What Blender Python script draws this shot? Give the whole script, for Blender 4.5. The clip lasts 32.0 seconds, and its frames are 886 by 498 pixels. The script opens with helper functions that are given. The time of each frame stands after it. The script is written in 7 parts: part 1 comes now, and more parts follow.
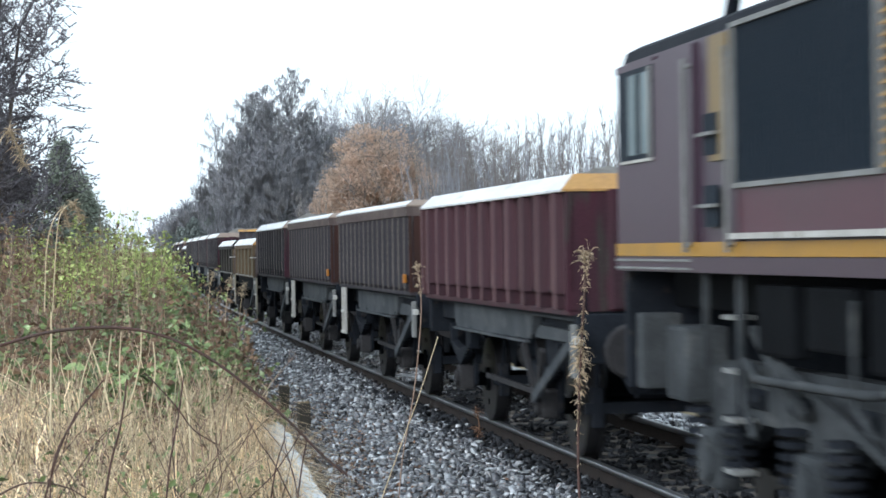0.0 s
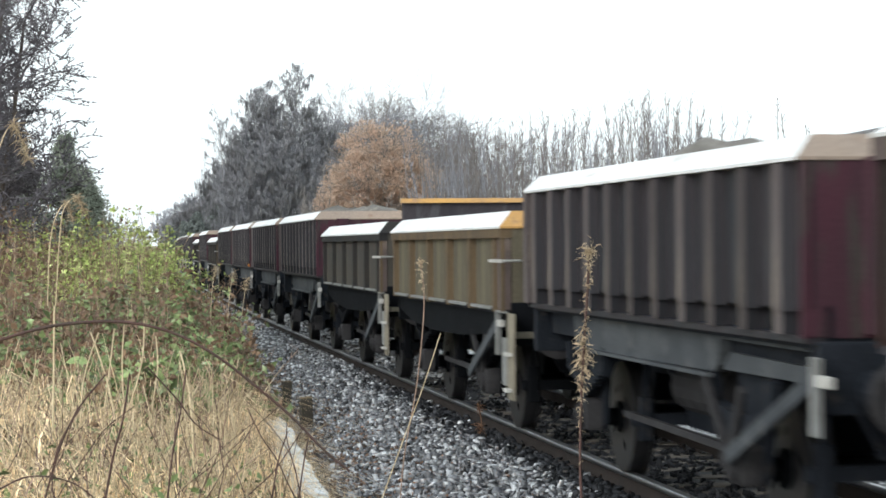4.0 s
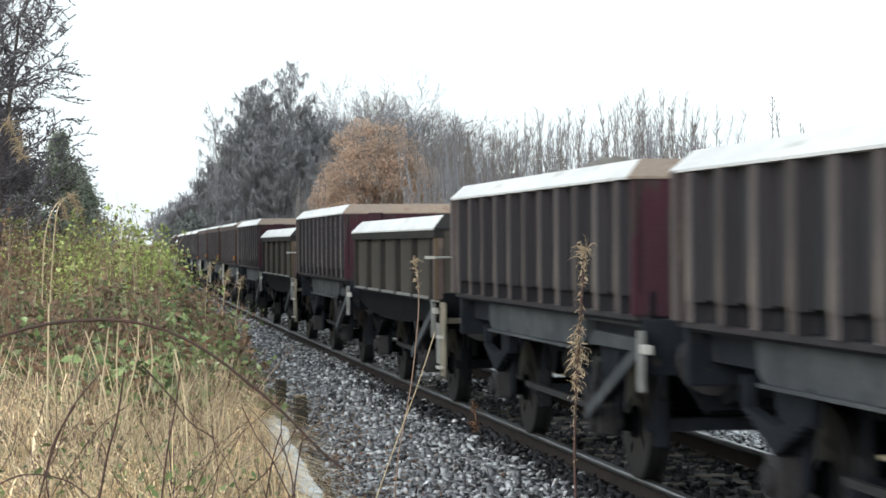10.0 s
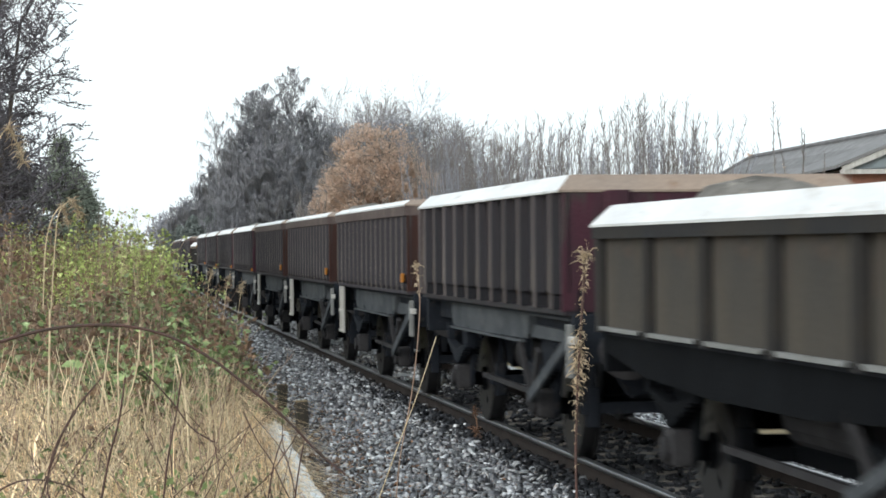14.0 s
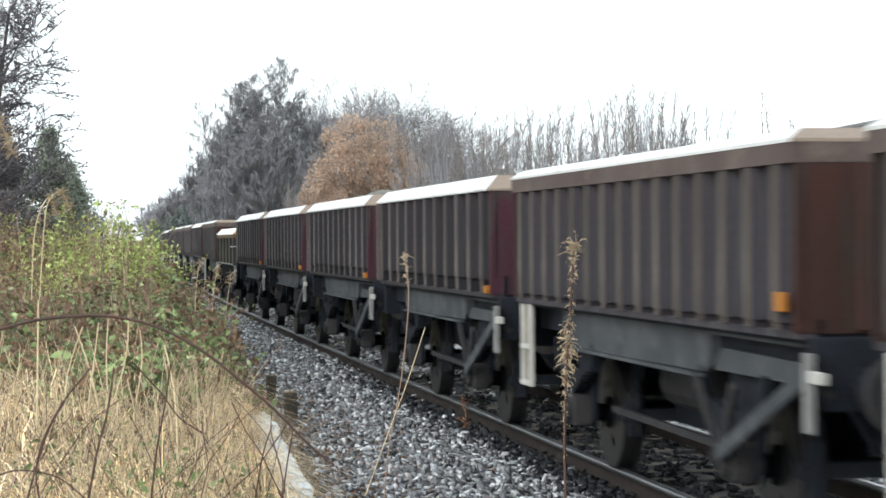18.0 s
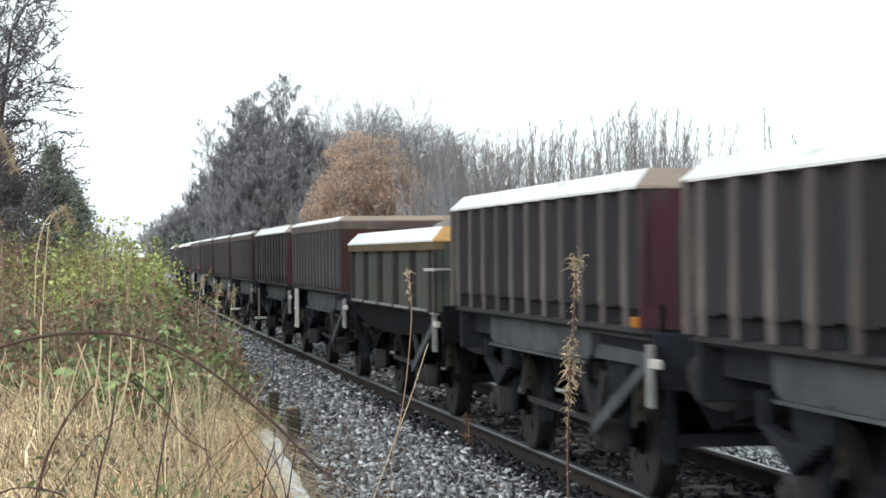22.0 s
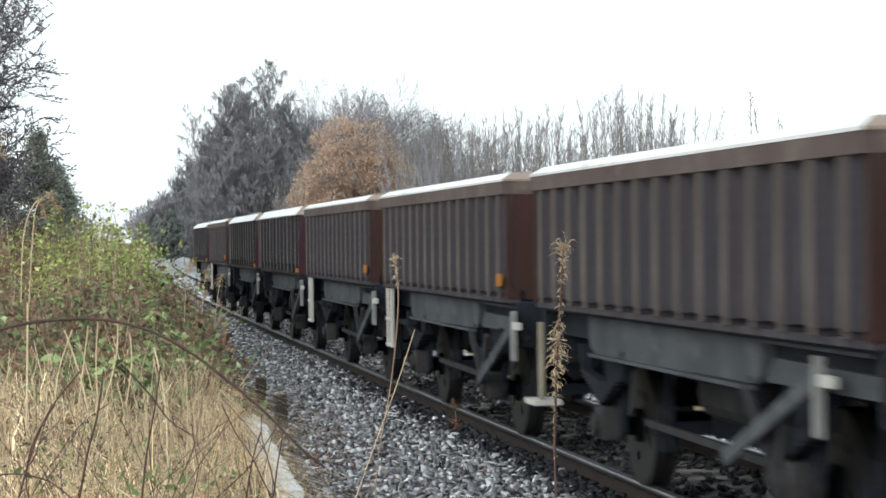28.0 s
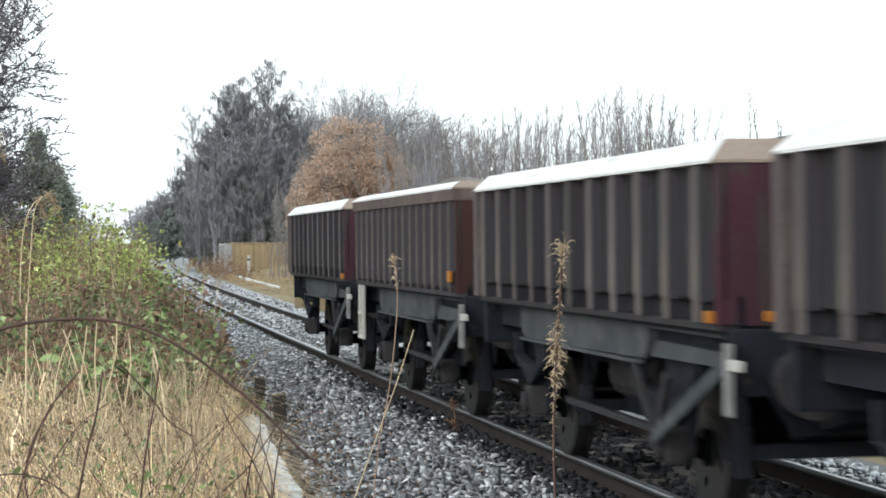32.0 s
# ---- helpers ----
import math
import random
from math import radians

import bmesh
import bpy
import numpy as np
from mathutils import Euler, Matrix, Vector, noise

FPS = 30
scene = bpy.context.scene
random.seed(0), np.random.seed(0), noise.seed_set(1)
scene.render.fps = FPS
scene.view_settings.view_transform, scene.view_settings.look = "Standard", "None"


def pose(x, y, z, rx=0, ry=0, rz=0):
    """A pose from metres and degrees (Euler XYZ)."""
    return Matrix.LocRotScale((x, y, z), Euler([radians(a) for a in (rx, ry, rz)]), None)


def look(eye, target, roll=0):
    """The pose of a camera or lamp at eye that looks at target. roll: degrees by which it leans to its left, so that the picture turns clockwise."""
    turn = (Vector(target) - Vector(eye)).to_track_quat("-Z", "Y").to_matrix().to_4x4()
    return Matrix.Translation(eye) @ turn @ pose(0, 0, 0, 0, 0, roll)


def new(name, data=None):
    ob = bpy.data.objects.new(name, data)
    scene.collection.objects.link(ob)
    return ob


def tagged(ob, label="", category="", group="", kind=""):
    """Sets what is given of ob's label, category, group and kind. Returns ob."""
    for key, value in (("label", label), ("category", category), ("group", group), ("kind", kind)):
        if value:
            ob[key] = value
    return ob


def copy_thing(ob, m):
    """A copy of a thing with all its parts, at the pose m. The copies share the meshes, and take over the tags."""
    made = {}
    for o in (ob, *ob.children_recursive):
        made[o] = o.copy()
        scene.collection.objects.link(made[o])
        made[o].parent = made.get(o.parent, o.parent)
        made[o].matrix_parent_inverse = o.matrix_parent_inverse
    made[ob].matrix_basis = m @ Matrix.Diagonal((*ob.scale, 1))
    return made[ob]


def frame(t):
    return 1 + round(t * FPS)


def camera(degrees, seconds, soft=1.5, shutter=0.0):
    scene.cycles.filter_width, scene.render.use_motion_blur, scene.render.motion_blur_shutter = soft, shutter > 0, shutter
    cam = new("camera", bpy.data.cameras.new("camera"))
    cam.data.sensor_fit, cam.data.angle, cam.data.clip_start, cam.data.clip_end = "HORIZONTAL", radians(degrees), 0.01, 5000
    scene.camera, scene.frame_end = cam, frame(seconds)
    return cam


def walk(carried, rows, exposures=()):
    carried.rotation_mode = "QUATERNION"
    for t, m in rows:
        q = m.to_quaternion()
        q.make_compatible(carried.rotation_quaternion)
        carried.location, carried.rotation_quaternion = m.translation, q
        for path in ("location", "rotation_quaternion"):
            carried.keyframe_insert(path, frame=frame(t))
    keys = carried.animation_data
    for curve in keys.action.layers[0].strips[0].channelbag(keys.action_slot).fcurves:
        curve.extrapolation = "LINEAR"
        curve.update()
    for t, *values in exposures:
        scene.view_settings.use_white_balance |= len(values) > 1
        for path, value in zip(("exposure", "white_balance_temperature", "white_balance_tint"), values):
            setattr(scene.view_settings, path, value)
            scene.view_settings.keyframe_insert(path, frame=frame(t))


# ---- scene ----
cam = camera(22.56, 32.0, soft=1.65, shutter=0.7)
# time, yaw, pitch, lean of a camera held by hand on one spot
EYE = (0.0, 0.0, 1.9)
HELD = [
(0, 0.608, -0.017, -0.833), (0.5, 0.600, -0.049, -0.782), (1, 0.684, -0.127, -0.703), (1.5, 0.595, -0.123, -0.611),
(2, 0.698, -0.056, -0.576), (2.5, 0.723, -0.104, -0.509), (3, 0.761, -0.110, -0.492), (3.5, 0.713, -0.131, -0.449),
(5.5, 0.614, 0.053, -0.566), (6, 0.635, 0.089, -0.498), (6.5, 0.539, -0.003, -0.516), (7, 0.516, -0.092, -0.494),
(7.5, 0.493, -0.157, -0.433), (8, 0.585, -0.062, -0.547), (8.5, 0.660, -0.048, -0.635), (9, 0.583, -0.112, -0.490),
(9.5, 0.606, -0.133, -0.481), (10, 0.556, -0.151, -0.415), (10.5, 0.627, -0.156, -0.493), (11, 0.556, -0.104, -0.404),
(11.5, 0.540, -0.092, -0.475), (12, 0.551, -0.021, -0.434), (12.5, 0.496, -0.047, -0.488), (13, 0.538, 0.048, -0.488),
(13.5, 0.539, 0.039, -0.469), (14, 0.582, -0.027, -0.467), (14.5, 0.537, -0.211, -0.420), (16.5, 0.284, -0.320, -0.271),
(17, 0.135, -0.213, -0.319), (17.5, 0.276, -0.201, -0.457), (18, 0.297, -0.265, -0.432), (18.5, 0.294, -0.252, -0.397),
(19, 0.341, -0.115, -0.500), (19.5, 0.371, -0.047, -0.519), (20, 0.271, -0.090, -0.464), (20.5, 0.210, 0.012, -0.523),
(21, 0.326, 0.090, -0.605), (21.5, 0.307, 0.078, -0.656), (22, 0.364, 0.156, -0.528), (22.5, 0.291, 0.036, -0.687),
(23, 0.170, -0.017, -0.611), (23.5, 0.100, -0.112, -0.493), (24, 0.138, -0.095, -0.550), (24.5, 0.243, -0.076, -0.685),
(25, 0.262, -0.061, -0.644), (25.5, 0.247, -0.035, -0.731), (27.5, 0.077, -0.160, -0.696), (28, 0.024, -0.230, -0.688),
(28.5, -0.023, -0.154, -0.643), (29, 0.023, -0.115, -0.689), (29.5, -0.023, -0.149, -0.662), (30, 0.021, -0.131, -0.636),
(30.5, 0.024, -0.073, -0.701), (31, 0.063, -0.130, -0.632), (31.5, 0.068, -0.233, -0.695), (32, 0.000, -0.219, -0.634)]
walk(cam, [(t, pose(*EYE, 90 + p, 0, w) @ pose(0, 0, 0, 0, 0, r)) for t, w, p, r in HELD], [(0, 0.24, 5950, 8), (1, 0.31, 6100, 8), (2, 0.35, 6350, 8), (3, 0.35, 6500, 8), (6, 0.09, 6500, 8), (9, 0.11, 6500, 8), (14, 0.13, 6500, 8), (17, 0.39, 6500, 8), (20, 0.41, 6500, 8), (22, 0.23, 6500, 8), (23, 0.15, 6500, 8), (25, 0.18, 6500, 8), (28, 0.21, 6500, 8), (32, 0.25, 6500, 8)])

# ---- light: a bright overcast sky, low winter sun behind the cloud ----
SUN_UP, SUN_ROUND = radians(24), radians(215)
world = bpy.data.worlds.new("sky")
scene.world = world
world.use_nodes = True
wn, wl = world.node_tree.nodes, world.node_tree.links
sky = wn.new("ShaderNodeTexSky")
sky.sky_type, sky.sun_disc = "NISHITA", False
sky.sun_elevation, sky.sun_rotation = SUN_UP, SUN_ROUND
sky.air_density, sky.dust_density = 1.0, 4.0
pale = wn.new("ShaderNodeHueSaturation")
pale.inputs["Saturation"].default_value = 0.25
wl.new(sky.outputs[0], pale.inputs["Color"])
clear = wn.new("ShaderNodeBackground")
clear.inputs["Strength"].default_value = 0.05
wl.new(pale.outputs[0], clear.inputs["Color"])
cloud = wn.new("ShaderNodeBackground")
cloud.inputs["Color"].default_value = (0.89, 0.975, 1.02, 1)
cloud.inputs["Strength"].default_value = 1.0
both = wn.new("ShaderNodeAddShader")
wl.new(clear.outputs[0], both.inputs[0])
wl.new(cloud.outputs[0], both.inputs[1])
wl.new(both.outputs[0], wn["World Output"].inputs["Surface"])
sun = bpy.data.lights.new("sun", "SUN")
sun.energy, sun.angle, sun.color = 0.8, radians(25), (1.0, 0.96, 0.9)
sun_ob = new("sun", sun)
sun_ob.matrix_world = look((0, 0, 0), (-math.sin(SUN_ROUND) * math.cos(SUN_UP), -math.cos(SUN_ROUND) * math.cos(SUN_UP), -math.sin(SUN_UP)))

# ---- the track's line: an easy curve, s metres away from the camera's side, q metres across (camera side negative) ----
TURN, BEND, FOOT = radians(10.046), 0.00024, 5.236
AWAY = Vector((-math.sin(TURN), math.cos(TURN), 0))
OVER = Vector((math.cos(TURN), math.sin(TURN), 0))


def on_line(s, q, z=0.0):
    a, b = math.sin(BEND * s) / BEND, (1 - math.cos(BEND * s)) / BEND
    a, b = a - math.sin(BEND * s) * q, FOOT + b + math.cos(BEND * s) * q
    v = AWAY * a + OVER * b
    return Vector((v.x, v.y, z))


def line_pose(s, z=0.0):
    """A pose on the track at s, its x along the train's way (towards smaller s), its y to the far side."""
    p = on_line(s, 0, z)
    return pose(p.x, p.y, p.z, 0, 0, math.degrees(TURN - BEND * s) - 90)


def line_np(s, q):
    a, b = np.sin(BEND * s) / BEND - np.sin(BEND * s) * q, FOOT + (1 - np.cos(BEND * s)) / BEND + np.cos(BEND * s) * q
    return AWAY.x * a + OVER.x * b, AWAY.y * a + OVER.y * b


def spot(bearing, dist, z=0.0):
    """A place at a bearing (degrees to the left of straight ahead) and a distance ahead."""
    return Vector((-dist * math.tan(radians(bearing)), dist, z))


# ---- materials ----
def shade(name, c1, c2, scale=4.0, rough=0.8, metal=0.0, bump=0.15, fine=60.0, c3=None, stretch=(1, 1, 1), spots=0.55, island=0.0, own=0.0, spec=0.3, through_light=0.0):
    """A procedural surface: two colours by broad noise, fine grain, an optional third as stains, relief by grain."""
    m = bpy.data.materials.new(name)
    m.use_nodes = True
    n, l = m.node_tree.nodes, m.node_tree.links
    b = n["Principled BSDF"]
    tc, mp = n.new("ShaderNodeTexCoord"), n.new("ShaderNodeMapping")
    mp.inputs["Scale"].default_value = stretch
    l.new(tc.outputs["Object"], mp.inputs["Vector"])
    big, small = n.new("ShaderNodeTexNoise"), n.new("ShaderNodeTexNoise")
    big.inputs["Scale"].default_value, big.inputs["Detail"].default_value = scale, 5
    small.inputs["Scale"].default_value, small.inputs["Detail"].default_value = fine, 3
    l.new(mp.outputs[0], big.inputs["Vector"])
    l.new(tc.outputs["Object"], small.inputs["Vector"])
    ramp = n.new("ShaderNodeValToRGB")
    ramp.color_ramp.elements[0].position, ramp.color_ramp.elements[1].position = 0.35, 0.68
    ramp.color_ramp.elements[0].color, ramp.color_ramp.elements[1].color = (*c1, 1), (*c2, 1)
    l.new(big.outputs["Fac"], ramp.inputs["Fac"])
    col = ramp.outputs[0]
    if c3:
        st, sr, mx = n.new("ShaderNodeTexNoise"), n.new("ShaderNodeValToRGB"), n.new("ShaderNodeMixRGB")
        st.inputs["Scale"].default_value, st.inputs["Detail"].default_value = scale * 2.3, 6
        l.new(mp.outputs[0], st.inputs["Vector"])
        sr.color_ramp.elements[0].position, sr.color_ramp.elements[1].position = spots, min(1.0, spots + 0.12)
        l.new(st.outputs["Fac"], sr.inputs["Fac"])
        l.new(sr.outputs[0], mx.inputs["Fac"])
        l.new(col, mx.inputs["Color1"])
        mx.inputs["Color2"].default_value = (*c3, 1)
        col = mx.outputs[0]
    g = n.new("ShaderNodeHueSaturation")
    vr = n.new("ShaderNodeMapRange")
    vr.inputs["To Min"].default_value, vr.inputs["To Max"].default_value = 0.7, 1.3
    l.new(small.outputs["Fac"], vr.inputs["Value"])
    val = vr.outputs[0]
    for amount, source in ((island, "island"), (own, "own")):
        if amount:
            src = n.new("ShaderNodeNewGeometry").outputs["Random Per Island"] if source == "island" else n.new("ShaderNodeObjectInfo").outputs["Random"]
            r2, mu = n.new("ShaderNodeMapRange"), n.new("ShaderNodeMath")
            r2.inputs["To Min"].default_value, r2.inputs["To Max"].default_value = 1 - amount, 1 + amount
            l.new(src, r2.inputs["Value"])
            mu.operation = "MULTIPLY"
            l.new(val, mu.inputs[0])
            l.new(r2.outputs[0], mu.inputs[1])
            val = mu.outputs[0]
    l.new(val, g.inputs["Value"])
    l.new(col, g.inputs["Color"])
    l.new(g.outputs[0], b.inputs["Base Color"])
    b.inputs["Roughness"].default_value, b.inputs["Metallic"].default_value = rough, metal
    b.inputs["Specular IOR Level"].default_value = spec
    if bump:
        bp = n.new("ShaderNodeBump")
        bp.inputs["Strength"].default_value, bp.inputs["Distance"].default_value = bump, 0.02
        l.new(small.outputs["Fac"], bp.inputs["Height"])
        l.new(bp.outputs[0], b.inputs["Normal"])
    if through_light:
        tr, ms = n.new("ShaderNodeBsdfTranslucent"), n.new("ShaderNodeMixShader")
        l.new(g.outputs[0], tr.inputs["Color"])
        ms.inputs[0].default_value = through_light
        l.new(b.outputs[0], ms.inputs[1])
        l.new(tr.outputs[0], ms.inputs[2])
        l.new(ms.outputs[0], n["Material Output"].inputs["Surface"])
    return m


DOWN = (3.0, 3.0, 0.5)  # streaks run down the sheets
M = {
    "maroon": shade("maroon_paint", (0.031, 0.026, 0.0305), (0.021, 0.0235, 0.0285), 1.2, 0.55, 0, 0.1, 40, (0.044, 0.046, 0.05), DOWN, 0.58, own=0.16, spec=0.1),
    "maroon_red": shade("fresher_maroon_paint", (0.06, 0.026, 0.034), (0.042, 0.025, 0.032), 1.2, 0.55, 0, 0.1, 40, (0.06, 0.05, 0.053), DOWN, 0.6, own=0.12, spec=0.1),
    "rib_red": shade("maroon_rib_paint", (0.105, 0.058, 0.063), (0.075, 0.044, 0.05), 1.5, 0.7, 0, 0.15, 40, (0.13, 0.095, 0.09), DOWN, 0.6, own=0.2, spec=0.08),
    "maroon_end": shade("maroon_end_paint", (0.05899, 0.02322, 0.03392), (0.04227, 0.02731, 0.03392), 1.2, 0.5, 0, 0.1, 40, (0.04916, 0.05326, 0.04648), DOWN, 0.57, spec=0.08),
    "rib_pale": shade("pale_rib_paint", (0.1089, 0.09734, 0.09642), (0.06804, 0.05465, 0.05848), 1.5, 0.75, 0, 0.15, 40, (0.1604, 0.1371, 0.1149), DOWN, 0.57, own=0.3, spec=0.08),
    "brown": shade("grimy_brown_paint", (0.05334, 0.0484, 0.0549), (0.03429, 0.0337, 0.0406), 1.2, 0.75, 0, 0.12, 40, (0.08001, 0.07804, 0.08668), DOWN, 0.55, spec=0.08),
    "rib_brown": shade("grimy_rib_paint", (0.1, 0.087, 0.077), (0.066, 0.056, 0.0525), 1.5, 0.8, 0, 0.15, 40, (0.1323, 0.1163, 0.1056), DOWN, 0.55, own=0.2, spec=0.08),
    "band": shade("grey_brown_band", (0.1058, 0.0851, 0.0805), (0.0805, 0.06095, 0.0598), 1.5, 0.7, 0, 0.12, 40, (0.138, 0.1115, 0.0989), (1, 1, 1), 0.55, spec=0.08),
    "olive": shade("olive_grime", (0.07956, 0.07038, 0.05814), (0.04896, 0.04794, 0.0459), 1.1, 0.8, 0, 0.15, 40, (0.09384, 0.06528, 0.04896), (1.2, 1.2, 0.7), 0.6, spec=0.08),
    "olive_post": shade("dark_olive_post", (0.022, 0.023, 0.026), (0.034, 0.031, 0.028), 2, 0.7, 0, 0.12, spec=0.08),
    "green": shade("dull_green_paint", (0.05951, 0.06466, 0.05614), (0.04364, 0.0491, 0.04616), 1.3, 0.7, 0, 0.12, 40, (0.09258, 0.07904, 0.06486), DOWN, 0.53, spec=0.08),
    # side copings: the sky's reflection is put into the pale colour, stains apart
    "coping": shade("sky_pale_worn_coping", (0.72, 0.735, 0.75), (0.56, 0.57, 0.585), 1.6, 0.35, 0, 0.05, 30, (0.36, 0.33, 0.3), (0.5, 1.5, 1.5), 0.61, spec=0.6),
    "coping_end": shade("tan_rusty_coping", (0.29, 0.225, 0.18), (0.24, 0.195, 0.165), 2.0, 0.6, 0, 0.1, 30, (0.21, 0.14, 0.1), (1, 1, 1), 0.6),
    "yellow_rim": shade("ochre_yellow_coping", (0.4811, 0.2736, 0.0832), (0.388, 0.228, 0.0936), 2.0, 0.6, 0, 0.1, 30, (0.2638, 0.1672, 0.104), (1, 1, 1), 0.6),
    "sole": shade("dusty_solebar_steel", (0.07269, 0.08038, 0.08887), (0.0469, 0.05272, 0.06081), 2.0, 0.8, 0, 0.15, 40, (0.09375, 0.1001, 0.106), (1, 1, 1), 0.55, spec=0.08),
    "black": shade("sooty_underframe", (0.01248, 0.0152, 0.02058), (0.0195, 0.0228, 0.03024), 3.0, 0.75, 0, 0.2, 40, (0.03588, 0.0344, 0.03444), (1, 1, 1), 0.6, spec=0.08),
    "deep_black": shade("deep_black_steel", (0.00465, 0.0054, 0.0069), (0.007125, 0.00825, 0.01013), 3.0, 0.85, 0, 0.2, 40, spec=0.05),
    "olive_pale": shade("pale_olive_grime", (0.13, 0.115, 0.08), (0.075, 0.068, 0.054), 1.4, 0.8, 0, 0.15, 40, (0.16, 0.14, 0.105), DOWN, 0.58, spec=0.08),
    "iron": shade("brown_brake_iron", (0.04264, 0.04212, 0.0449), (0.02437, 0.02376, 0.0262), 4.0, 0.8, 0, 0.2, 40, spec=0.08),
    "tan_plate": shade("grubby_tan_plate", (0.26, 0.235, 0.18), (0.17, 0.155, 0.125), 3.0, 0.75, 0, 0.12, 40, (0.1, 0.09, 0.075), DOWN, 0.56),
    "white": shade("grubby_white_paint", (0.496, 0.496, 0.48), (0.36, 0.352, 0.336), 3.0, 0.6, 0, 0.1, 40, (0.24, 0.216, 0.176), DOWN, 0.6),
    "grey_lever": shade("grey_lever_paint", (0.216, 0.224, 0.228), (0.16, 0.164, 0.16), 5.0, 0.6, 0, 0.1, 40),
    "orange": shade("orange_stop_paint", (0.36, 0.1296, 0.0096), (0.288, 0.1152, 0.0144), 5.0, 0.6, 0, 0.1, 40),
    "rust_end": shade("rust_red_end_paint", (0.04999, 0.02441, 0.02103), (0.03408, 0.02441, 0.02278), 1.2, 0.6, 0, 0.1, 40, (0.03181, 0.04068, 0.03505), DOWN, 0.6, spec=0.08),
    "ochre_post": shade("ochre_post_paint", (0.125, 0.09, 0.055), (0.085, 0.066, 0.047), 1.5, 0.75, 0, 0.12, 40, (0.065, 0.055, 0.045), DOWN, 0.56, spec=0.08),
    "tread": shade("bright_wheel_tread", (0.0315, 0.0315, 0.03465), (0.02205, 0.02205, 0.02331), 6.0, 0.45, 0.5, 0.05),
    "rail_head": shade("polished_rail_head", (0.3276, 0.3407, 0.3604), (0.2752, 0.2817, 0.3014), 3.0, 0.36, 0.95, 0.03),
    "rail_web": shade("rusty_rail_web", (0.03, 0.024, 0.022), (0.021, 0.018, 0.017), 5.0, 0.85, 0, 0.2, spec=0.08),
    "concrete": shade("weathered_concrete", (0.72, 0.755, 0.78), (0.56, 0.59, 0.6), 3.0, 0.85, 0, 0.2, 50, (0.7768, 0.8445, 0.9085), (1, 1, 1), 0.58),
    "sleeper": shade("stained_sleeper_concrete", (0.16, 0.145, 0.13), (0.11, 0.1, 0.09), 4.0, 0.9, 0, 0.25, 50),
    "stone": shade("ballast_stone", (0.5, 0.52, 0.55), (0.22, 0.23, 0.25), 12.0, 0.28, 0, 0.25, 60, (0.26, 0.22, 0.2), (1, 1, 1), 0.57, island=0.65, spec=1.0),
    "stone_dark": shade("dark_ballast_stone", (0.1137, 0.1186, 0.1333), (0.05687, 0.06012, 0.06987), 12.0, 0.24, 0, 0.25, 60, (0.1463, 0.117, 0.1072), (1, 1, 1), 0.57, island=0.7, spec=0.9),
    # stones below the train: its shade is put into this dark colour
    "train_shade": shade("train_shade_ballast_stone", (0.03078, 0.03263, 0.03769), (0.01641, 0.018, 0.02144), 9.0, 0.5, 0, 0.25, 60, (0.04616, 0.04275, 0.04418), (1, 1, 1), 0.58, island=0.6, spec=0.08),
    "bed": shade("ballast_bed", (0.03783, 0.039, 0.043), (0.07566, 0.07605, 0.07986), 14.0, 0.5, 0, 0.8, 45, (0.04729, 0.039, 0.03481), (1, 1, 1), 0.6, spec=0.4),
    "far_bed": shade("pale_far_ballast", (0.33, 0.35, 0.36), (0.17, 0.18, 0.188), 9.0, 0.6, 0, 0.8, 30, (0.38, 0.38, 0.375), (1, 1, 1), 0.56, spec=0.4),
    "earth": shade("thatched_ground", (0.26, 0.2, 0.12), (0.17, 0.145, 0.08), 0.35, 0.95, 0, 0.6, 14, (0.3, 0.24, 0.15), (1, 1, 1), 0.55),
    "straw": shade("dead_grass", (0.95, 0.79, 0.55), (0.85, 0.65, 0.41), 2.0, 0.75, 0, 0, 30, (0.42, 0.29, 0.18), (1, 1, 1), 0.6, island=0.62, through_light=0.25),
    "straw_far": shade("pale_dry_grass", (0.40, 0.30, 0.17), (0.30, 0.21, 0.11), 1.5, 0.9, 0, 0, 30, island=0.35, through_light=0.3),
    "stalk": shade("bleached_stalk", (0.66, 0.55, 0.374), (0.462, 0.363, 0.231), 6.0, 0.7, 0, 0.1, 60, island=0.2),
    "litter": shade("fallen_leaf_litter", (0.208, 0.117, 0.0715), (0.13, 0.078, 0.052), 3.0, 0.8, 0, 0, 30, (0.312, 0.221, 0.13), (1, 1, 1), 0.6, island=0.6),
    "plume": shade("tan_seed_plume", (0.56, 0.46, 0.33), (0.38, 0.29, 0.195), 8.0, 0.9, 0, 0, 60, island=0.35, through_light=0.3),
    "bramble": shade("dark_bramble_cane", (0.0975, 0.052, 0.0455), (0.065, 0.0455, 0.039), 6.0, 0.7, 0, 0.1, 60),
    "cane": shade("red_brown_canes", (0.3, 0.205, 0.155), (0.18, 0.13, 0.105), 3.0, 0.8, 0, 0, 40, (0.5, 0.41, 0.29), (1, 1, 1), 0.6, island=0.55),
    "willow_stem": shade("tan_willow_stems", (0.42, 0.32, 0.2), (0.28, 0.21, 0.13), 2.0, 0.8, 0, 0, 40, (0.2, 0.13, 0.1), (1, 1, 1), 0.58, island=0.5),
    "leaf": shade("yellow_green_leaves", (0.47, 0.55, 0.19), (0.33, 0.39, 0.14), 1.2, 0.55, 0, 0, 30, (0.72, 0.76, 0.36), (1, 1, 1), 0.55, island=0.65, through_light=0.4),
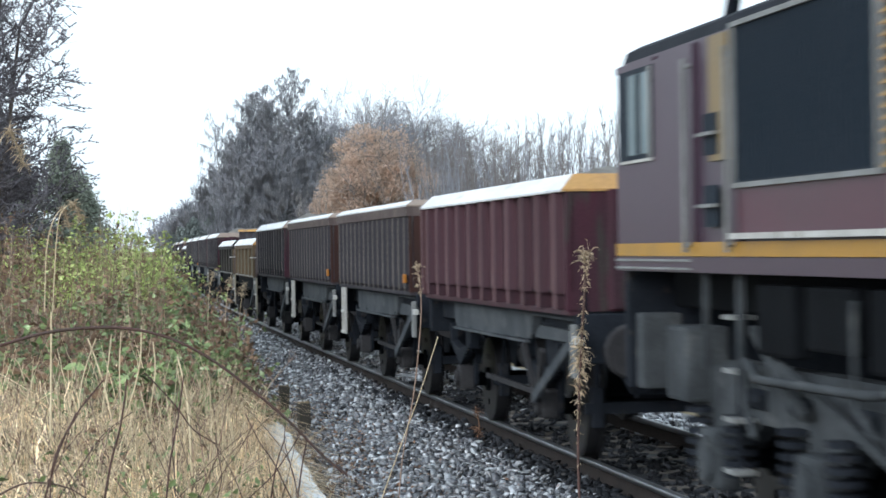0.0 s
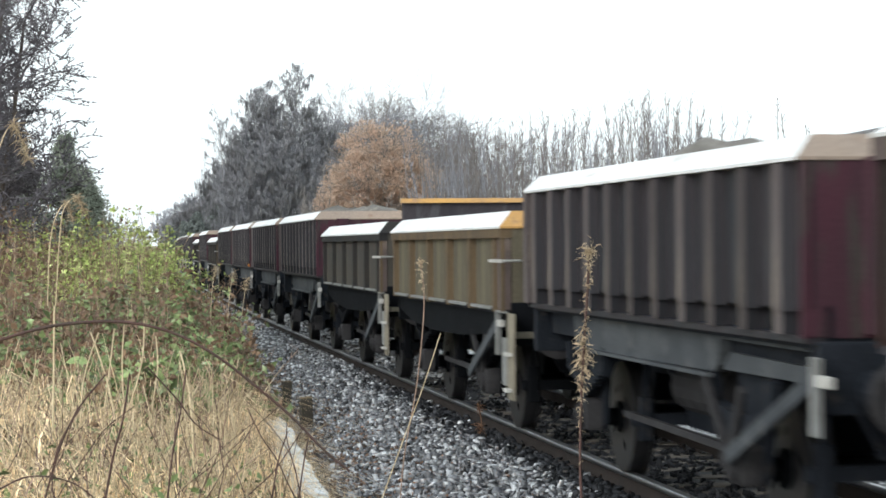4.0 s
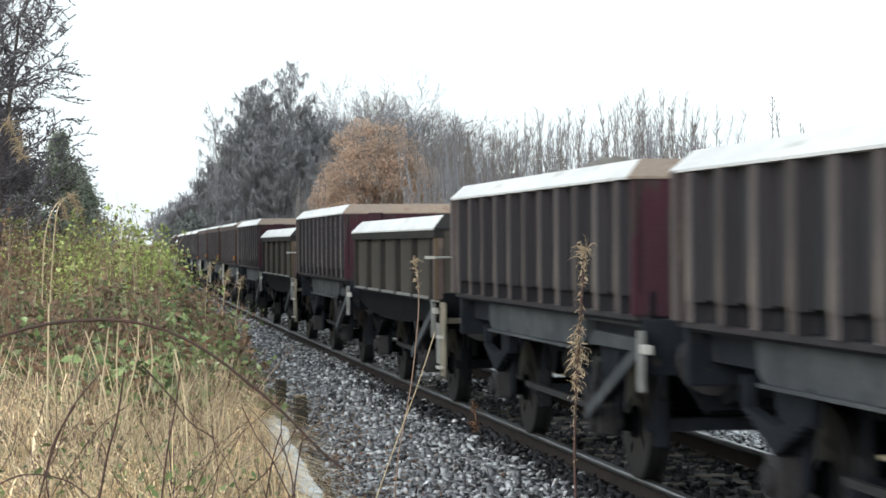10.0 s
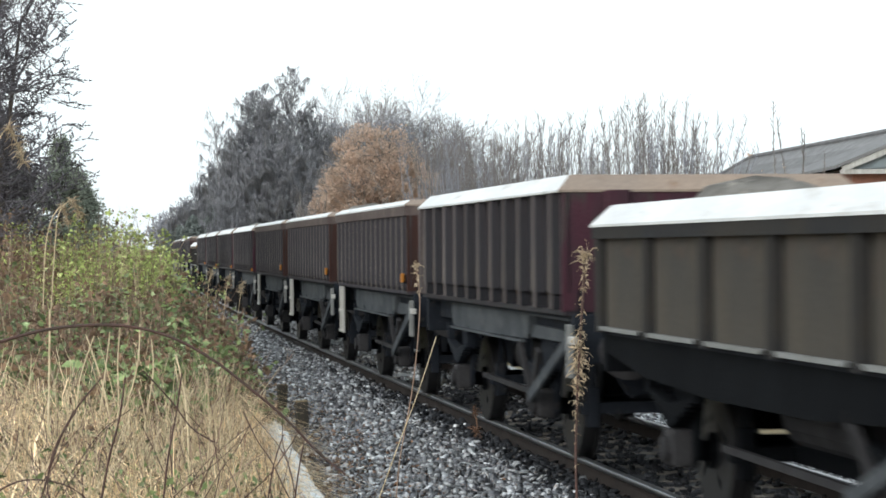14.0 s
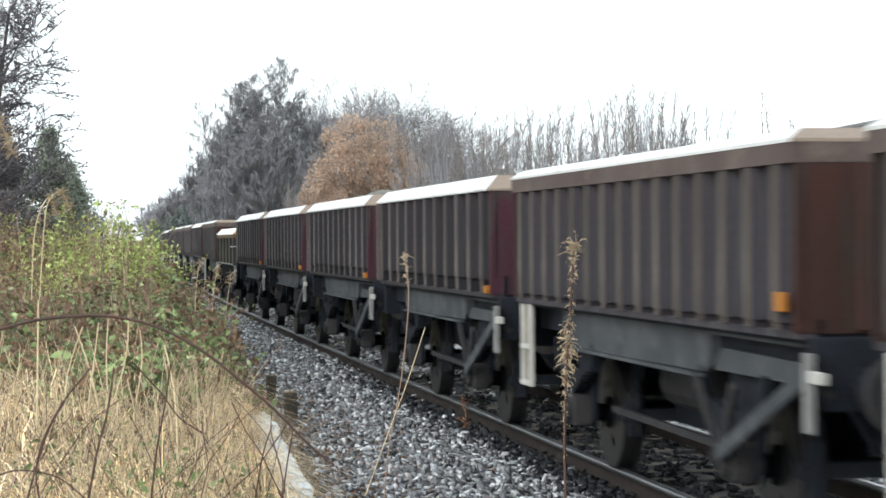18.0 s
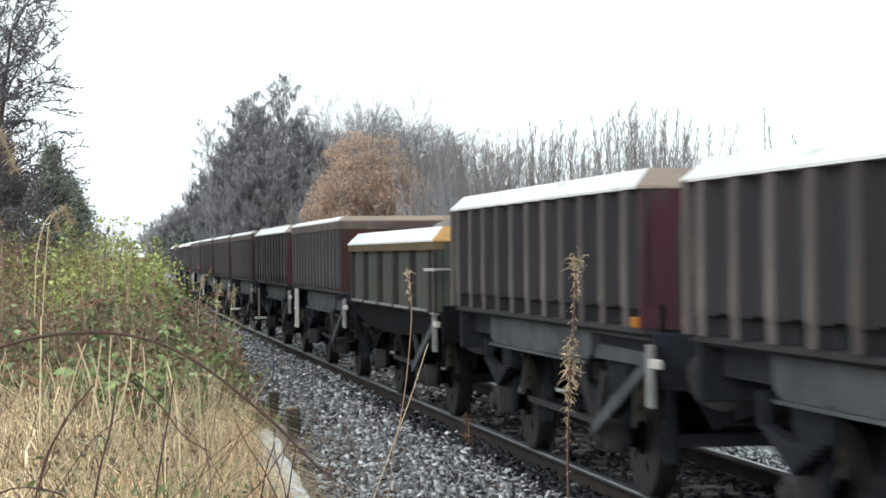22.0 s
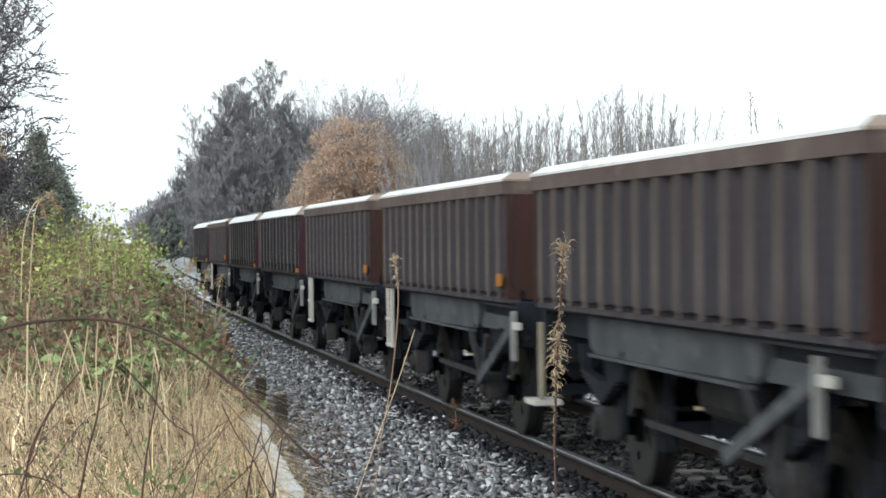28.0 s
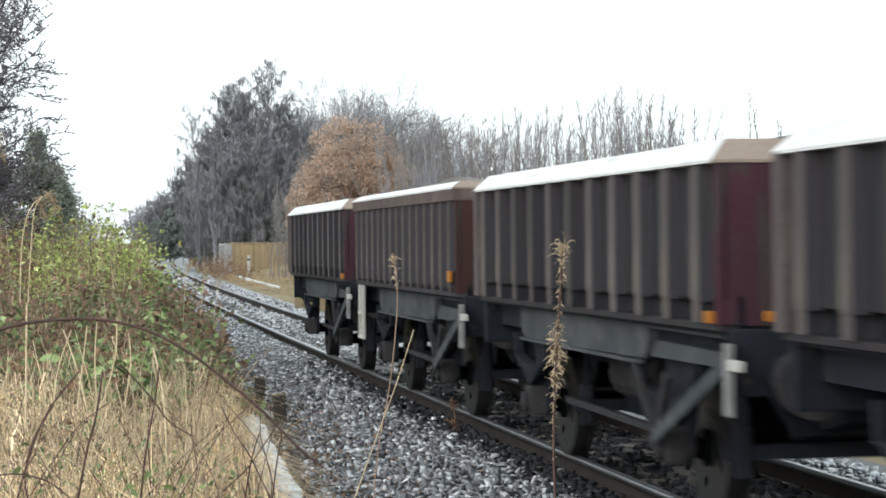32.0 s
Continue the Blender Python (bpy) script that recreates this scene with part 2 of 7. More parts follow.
    "leaf_dark": shade("bramble_leaves", (0.248, 0.3255, 0.1395), (0.1395, 0.1938, 0.08525), 2.0, 0.45, 0, 0, 30, (0.496, 0.558, 0.341), (1, 1, 1), 0.58, island=0.7, through_light=0.25),
    "leaf_red": shade("withered_red_leaves", (0.28, 0.18, 0.115), (0.19, 0.125, 0.085), 2.0, 0.7, 0, 0, 30, (0.42, 0.34, 0.22), (1, 1, 1), 0.6, island=0.6, through_light=0.3),
    "leaf_oak": shade("russet_oak_leaves", (0.6417, 0.4743, 0.372), (0.5115, 0.3999, 0.3208), 0.6, 0.8, 0, 0, 20, (0.3906, 0.3255, 0.279), (1, 1, 1), 0.57, island=0.16, through_light=0.4),
    "holly": shade("blue_green_holly", (0.13, 0.155, 0.15), (0.2, 0.225, 0.22), 1.5, 0.7, 0, 0, 20, island=0.5),
    "needle": shade("dark_evergreen", (0.24, 0.275, 0.225), (0.36, 0.385, 0.32), 1.5, 0.8, 0, 0, 20, island=0.5, through_light=0.45),
    # birch twigs paler and bluer than bark: distance haze is in the colour
    "twig_birch": shade("hazed_birch_twigs", (0.375, 0.375, 0.41), (0.26, 0.268, 0.295), 0.9, 0.9, 0, 0, 20, (0.215, 0.235, 0.245), (1, 1, 0.3), 0.58, island=0.3),
    "bark": shade("grey_brown_bark", (0.12, 0.10, 0.085), (0.08, 0.07, 0.06), 3.0, 0.9, 0, 0.4, 30),
    "birch_bark": shade("silver_birch_bark", (0.55, 0.54, 0.52), (0.42, 0.41, 0.39), 2.0, 0.8, 0, 0.3, 20, (0.1, 0.09, 0.085), (1, 1, 0.4), 0.6),
    # lightened likewise, so that far trees carry their haze in the colour
    "twig": shade("hazed_grey_twigs", (0.3105, 0.3162, 0.3507), (0.2185, 0.2242, 0.253), 0.8, 0.9, 0, 0, 20, island=0.25),
    "twig_warm": shade("brown_grey_twigs", (0.24, 0.2184, 0.2064), (0.168, 0.156, 0.1512), 0.8, 0.9, 0, 0, 20, island=0.3),
    "twig_dark": shade("dark_twigs", (0.1615, 0.1482, 0.164), (0.114, 0.1064, 0.1186), 1.5, 0.9, 0, 0, 20, island=0.3),
    "cabinet_grey": shade("weathered_cabinet_grey", (0.36, 0.37, 0.37), (0.28, 0.29, 0.29), 2.0, 0.6, 0, 0.05, 30),
    "timber": shade("weathered_fence_timber", (0.25, 0.19, 0.11), (0.19, 0.145, 0.085), 1.5, 0.85, 0, 0.2, 30, (0.14, 0.11, 0.07), DOWN, 0.6, own=0.2),
    "old_wood": shade("old_post_wood", (0.075, 0.066, 0.055), (0.05, 0.044, 0.037), 5.0, 0.9, 0, 0.4, 40, (0.07, 0.075, 0.04), DOWN, 0.6),
    "yellow_sign": shade("yellow_sign_paint", (0.75, 0.68, 0.03), (0.7, 0.6, 0.03), 3.0, 0.5, 0, 0),
    "roof_tile": shade("grey_roof_tile", (0.2, 0.2, 0.205), (0.145, 0.145, 0.15), 2.0, 0.85, 0, 0.3, 20, own=0.15),
    "panel_grey": shade("blue_grey_cladding", (0.22, 0.26, 0.28), (0.19, 0.22, 0.24), 2.0, 0.5, 0, 0.05),
    "brickwork": shade("red_brick", (0.28, 0.13, 0.09), (0.2, 0.1, 0.075), 5.0, 0.9, 0, 0.3),
    "loco_paint": shade("worn_maroon_gloss", (0.05148, 0.0272, 0.04472), (0.0429, 0.0248, 0.04214), 0.8, 0.4, 0, 0.04, 30, (0.0432, 0.03402, 0.05326), (0.432, 0.4252, 0.3717), 0.6, spec=0.4),
    "loco_red": shade("maroon_gloss_lower", (0.06426, 0.01322, 0.02791), (0.05386, 0.01469, 0.02733), 0.8, 0.4, 0, 0.04, 30, spec=0.4),
    "gold": shade("gold_stripe_paint", (0.3672, 0.1938, 0.0204), (0.306, 0.1683, 0.0255), 2.0, 0.4, 0, 0.04),
    "door_gold": shade("dull_gold_door_paint", (0.2, 0.145, 0.07), (0.16, 0.12, 0.06), 2.0, 0.5, 0, 0.05),
    "grille": shade("dark_grille_mesh", (0.01123, 0.01872, 0.02917), (0.01544, 0.02262, 0.03346), 2.0, 0.6, 0, 0.2, 80, spec=0.08),
    "bogie": shade("dusty_bogie_frame", (0.06797, 0.07455, 0.08108), (0.0307, 0.03487, 0.03917), 2.5, 0.85, 0, 0.25, 40, (0.09316, 0.0986, 0.1013), (1, 1, 1), 0.58, spec=0.08),
    "spoil": shade("spent_ballast_load", (0.2, 0.19, 0.175), (0.11, 0.10, 0.09), 3.0, 0.95, 0, 0.9, 18, (0.28, 0.26, 0.23), (1, 1, 1), 0.58),
}
pane = bpy.data.materials.new("sky_coloured_pane")
pane.use_nodes = True
pb = pane.node_tree.nodes["Principled BSDF"]
# sky seen through the cab is painted in as the base colour
pb.inputs["Base Color"].default_value, pb.inputs["Roughness"].default_value, pb.inputs["Specular IOR Level"].default_value = (0.2, 0.26, 0.28, 1), 0.06, 1.0
M["pane"] = pane


# ---- mesh tools ----
def box(bm, x0, x1, y0, y1, z0, z1, bevel=0.0):
    v = [bm.verts.new((x, y, z)) for x in (x0, x1) for y in (y0, y1) for z in (z0, z1)]
    faces = [bm.faces.new([v[i] for i in f]) for f in ((0, 1, 3, 2), (4, 6, 7, 5), (0, 4, 5, 1), (2, 3, 7, 6), (0, 2, 6, 4), (1, 5, 7, 3))]
    if bevel:
        bmesh.ops.bevel(bm, geom=list({e for f in faces for e in f.edges}), offset=bevel, segments=2, affect="EDGES", profile=0.6)


def prism(bm, outline, axis, a, b):
    """An outline of (u, v) pushed from a to b along x (u, v = y, z), y (x, z) or z (x, y)."""
    def at(c, u, v):
        return {"x": (c, u, v), "y": (u, c, v), "z": (u, v, c)}[axis]
    lo = [bm.verts.new(at(a, u, v)) for u, v in outline]
    hi = [bm.verts.new(at(b, u, v)) for u, v in outline]
    bm.faces.new(lo[::-1]), bm.faces.new(hi)
    for i in range(len(lo)):
        j = (i + 1) % len(lo)
        bm.faces.new((lo[i], lo[j], hi[j], hi[i]))


def rod(bm, p, q, r, n=8, r2=None):
    p, q = Vector(p), Vector(q)
    d = (q - p).normalized()
    a = d.orthogonal().normalized()
    b = d.cross(a)
    rings = []
    for c, rr in ((p, r), (q, r if r2 is None else r2)):
        rings.append([bm.verts.new(c + (a * math.cos(2 * math.pi * i / n) + b * math.sin(2 * math.pi * i / n)) * rr) for i in range(n)])
    bm.faces.new(rings[0][::-1]), bm.faces.new(rings[1])
    for i in range(n):
        j = (i + 1) % n
        bm.faces.new((rings[0][i], rings[0][j], rings[1][j], rings[1][i]))


def bar(bm, p, q, w, t):
    """A flat bar from p to q in an x-z plane, w deep and t thick."""
    p, q = Vector(p), Vector(q)
    d = (q - p).normalized()
    up = Vector((-d.z, 0, d.x)) * (w / 2)
    y = Vector((0, t / 2, 0))
    v = [bm.verts.new(c + sy * y + su * up) for c in (p, q) for sy in (-1, 1) for su in (-1, 1)]
    for f in ((0, 1, 3, 2), (4, 6, 7, 5), (0, 4, 5, 1), (2, 3, 7, 6), (0, 2, 6, 4), (1, 5, 7, 3)):
        bm.faces.new([v[i] for i in f])


def mesh_of(name, bm, material):
    bmesh.ops.recalc_face_normals(bm, faces=bm.faces)
    me = bpy.data.meshes.new(name)
    bm.to_mesh(me)
    bm.free()
    me.materials.append(material)
    return me


def part(name, bm, material, parent, label="", at=None):
    """One mesh object under a thing or a part. bm may be a ready mesh."""
    me = bm if isinstance(bm, bpy.types.Mesh) else mesh_of(name, bm, material)
    ob = new(name, me)
    ob.parent = parent
    if at is not None:
        ob.matrix_basis = at
    return tagged(ob, label)


def thing(name, label, category, at=None, group="", kind="", data=None):
    ob = new(name, data)
    if at is not None:
        ob.matrix_basis = at
    return tagged(ob, label, category, group, kind)


def tubes(name, segs, material, sides=3):
    """Many tapered sticks, (p, q, r0, r1) each, as one mesh."""
    p = np.array([s[0] for s in segs], float)
    q = np.array([s[1] for s in segs], float)
    r0, r1 = np.array([s[2] for s in segs]), np.array([s[3] for s in segs])
    d = q - p
    d /= np.maximum(np.linalg.norm(d, axis=1, keepdims=True), 1e-6)
    ref = np.where(np.abs(d[:, 2:3]) < 0.9, [[0, 0, 1.0]], [[1.0, 0, 0]])
    a = np.cross(d, ref)
    a /= np.linalg.norm(a, axis=1, keepdims=True)
    b = np.cross(d, a)
    ring = [a * math.cos(2 * math.pi * i / sides) + b * math.sin(2 * math.pi * i / sides) for i in range(sides)]
    verts = np.stack([p + o * r0[:, None] for o in ring] + [q + o * r1[:, None] for o in ring], 1).reshape(-1, 3)
    base = np.arange(len(segs))[:, None] * 2 * sides
    faces = np.concatenate([base + np.array([[i, (i + 1) % sides, sides + (i + 1) % sides, sides + i]]) for i in range(sides)])
    return quick_mesh(name, verts, faces, material)


def twigs(name, segs, material):
    """Many thin sticks as one mesh; those that taper much run out to a point."""
    p = np.array([s[0] for s in segs], float)
    q = np.array([s[1] for s in segs], float)
    r0, r1 = np.array([s[2] for s in segs]), np.array([s[3] for s in segs])
    sharp = r1 <= 0.72 * r0
    d = q - p
    d /= np.maximum(np.linalg.norm(d, axis=1, keepdims=True), 1e-6)
    ref = np.where(np.abs(d[:, 2:3]) < 0.9, [[0, 0, 1.0]], [[1.0, 0, 0]])
    a = np.cross(d, ref)
    a /= np.linalg.norm(a, axis=1, keepdims=True)
    b = np.cross(d, a)
    ring = [a * math.cos(2 * math.pi * i / 3) + b * math.sin(2 * math.pi * i / 3) for i in range(3)]
    w = (r0 + r1 * 0.9)[:, None]
    cone = np.stack([(p + o * w)[sharp] for o in ring] + [q[sharp]], 1).reshape(-1, 3)
    stick = np.stack([(p + o * r0[:, None])[~sharp] for o in ring] + [(q + o * r1[:, None])[~sharp] for o in ring], 1).reshape(-1, 3)
    k, m = int(sharp.sum()), int((~sharp).sum())
    low, high = np.arange(k)[:, None] * 4, np.arange(m)[:, None] * 6 + 4 * k
    faces = [low + np.array([[i, (i + 1) % 3, 3]]) for i in range(3)]
    for i in range(3):
        j = (i + 1) % 3
        faces += [high + np.array([[i, j, 3 + j]]), high + np.array([[i, 3 + j, 3 + i]])]
    return quick_mesh(name, np.concatenate([cone, stick]), np.concatenate(faces), material)


def quick_mesh(name, verts, faces, material):
    me = bpy.data.meshes.new(name)
    k = faces.shape[1]
    me.vertices.add(len(verts))
    me.vertices.foreach_set("co", np.asarray(verts, np.float32).ravel())
    me.loops.add(faces.size)
    me.loops.foreach_set("vertex_index", faces.astype(np.int32).ravel())
    me.polygons.add(len(faces))
    me.polygons.foreach_set("loop_start", np.arange(0, faces.size, k, dtype=np.int32))
    me.update(calc_edges=True)
    me.validate()
    me.materials.append(material)
    return me


def rope(name, points, r, material, sides=6, taper=1.0):
    """One bent round stem through the points."""
    pts = [Vector(q) for q in points]
    v, n = [], len(pts)
    for i, c in enumerate(pts):
        d = (pts[min(i + 1, n - 1)] - pts[max(i - 1, 0)]).normalized()
        a = d.cross(Vector((0, 1, 0.01))).normalized()
        b = d.cross(a)
        rr = r * (1 + (taper - 1) * i / (n - 1))
        v += [tuple(c + (a * math.cos(2 * math.pi * k / sides) + b * math.sin(2 * math.pi * k / sides)) * rr) for k in range(sides)]
    i = np.arange(n - 1)[:, None] * sides
    f = np.concatenate([i + [[k, (k + 1) % sides, sides + (k + 1) % sides, sides + k]] for k in range(sides)])
    return quick_mesh(name, np.array(v), f, material)


def leaves(name, centres, size, material, rng, flat=0.3):
    """Small folded leaves, four corners each, at the centres."""
    c = np.asarray(centres, float)
    n = len(c)
    d = rng.normal(size=(n, 3))
    d[:, 2] *= 0.7
    d /= np.linalg.norm(d, axis=1, keepdims=True)
    e = np.cross(d, rng.normal(size=(n, 3)))
    e /= np.maximum(np.linalg.norm(e, axis=1, keepdims=True), 1e-6)
    nn = np.cross(d, e)
    sz = (size * rng.uniform(0.6, 1.4, n))[:, None]
    v = np.stack([c - d * sz, c + e * sz * 0.55 + nn * sz * flat, c + d * sz, c - e * sz * 0.55 + nn * sz * flat], 1).reshape(-1, 3)
    b = np.arange(n)[:, None] * 4
    f = np.concatenate([b + [[0, 1, 2]], b + [[0, 2, 3]]])
    return quick_mesh(name, v, f, material)


# ---- the ground: one sheet that follows the track out to the horizon ----
PROFILE = [(-1500, 4), (-300, 2), (-60, 0.7), (-20, 0.35), (-9, 0.2), (-6.5, 0.15), (-5.2, 0.12), (-4.2, -0.02), (-3.5, -0.25), (-3.2, -0.36), (-2.6, -0.37),
           (-1.7, -0.22), (-1.35, -0.17), (1.35, -0.17), (1.8, -0.24), (2.6, -0.42), (4.2, -0.45), (6.0, -0.3), (8.0, 0.1), (10.0, 0.3), (16, 0.4), (60, 0.7), (300, 2), (1500, 6)]


def ground_z(q):
    return np.interp(q, [a for a, _ in PROFILE], [b for _, b in PROFILE])


def make_ground():
    rng = np.random.default_rng(4)
    s = np.concatenate([np.linspace(-500, -40, 12), np.linspace(-30, 130, 161), np.geomspace(135, 2600, 40)])
    q = np.concatenate([[-1500, -600, -300, -120, -60, -35], np.linspace(-22, 22, 133), [35, 60, 120, 300, 600, 1500]])
    S, Q = np.meshgrid(s, q, indexing="ij")
    x, y = line_np(S, Q)
    rough = np.where(np.abs(Q) > 3.1, 0.05, 0.012) * (np.abs(Q) < 40)
    z = ground_z(Q) + rng.normal(size=S.shape) * rough
    verts = np.stack([x, y, z], -1).reshape(-1, 3)
    n, m = S.shape
    i = (np.arange(n - 1)[:, None] * m + np.arange(m - 1)[None, :]).ravel()
    faces = np.stack([i, i + m, i + m + 1, i + 1], 1)
    me = quick_mesh("ground", verts, faces, M["earth"])
    me.materials.append(M["bed"])
    me.materials.append(M["train_shade"])
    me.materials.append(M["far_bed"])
    mid = np.tile((q[:-1] + q[1:]) / 2, n - 1)
    away = np.repeat((s[:-1] + s[1:]) / 2, m - 1)
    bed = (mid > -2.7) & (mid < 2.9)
    # nearer than 34 m the train's shade is painted onto the bed
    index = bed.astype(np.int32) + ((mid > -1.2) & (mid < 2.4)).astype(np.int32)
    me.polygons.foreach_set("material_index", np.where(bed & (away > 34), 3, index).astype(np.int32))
    return tagged(new("ground", me), "rough grassy railway bank with a bed of grey ballast", "ground", kind="structure")


make_ground()


def make_rail(q, z):
    """A flat-bottomed rail with head, web and foot, swept along the line."""
    s = np.concatenate([np.arange(-60, 140, 2.0), np.arange(140, 620, 12.0)])
    rail = thing("running_rail", "long polished steel running rail on ballast", "rail", kind="structure", group="running rails")
    for name, outline, mat in (("rail_foot", [(-0.07, -0.155), (0.07, -0.155), (0.07, -0.145), (0.01, -0.13), (0.009, -0.045), (-0.009, -0.045), (-0.01, -0.13), (-0.07, -0.145)], "rail_web"),
                               ("rail_head", [(-0.036, -0.045), (0.036, -0.045), (0.036, -0.008), (0.028, 0), (-0.028, 0), (-0.036, -0.008)], "rail_head")):
        k = len(outline)
        v = np.array([on_line(a, q + u, z + w) for a in s for u, w in outline])
        i = np.arange(len(s) - 1)[:, None] * k
        f = np.concatenate([i + [[j, (j + 1) % k, k + (j + 1) % k, k + j]] for j in range(k)])
        part(name, quick_mesh(name, v, f, M[mat]), None, rail)
    return rail


make_rail(-0.7525, 0.0)
make_rail(0.7525, 0.03)


def make_sleepers():
    bm = bmesh.new()
    box(bm, -0.13, 0.13, -1.26, 1.26, -0.36, -0.158, 0.02)
    me = mesh_of("sleeper", bm, M["sleeper"])
    bm = bmesh.new()
    for y in (-0.7525, 0.7525):
        for e in (-0.1, 0.1):
            rod(bm, (-0.08, y + e, -0.13), (0.08, y + e, -0.13), 0.014, 6)
    clip = mesh_of("rail_clip", bm, M["rail_web"])
    group = thing("sleepers", "stained concrete sleepers sunk in grey ballast", "sleepers", kind="structure")
    for i in range(150):
        ob = part("sleeper", me, None, group, at=line_pose(4 + i * 0.65))
        part("rail_clip", clip, None, ob)


def make_ballast():
    """Loose angular stones lying on the bed and its shoulder; those about the rails are darkened for the train's shade.
    """
    rng = np.random.default_rng(7)
    n = 44000
    far = rng.random(n) < 0.24
    s = np.where(far, rng.uniform(36, 140, n), 9 + 60 * rng.random(n) ** 1.6)
    q = np.where(rng.random(n) < 0.74, rng.uniform(trough_q(s) + 0.12, -0.83, n), rng.uniform(-0.67, 2.7, n))
    keep = np.abs(q - 0.7525) > 0.07
    s, q = s[keep], q[keep]
    n = len(s)
    x, y = line_np(s, q)
    z = ground_z(q) + rng.uniform(-0.008, 0.035, n)
    corner = np.array([(a, b, c) for a in (-1, 1) for b in (-1, 1) for c in (-1, 1)], float)
    v = corner[None] * rng.uniform(0.5, 1.0, (n, 8, 3)) * (rng.uniform(0.019, 0.045, (n, 1, 3)) * np.array([1.6, 1.05, 0.55]) * np.interp(s, [40, 140], [1, 2.2])[:, None, None])
    a, b = rng.uniform(0, 2 * np.pi, n), rng.normal(0, 0.55, n)
    ca, sa, cb, sb = np.cos(a)[:, None], np.sin(a)[:, None], np.cos(b)[:, None], np.sin(b)[:, None]
    v = np.stack([v[..., 0] * cb - v[..., 2] * sb, v[..., 1], v[..., 0] * sb + v[..., 2] * cb], -1)
    v = np.stack([v[..., 0] * ca - v[..., 1] * sa, v[..., 0] * sa + v[..., 1] * ca, v[..., 2]], -1)
    v = v + np.stack([x, y, z], -1)[:, None]
    train_shade = (q > -1.18 + rng.normal(0, 0.12, n)) & (q < 1.15 + rng.normal(0, 0.15, n)) & (s < 33 + rng.normal(0, 4, n))
    light = rng.random(n) < np.where(q < 0, 0.33, 0.8)
    for pick, mat, label in ((~train_shade & light, "stone", "loose wet pale grey ballast stones beside the rails"), (~train_shade & ~light, "stone_dark", "loose wet dark grey ballast stones beside the rails"), (train_shade, "train_shade", "ballast stones about the rails, darkened for the train's shade")):
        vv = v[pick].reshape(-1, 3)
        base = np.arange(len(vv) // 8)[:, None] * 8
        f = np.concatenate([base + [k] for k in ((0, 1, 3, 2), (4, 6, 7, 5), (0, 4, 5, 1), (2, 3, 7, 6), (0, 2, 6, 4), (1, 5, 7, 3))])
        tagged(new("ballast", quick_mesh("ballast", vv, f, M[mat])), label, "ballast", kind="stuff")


def make_litter():
    """Fallen leaves and bits between the trough and the clean stones."""
    rng = np.random.default_rng(21)
    n = 10000
    s = 9 + 45 * rng.random(n) ** 1.3
    q = trough_q(s) + 0.1 + np.abs(rng.normal(0, 0.55, n))
    x, y = line_np(s, q)
    pts = np.stack([x, y, ground_z(q) + rng.uniform(0.02, 0.05, n)], -1)
    tagged(new("leaf_litter", leaves("leaf_litter", pts, 0.022, M["litter"], rng, 0.2)), "brown fallen leaves along the edge of the ballast", "leaves", kind="stuff")


# ---- the train ----
LENGTH, PITCH, WIDE = 7.81, 8.99, 1.293
HALF = LENGTH / 2


def wheelset(parent, x, r):
    bm = bmesh.new()
    rod(bm, (0, -0.98, 0), (0, 0.98, 0), 0.075, 10)
    ob = part("wheelset", bm, M["deep_black"], parent, at=pose(x, 0, r))
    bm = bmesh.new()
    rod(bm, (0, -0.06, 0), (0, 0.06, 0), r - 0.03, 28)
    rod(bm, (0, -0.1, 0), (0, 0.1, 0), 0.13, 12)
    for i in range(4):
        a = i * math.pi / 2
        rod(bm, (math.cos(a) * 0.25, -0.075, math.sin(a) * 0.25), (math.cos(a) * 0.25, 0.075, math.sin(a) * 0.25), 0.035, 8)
    disc = mesh_of("wheel", bm, M["deep_black"])
    bm = bmesh.new()
    rod(bm, (0, -0.0675, 0), (0, 0.0675, 0), r, 32)
    rod(bm, (0, 0.0675, 0), (0, 0.095, 0), r + 0.027, 32)
    tyre = mesh_of("tyre", bm, M["tread"])
    for side in (-1, 1):
        w = part("wheel", disc, None, ob, at=pose(0, side * 0.7525, 0, 0, 0, 0 if side < 0 else 180))
        w.matrix_basis = pose(0, side * 0.7525, 0, 0, 0, 0 if side < 0 else 180)
        w["label"] = "black wagon wheel with a bright worn tread"
        # the tyre's ring belongs to the wheel's own mesh
        w.data = joined_wheel(disc, tyre)
    return ob


WHEELS = {}


def joined_wheel(disc, tyre):
    key = (disc.name, tyre.name)
    if key not in WHEELS:
        bm = bmesh.new()
        bm.from_mesh(disc)
        k = len(bm.faces)
        bm.from_mesh(tyre)
        for i, f in enumerate(bm.faces):
            f.material_index = 0 if i < k else 1
        me = bpy.data.meshes.new("wheel")
        bm.to_mesh(me)
        bm.free()
        me.materials.append(M["deep_black"]), me.materials.append(M["tread"])
        WHEELS[key] = me
    return WHEELS[key]


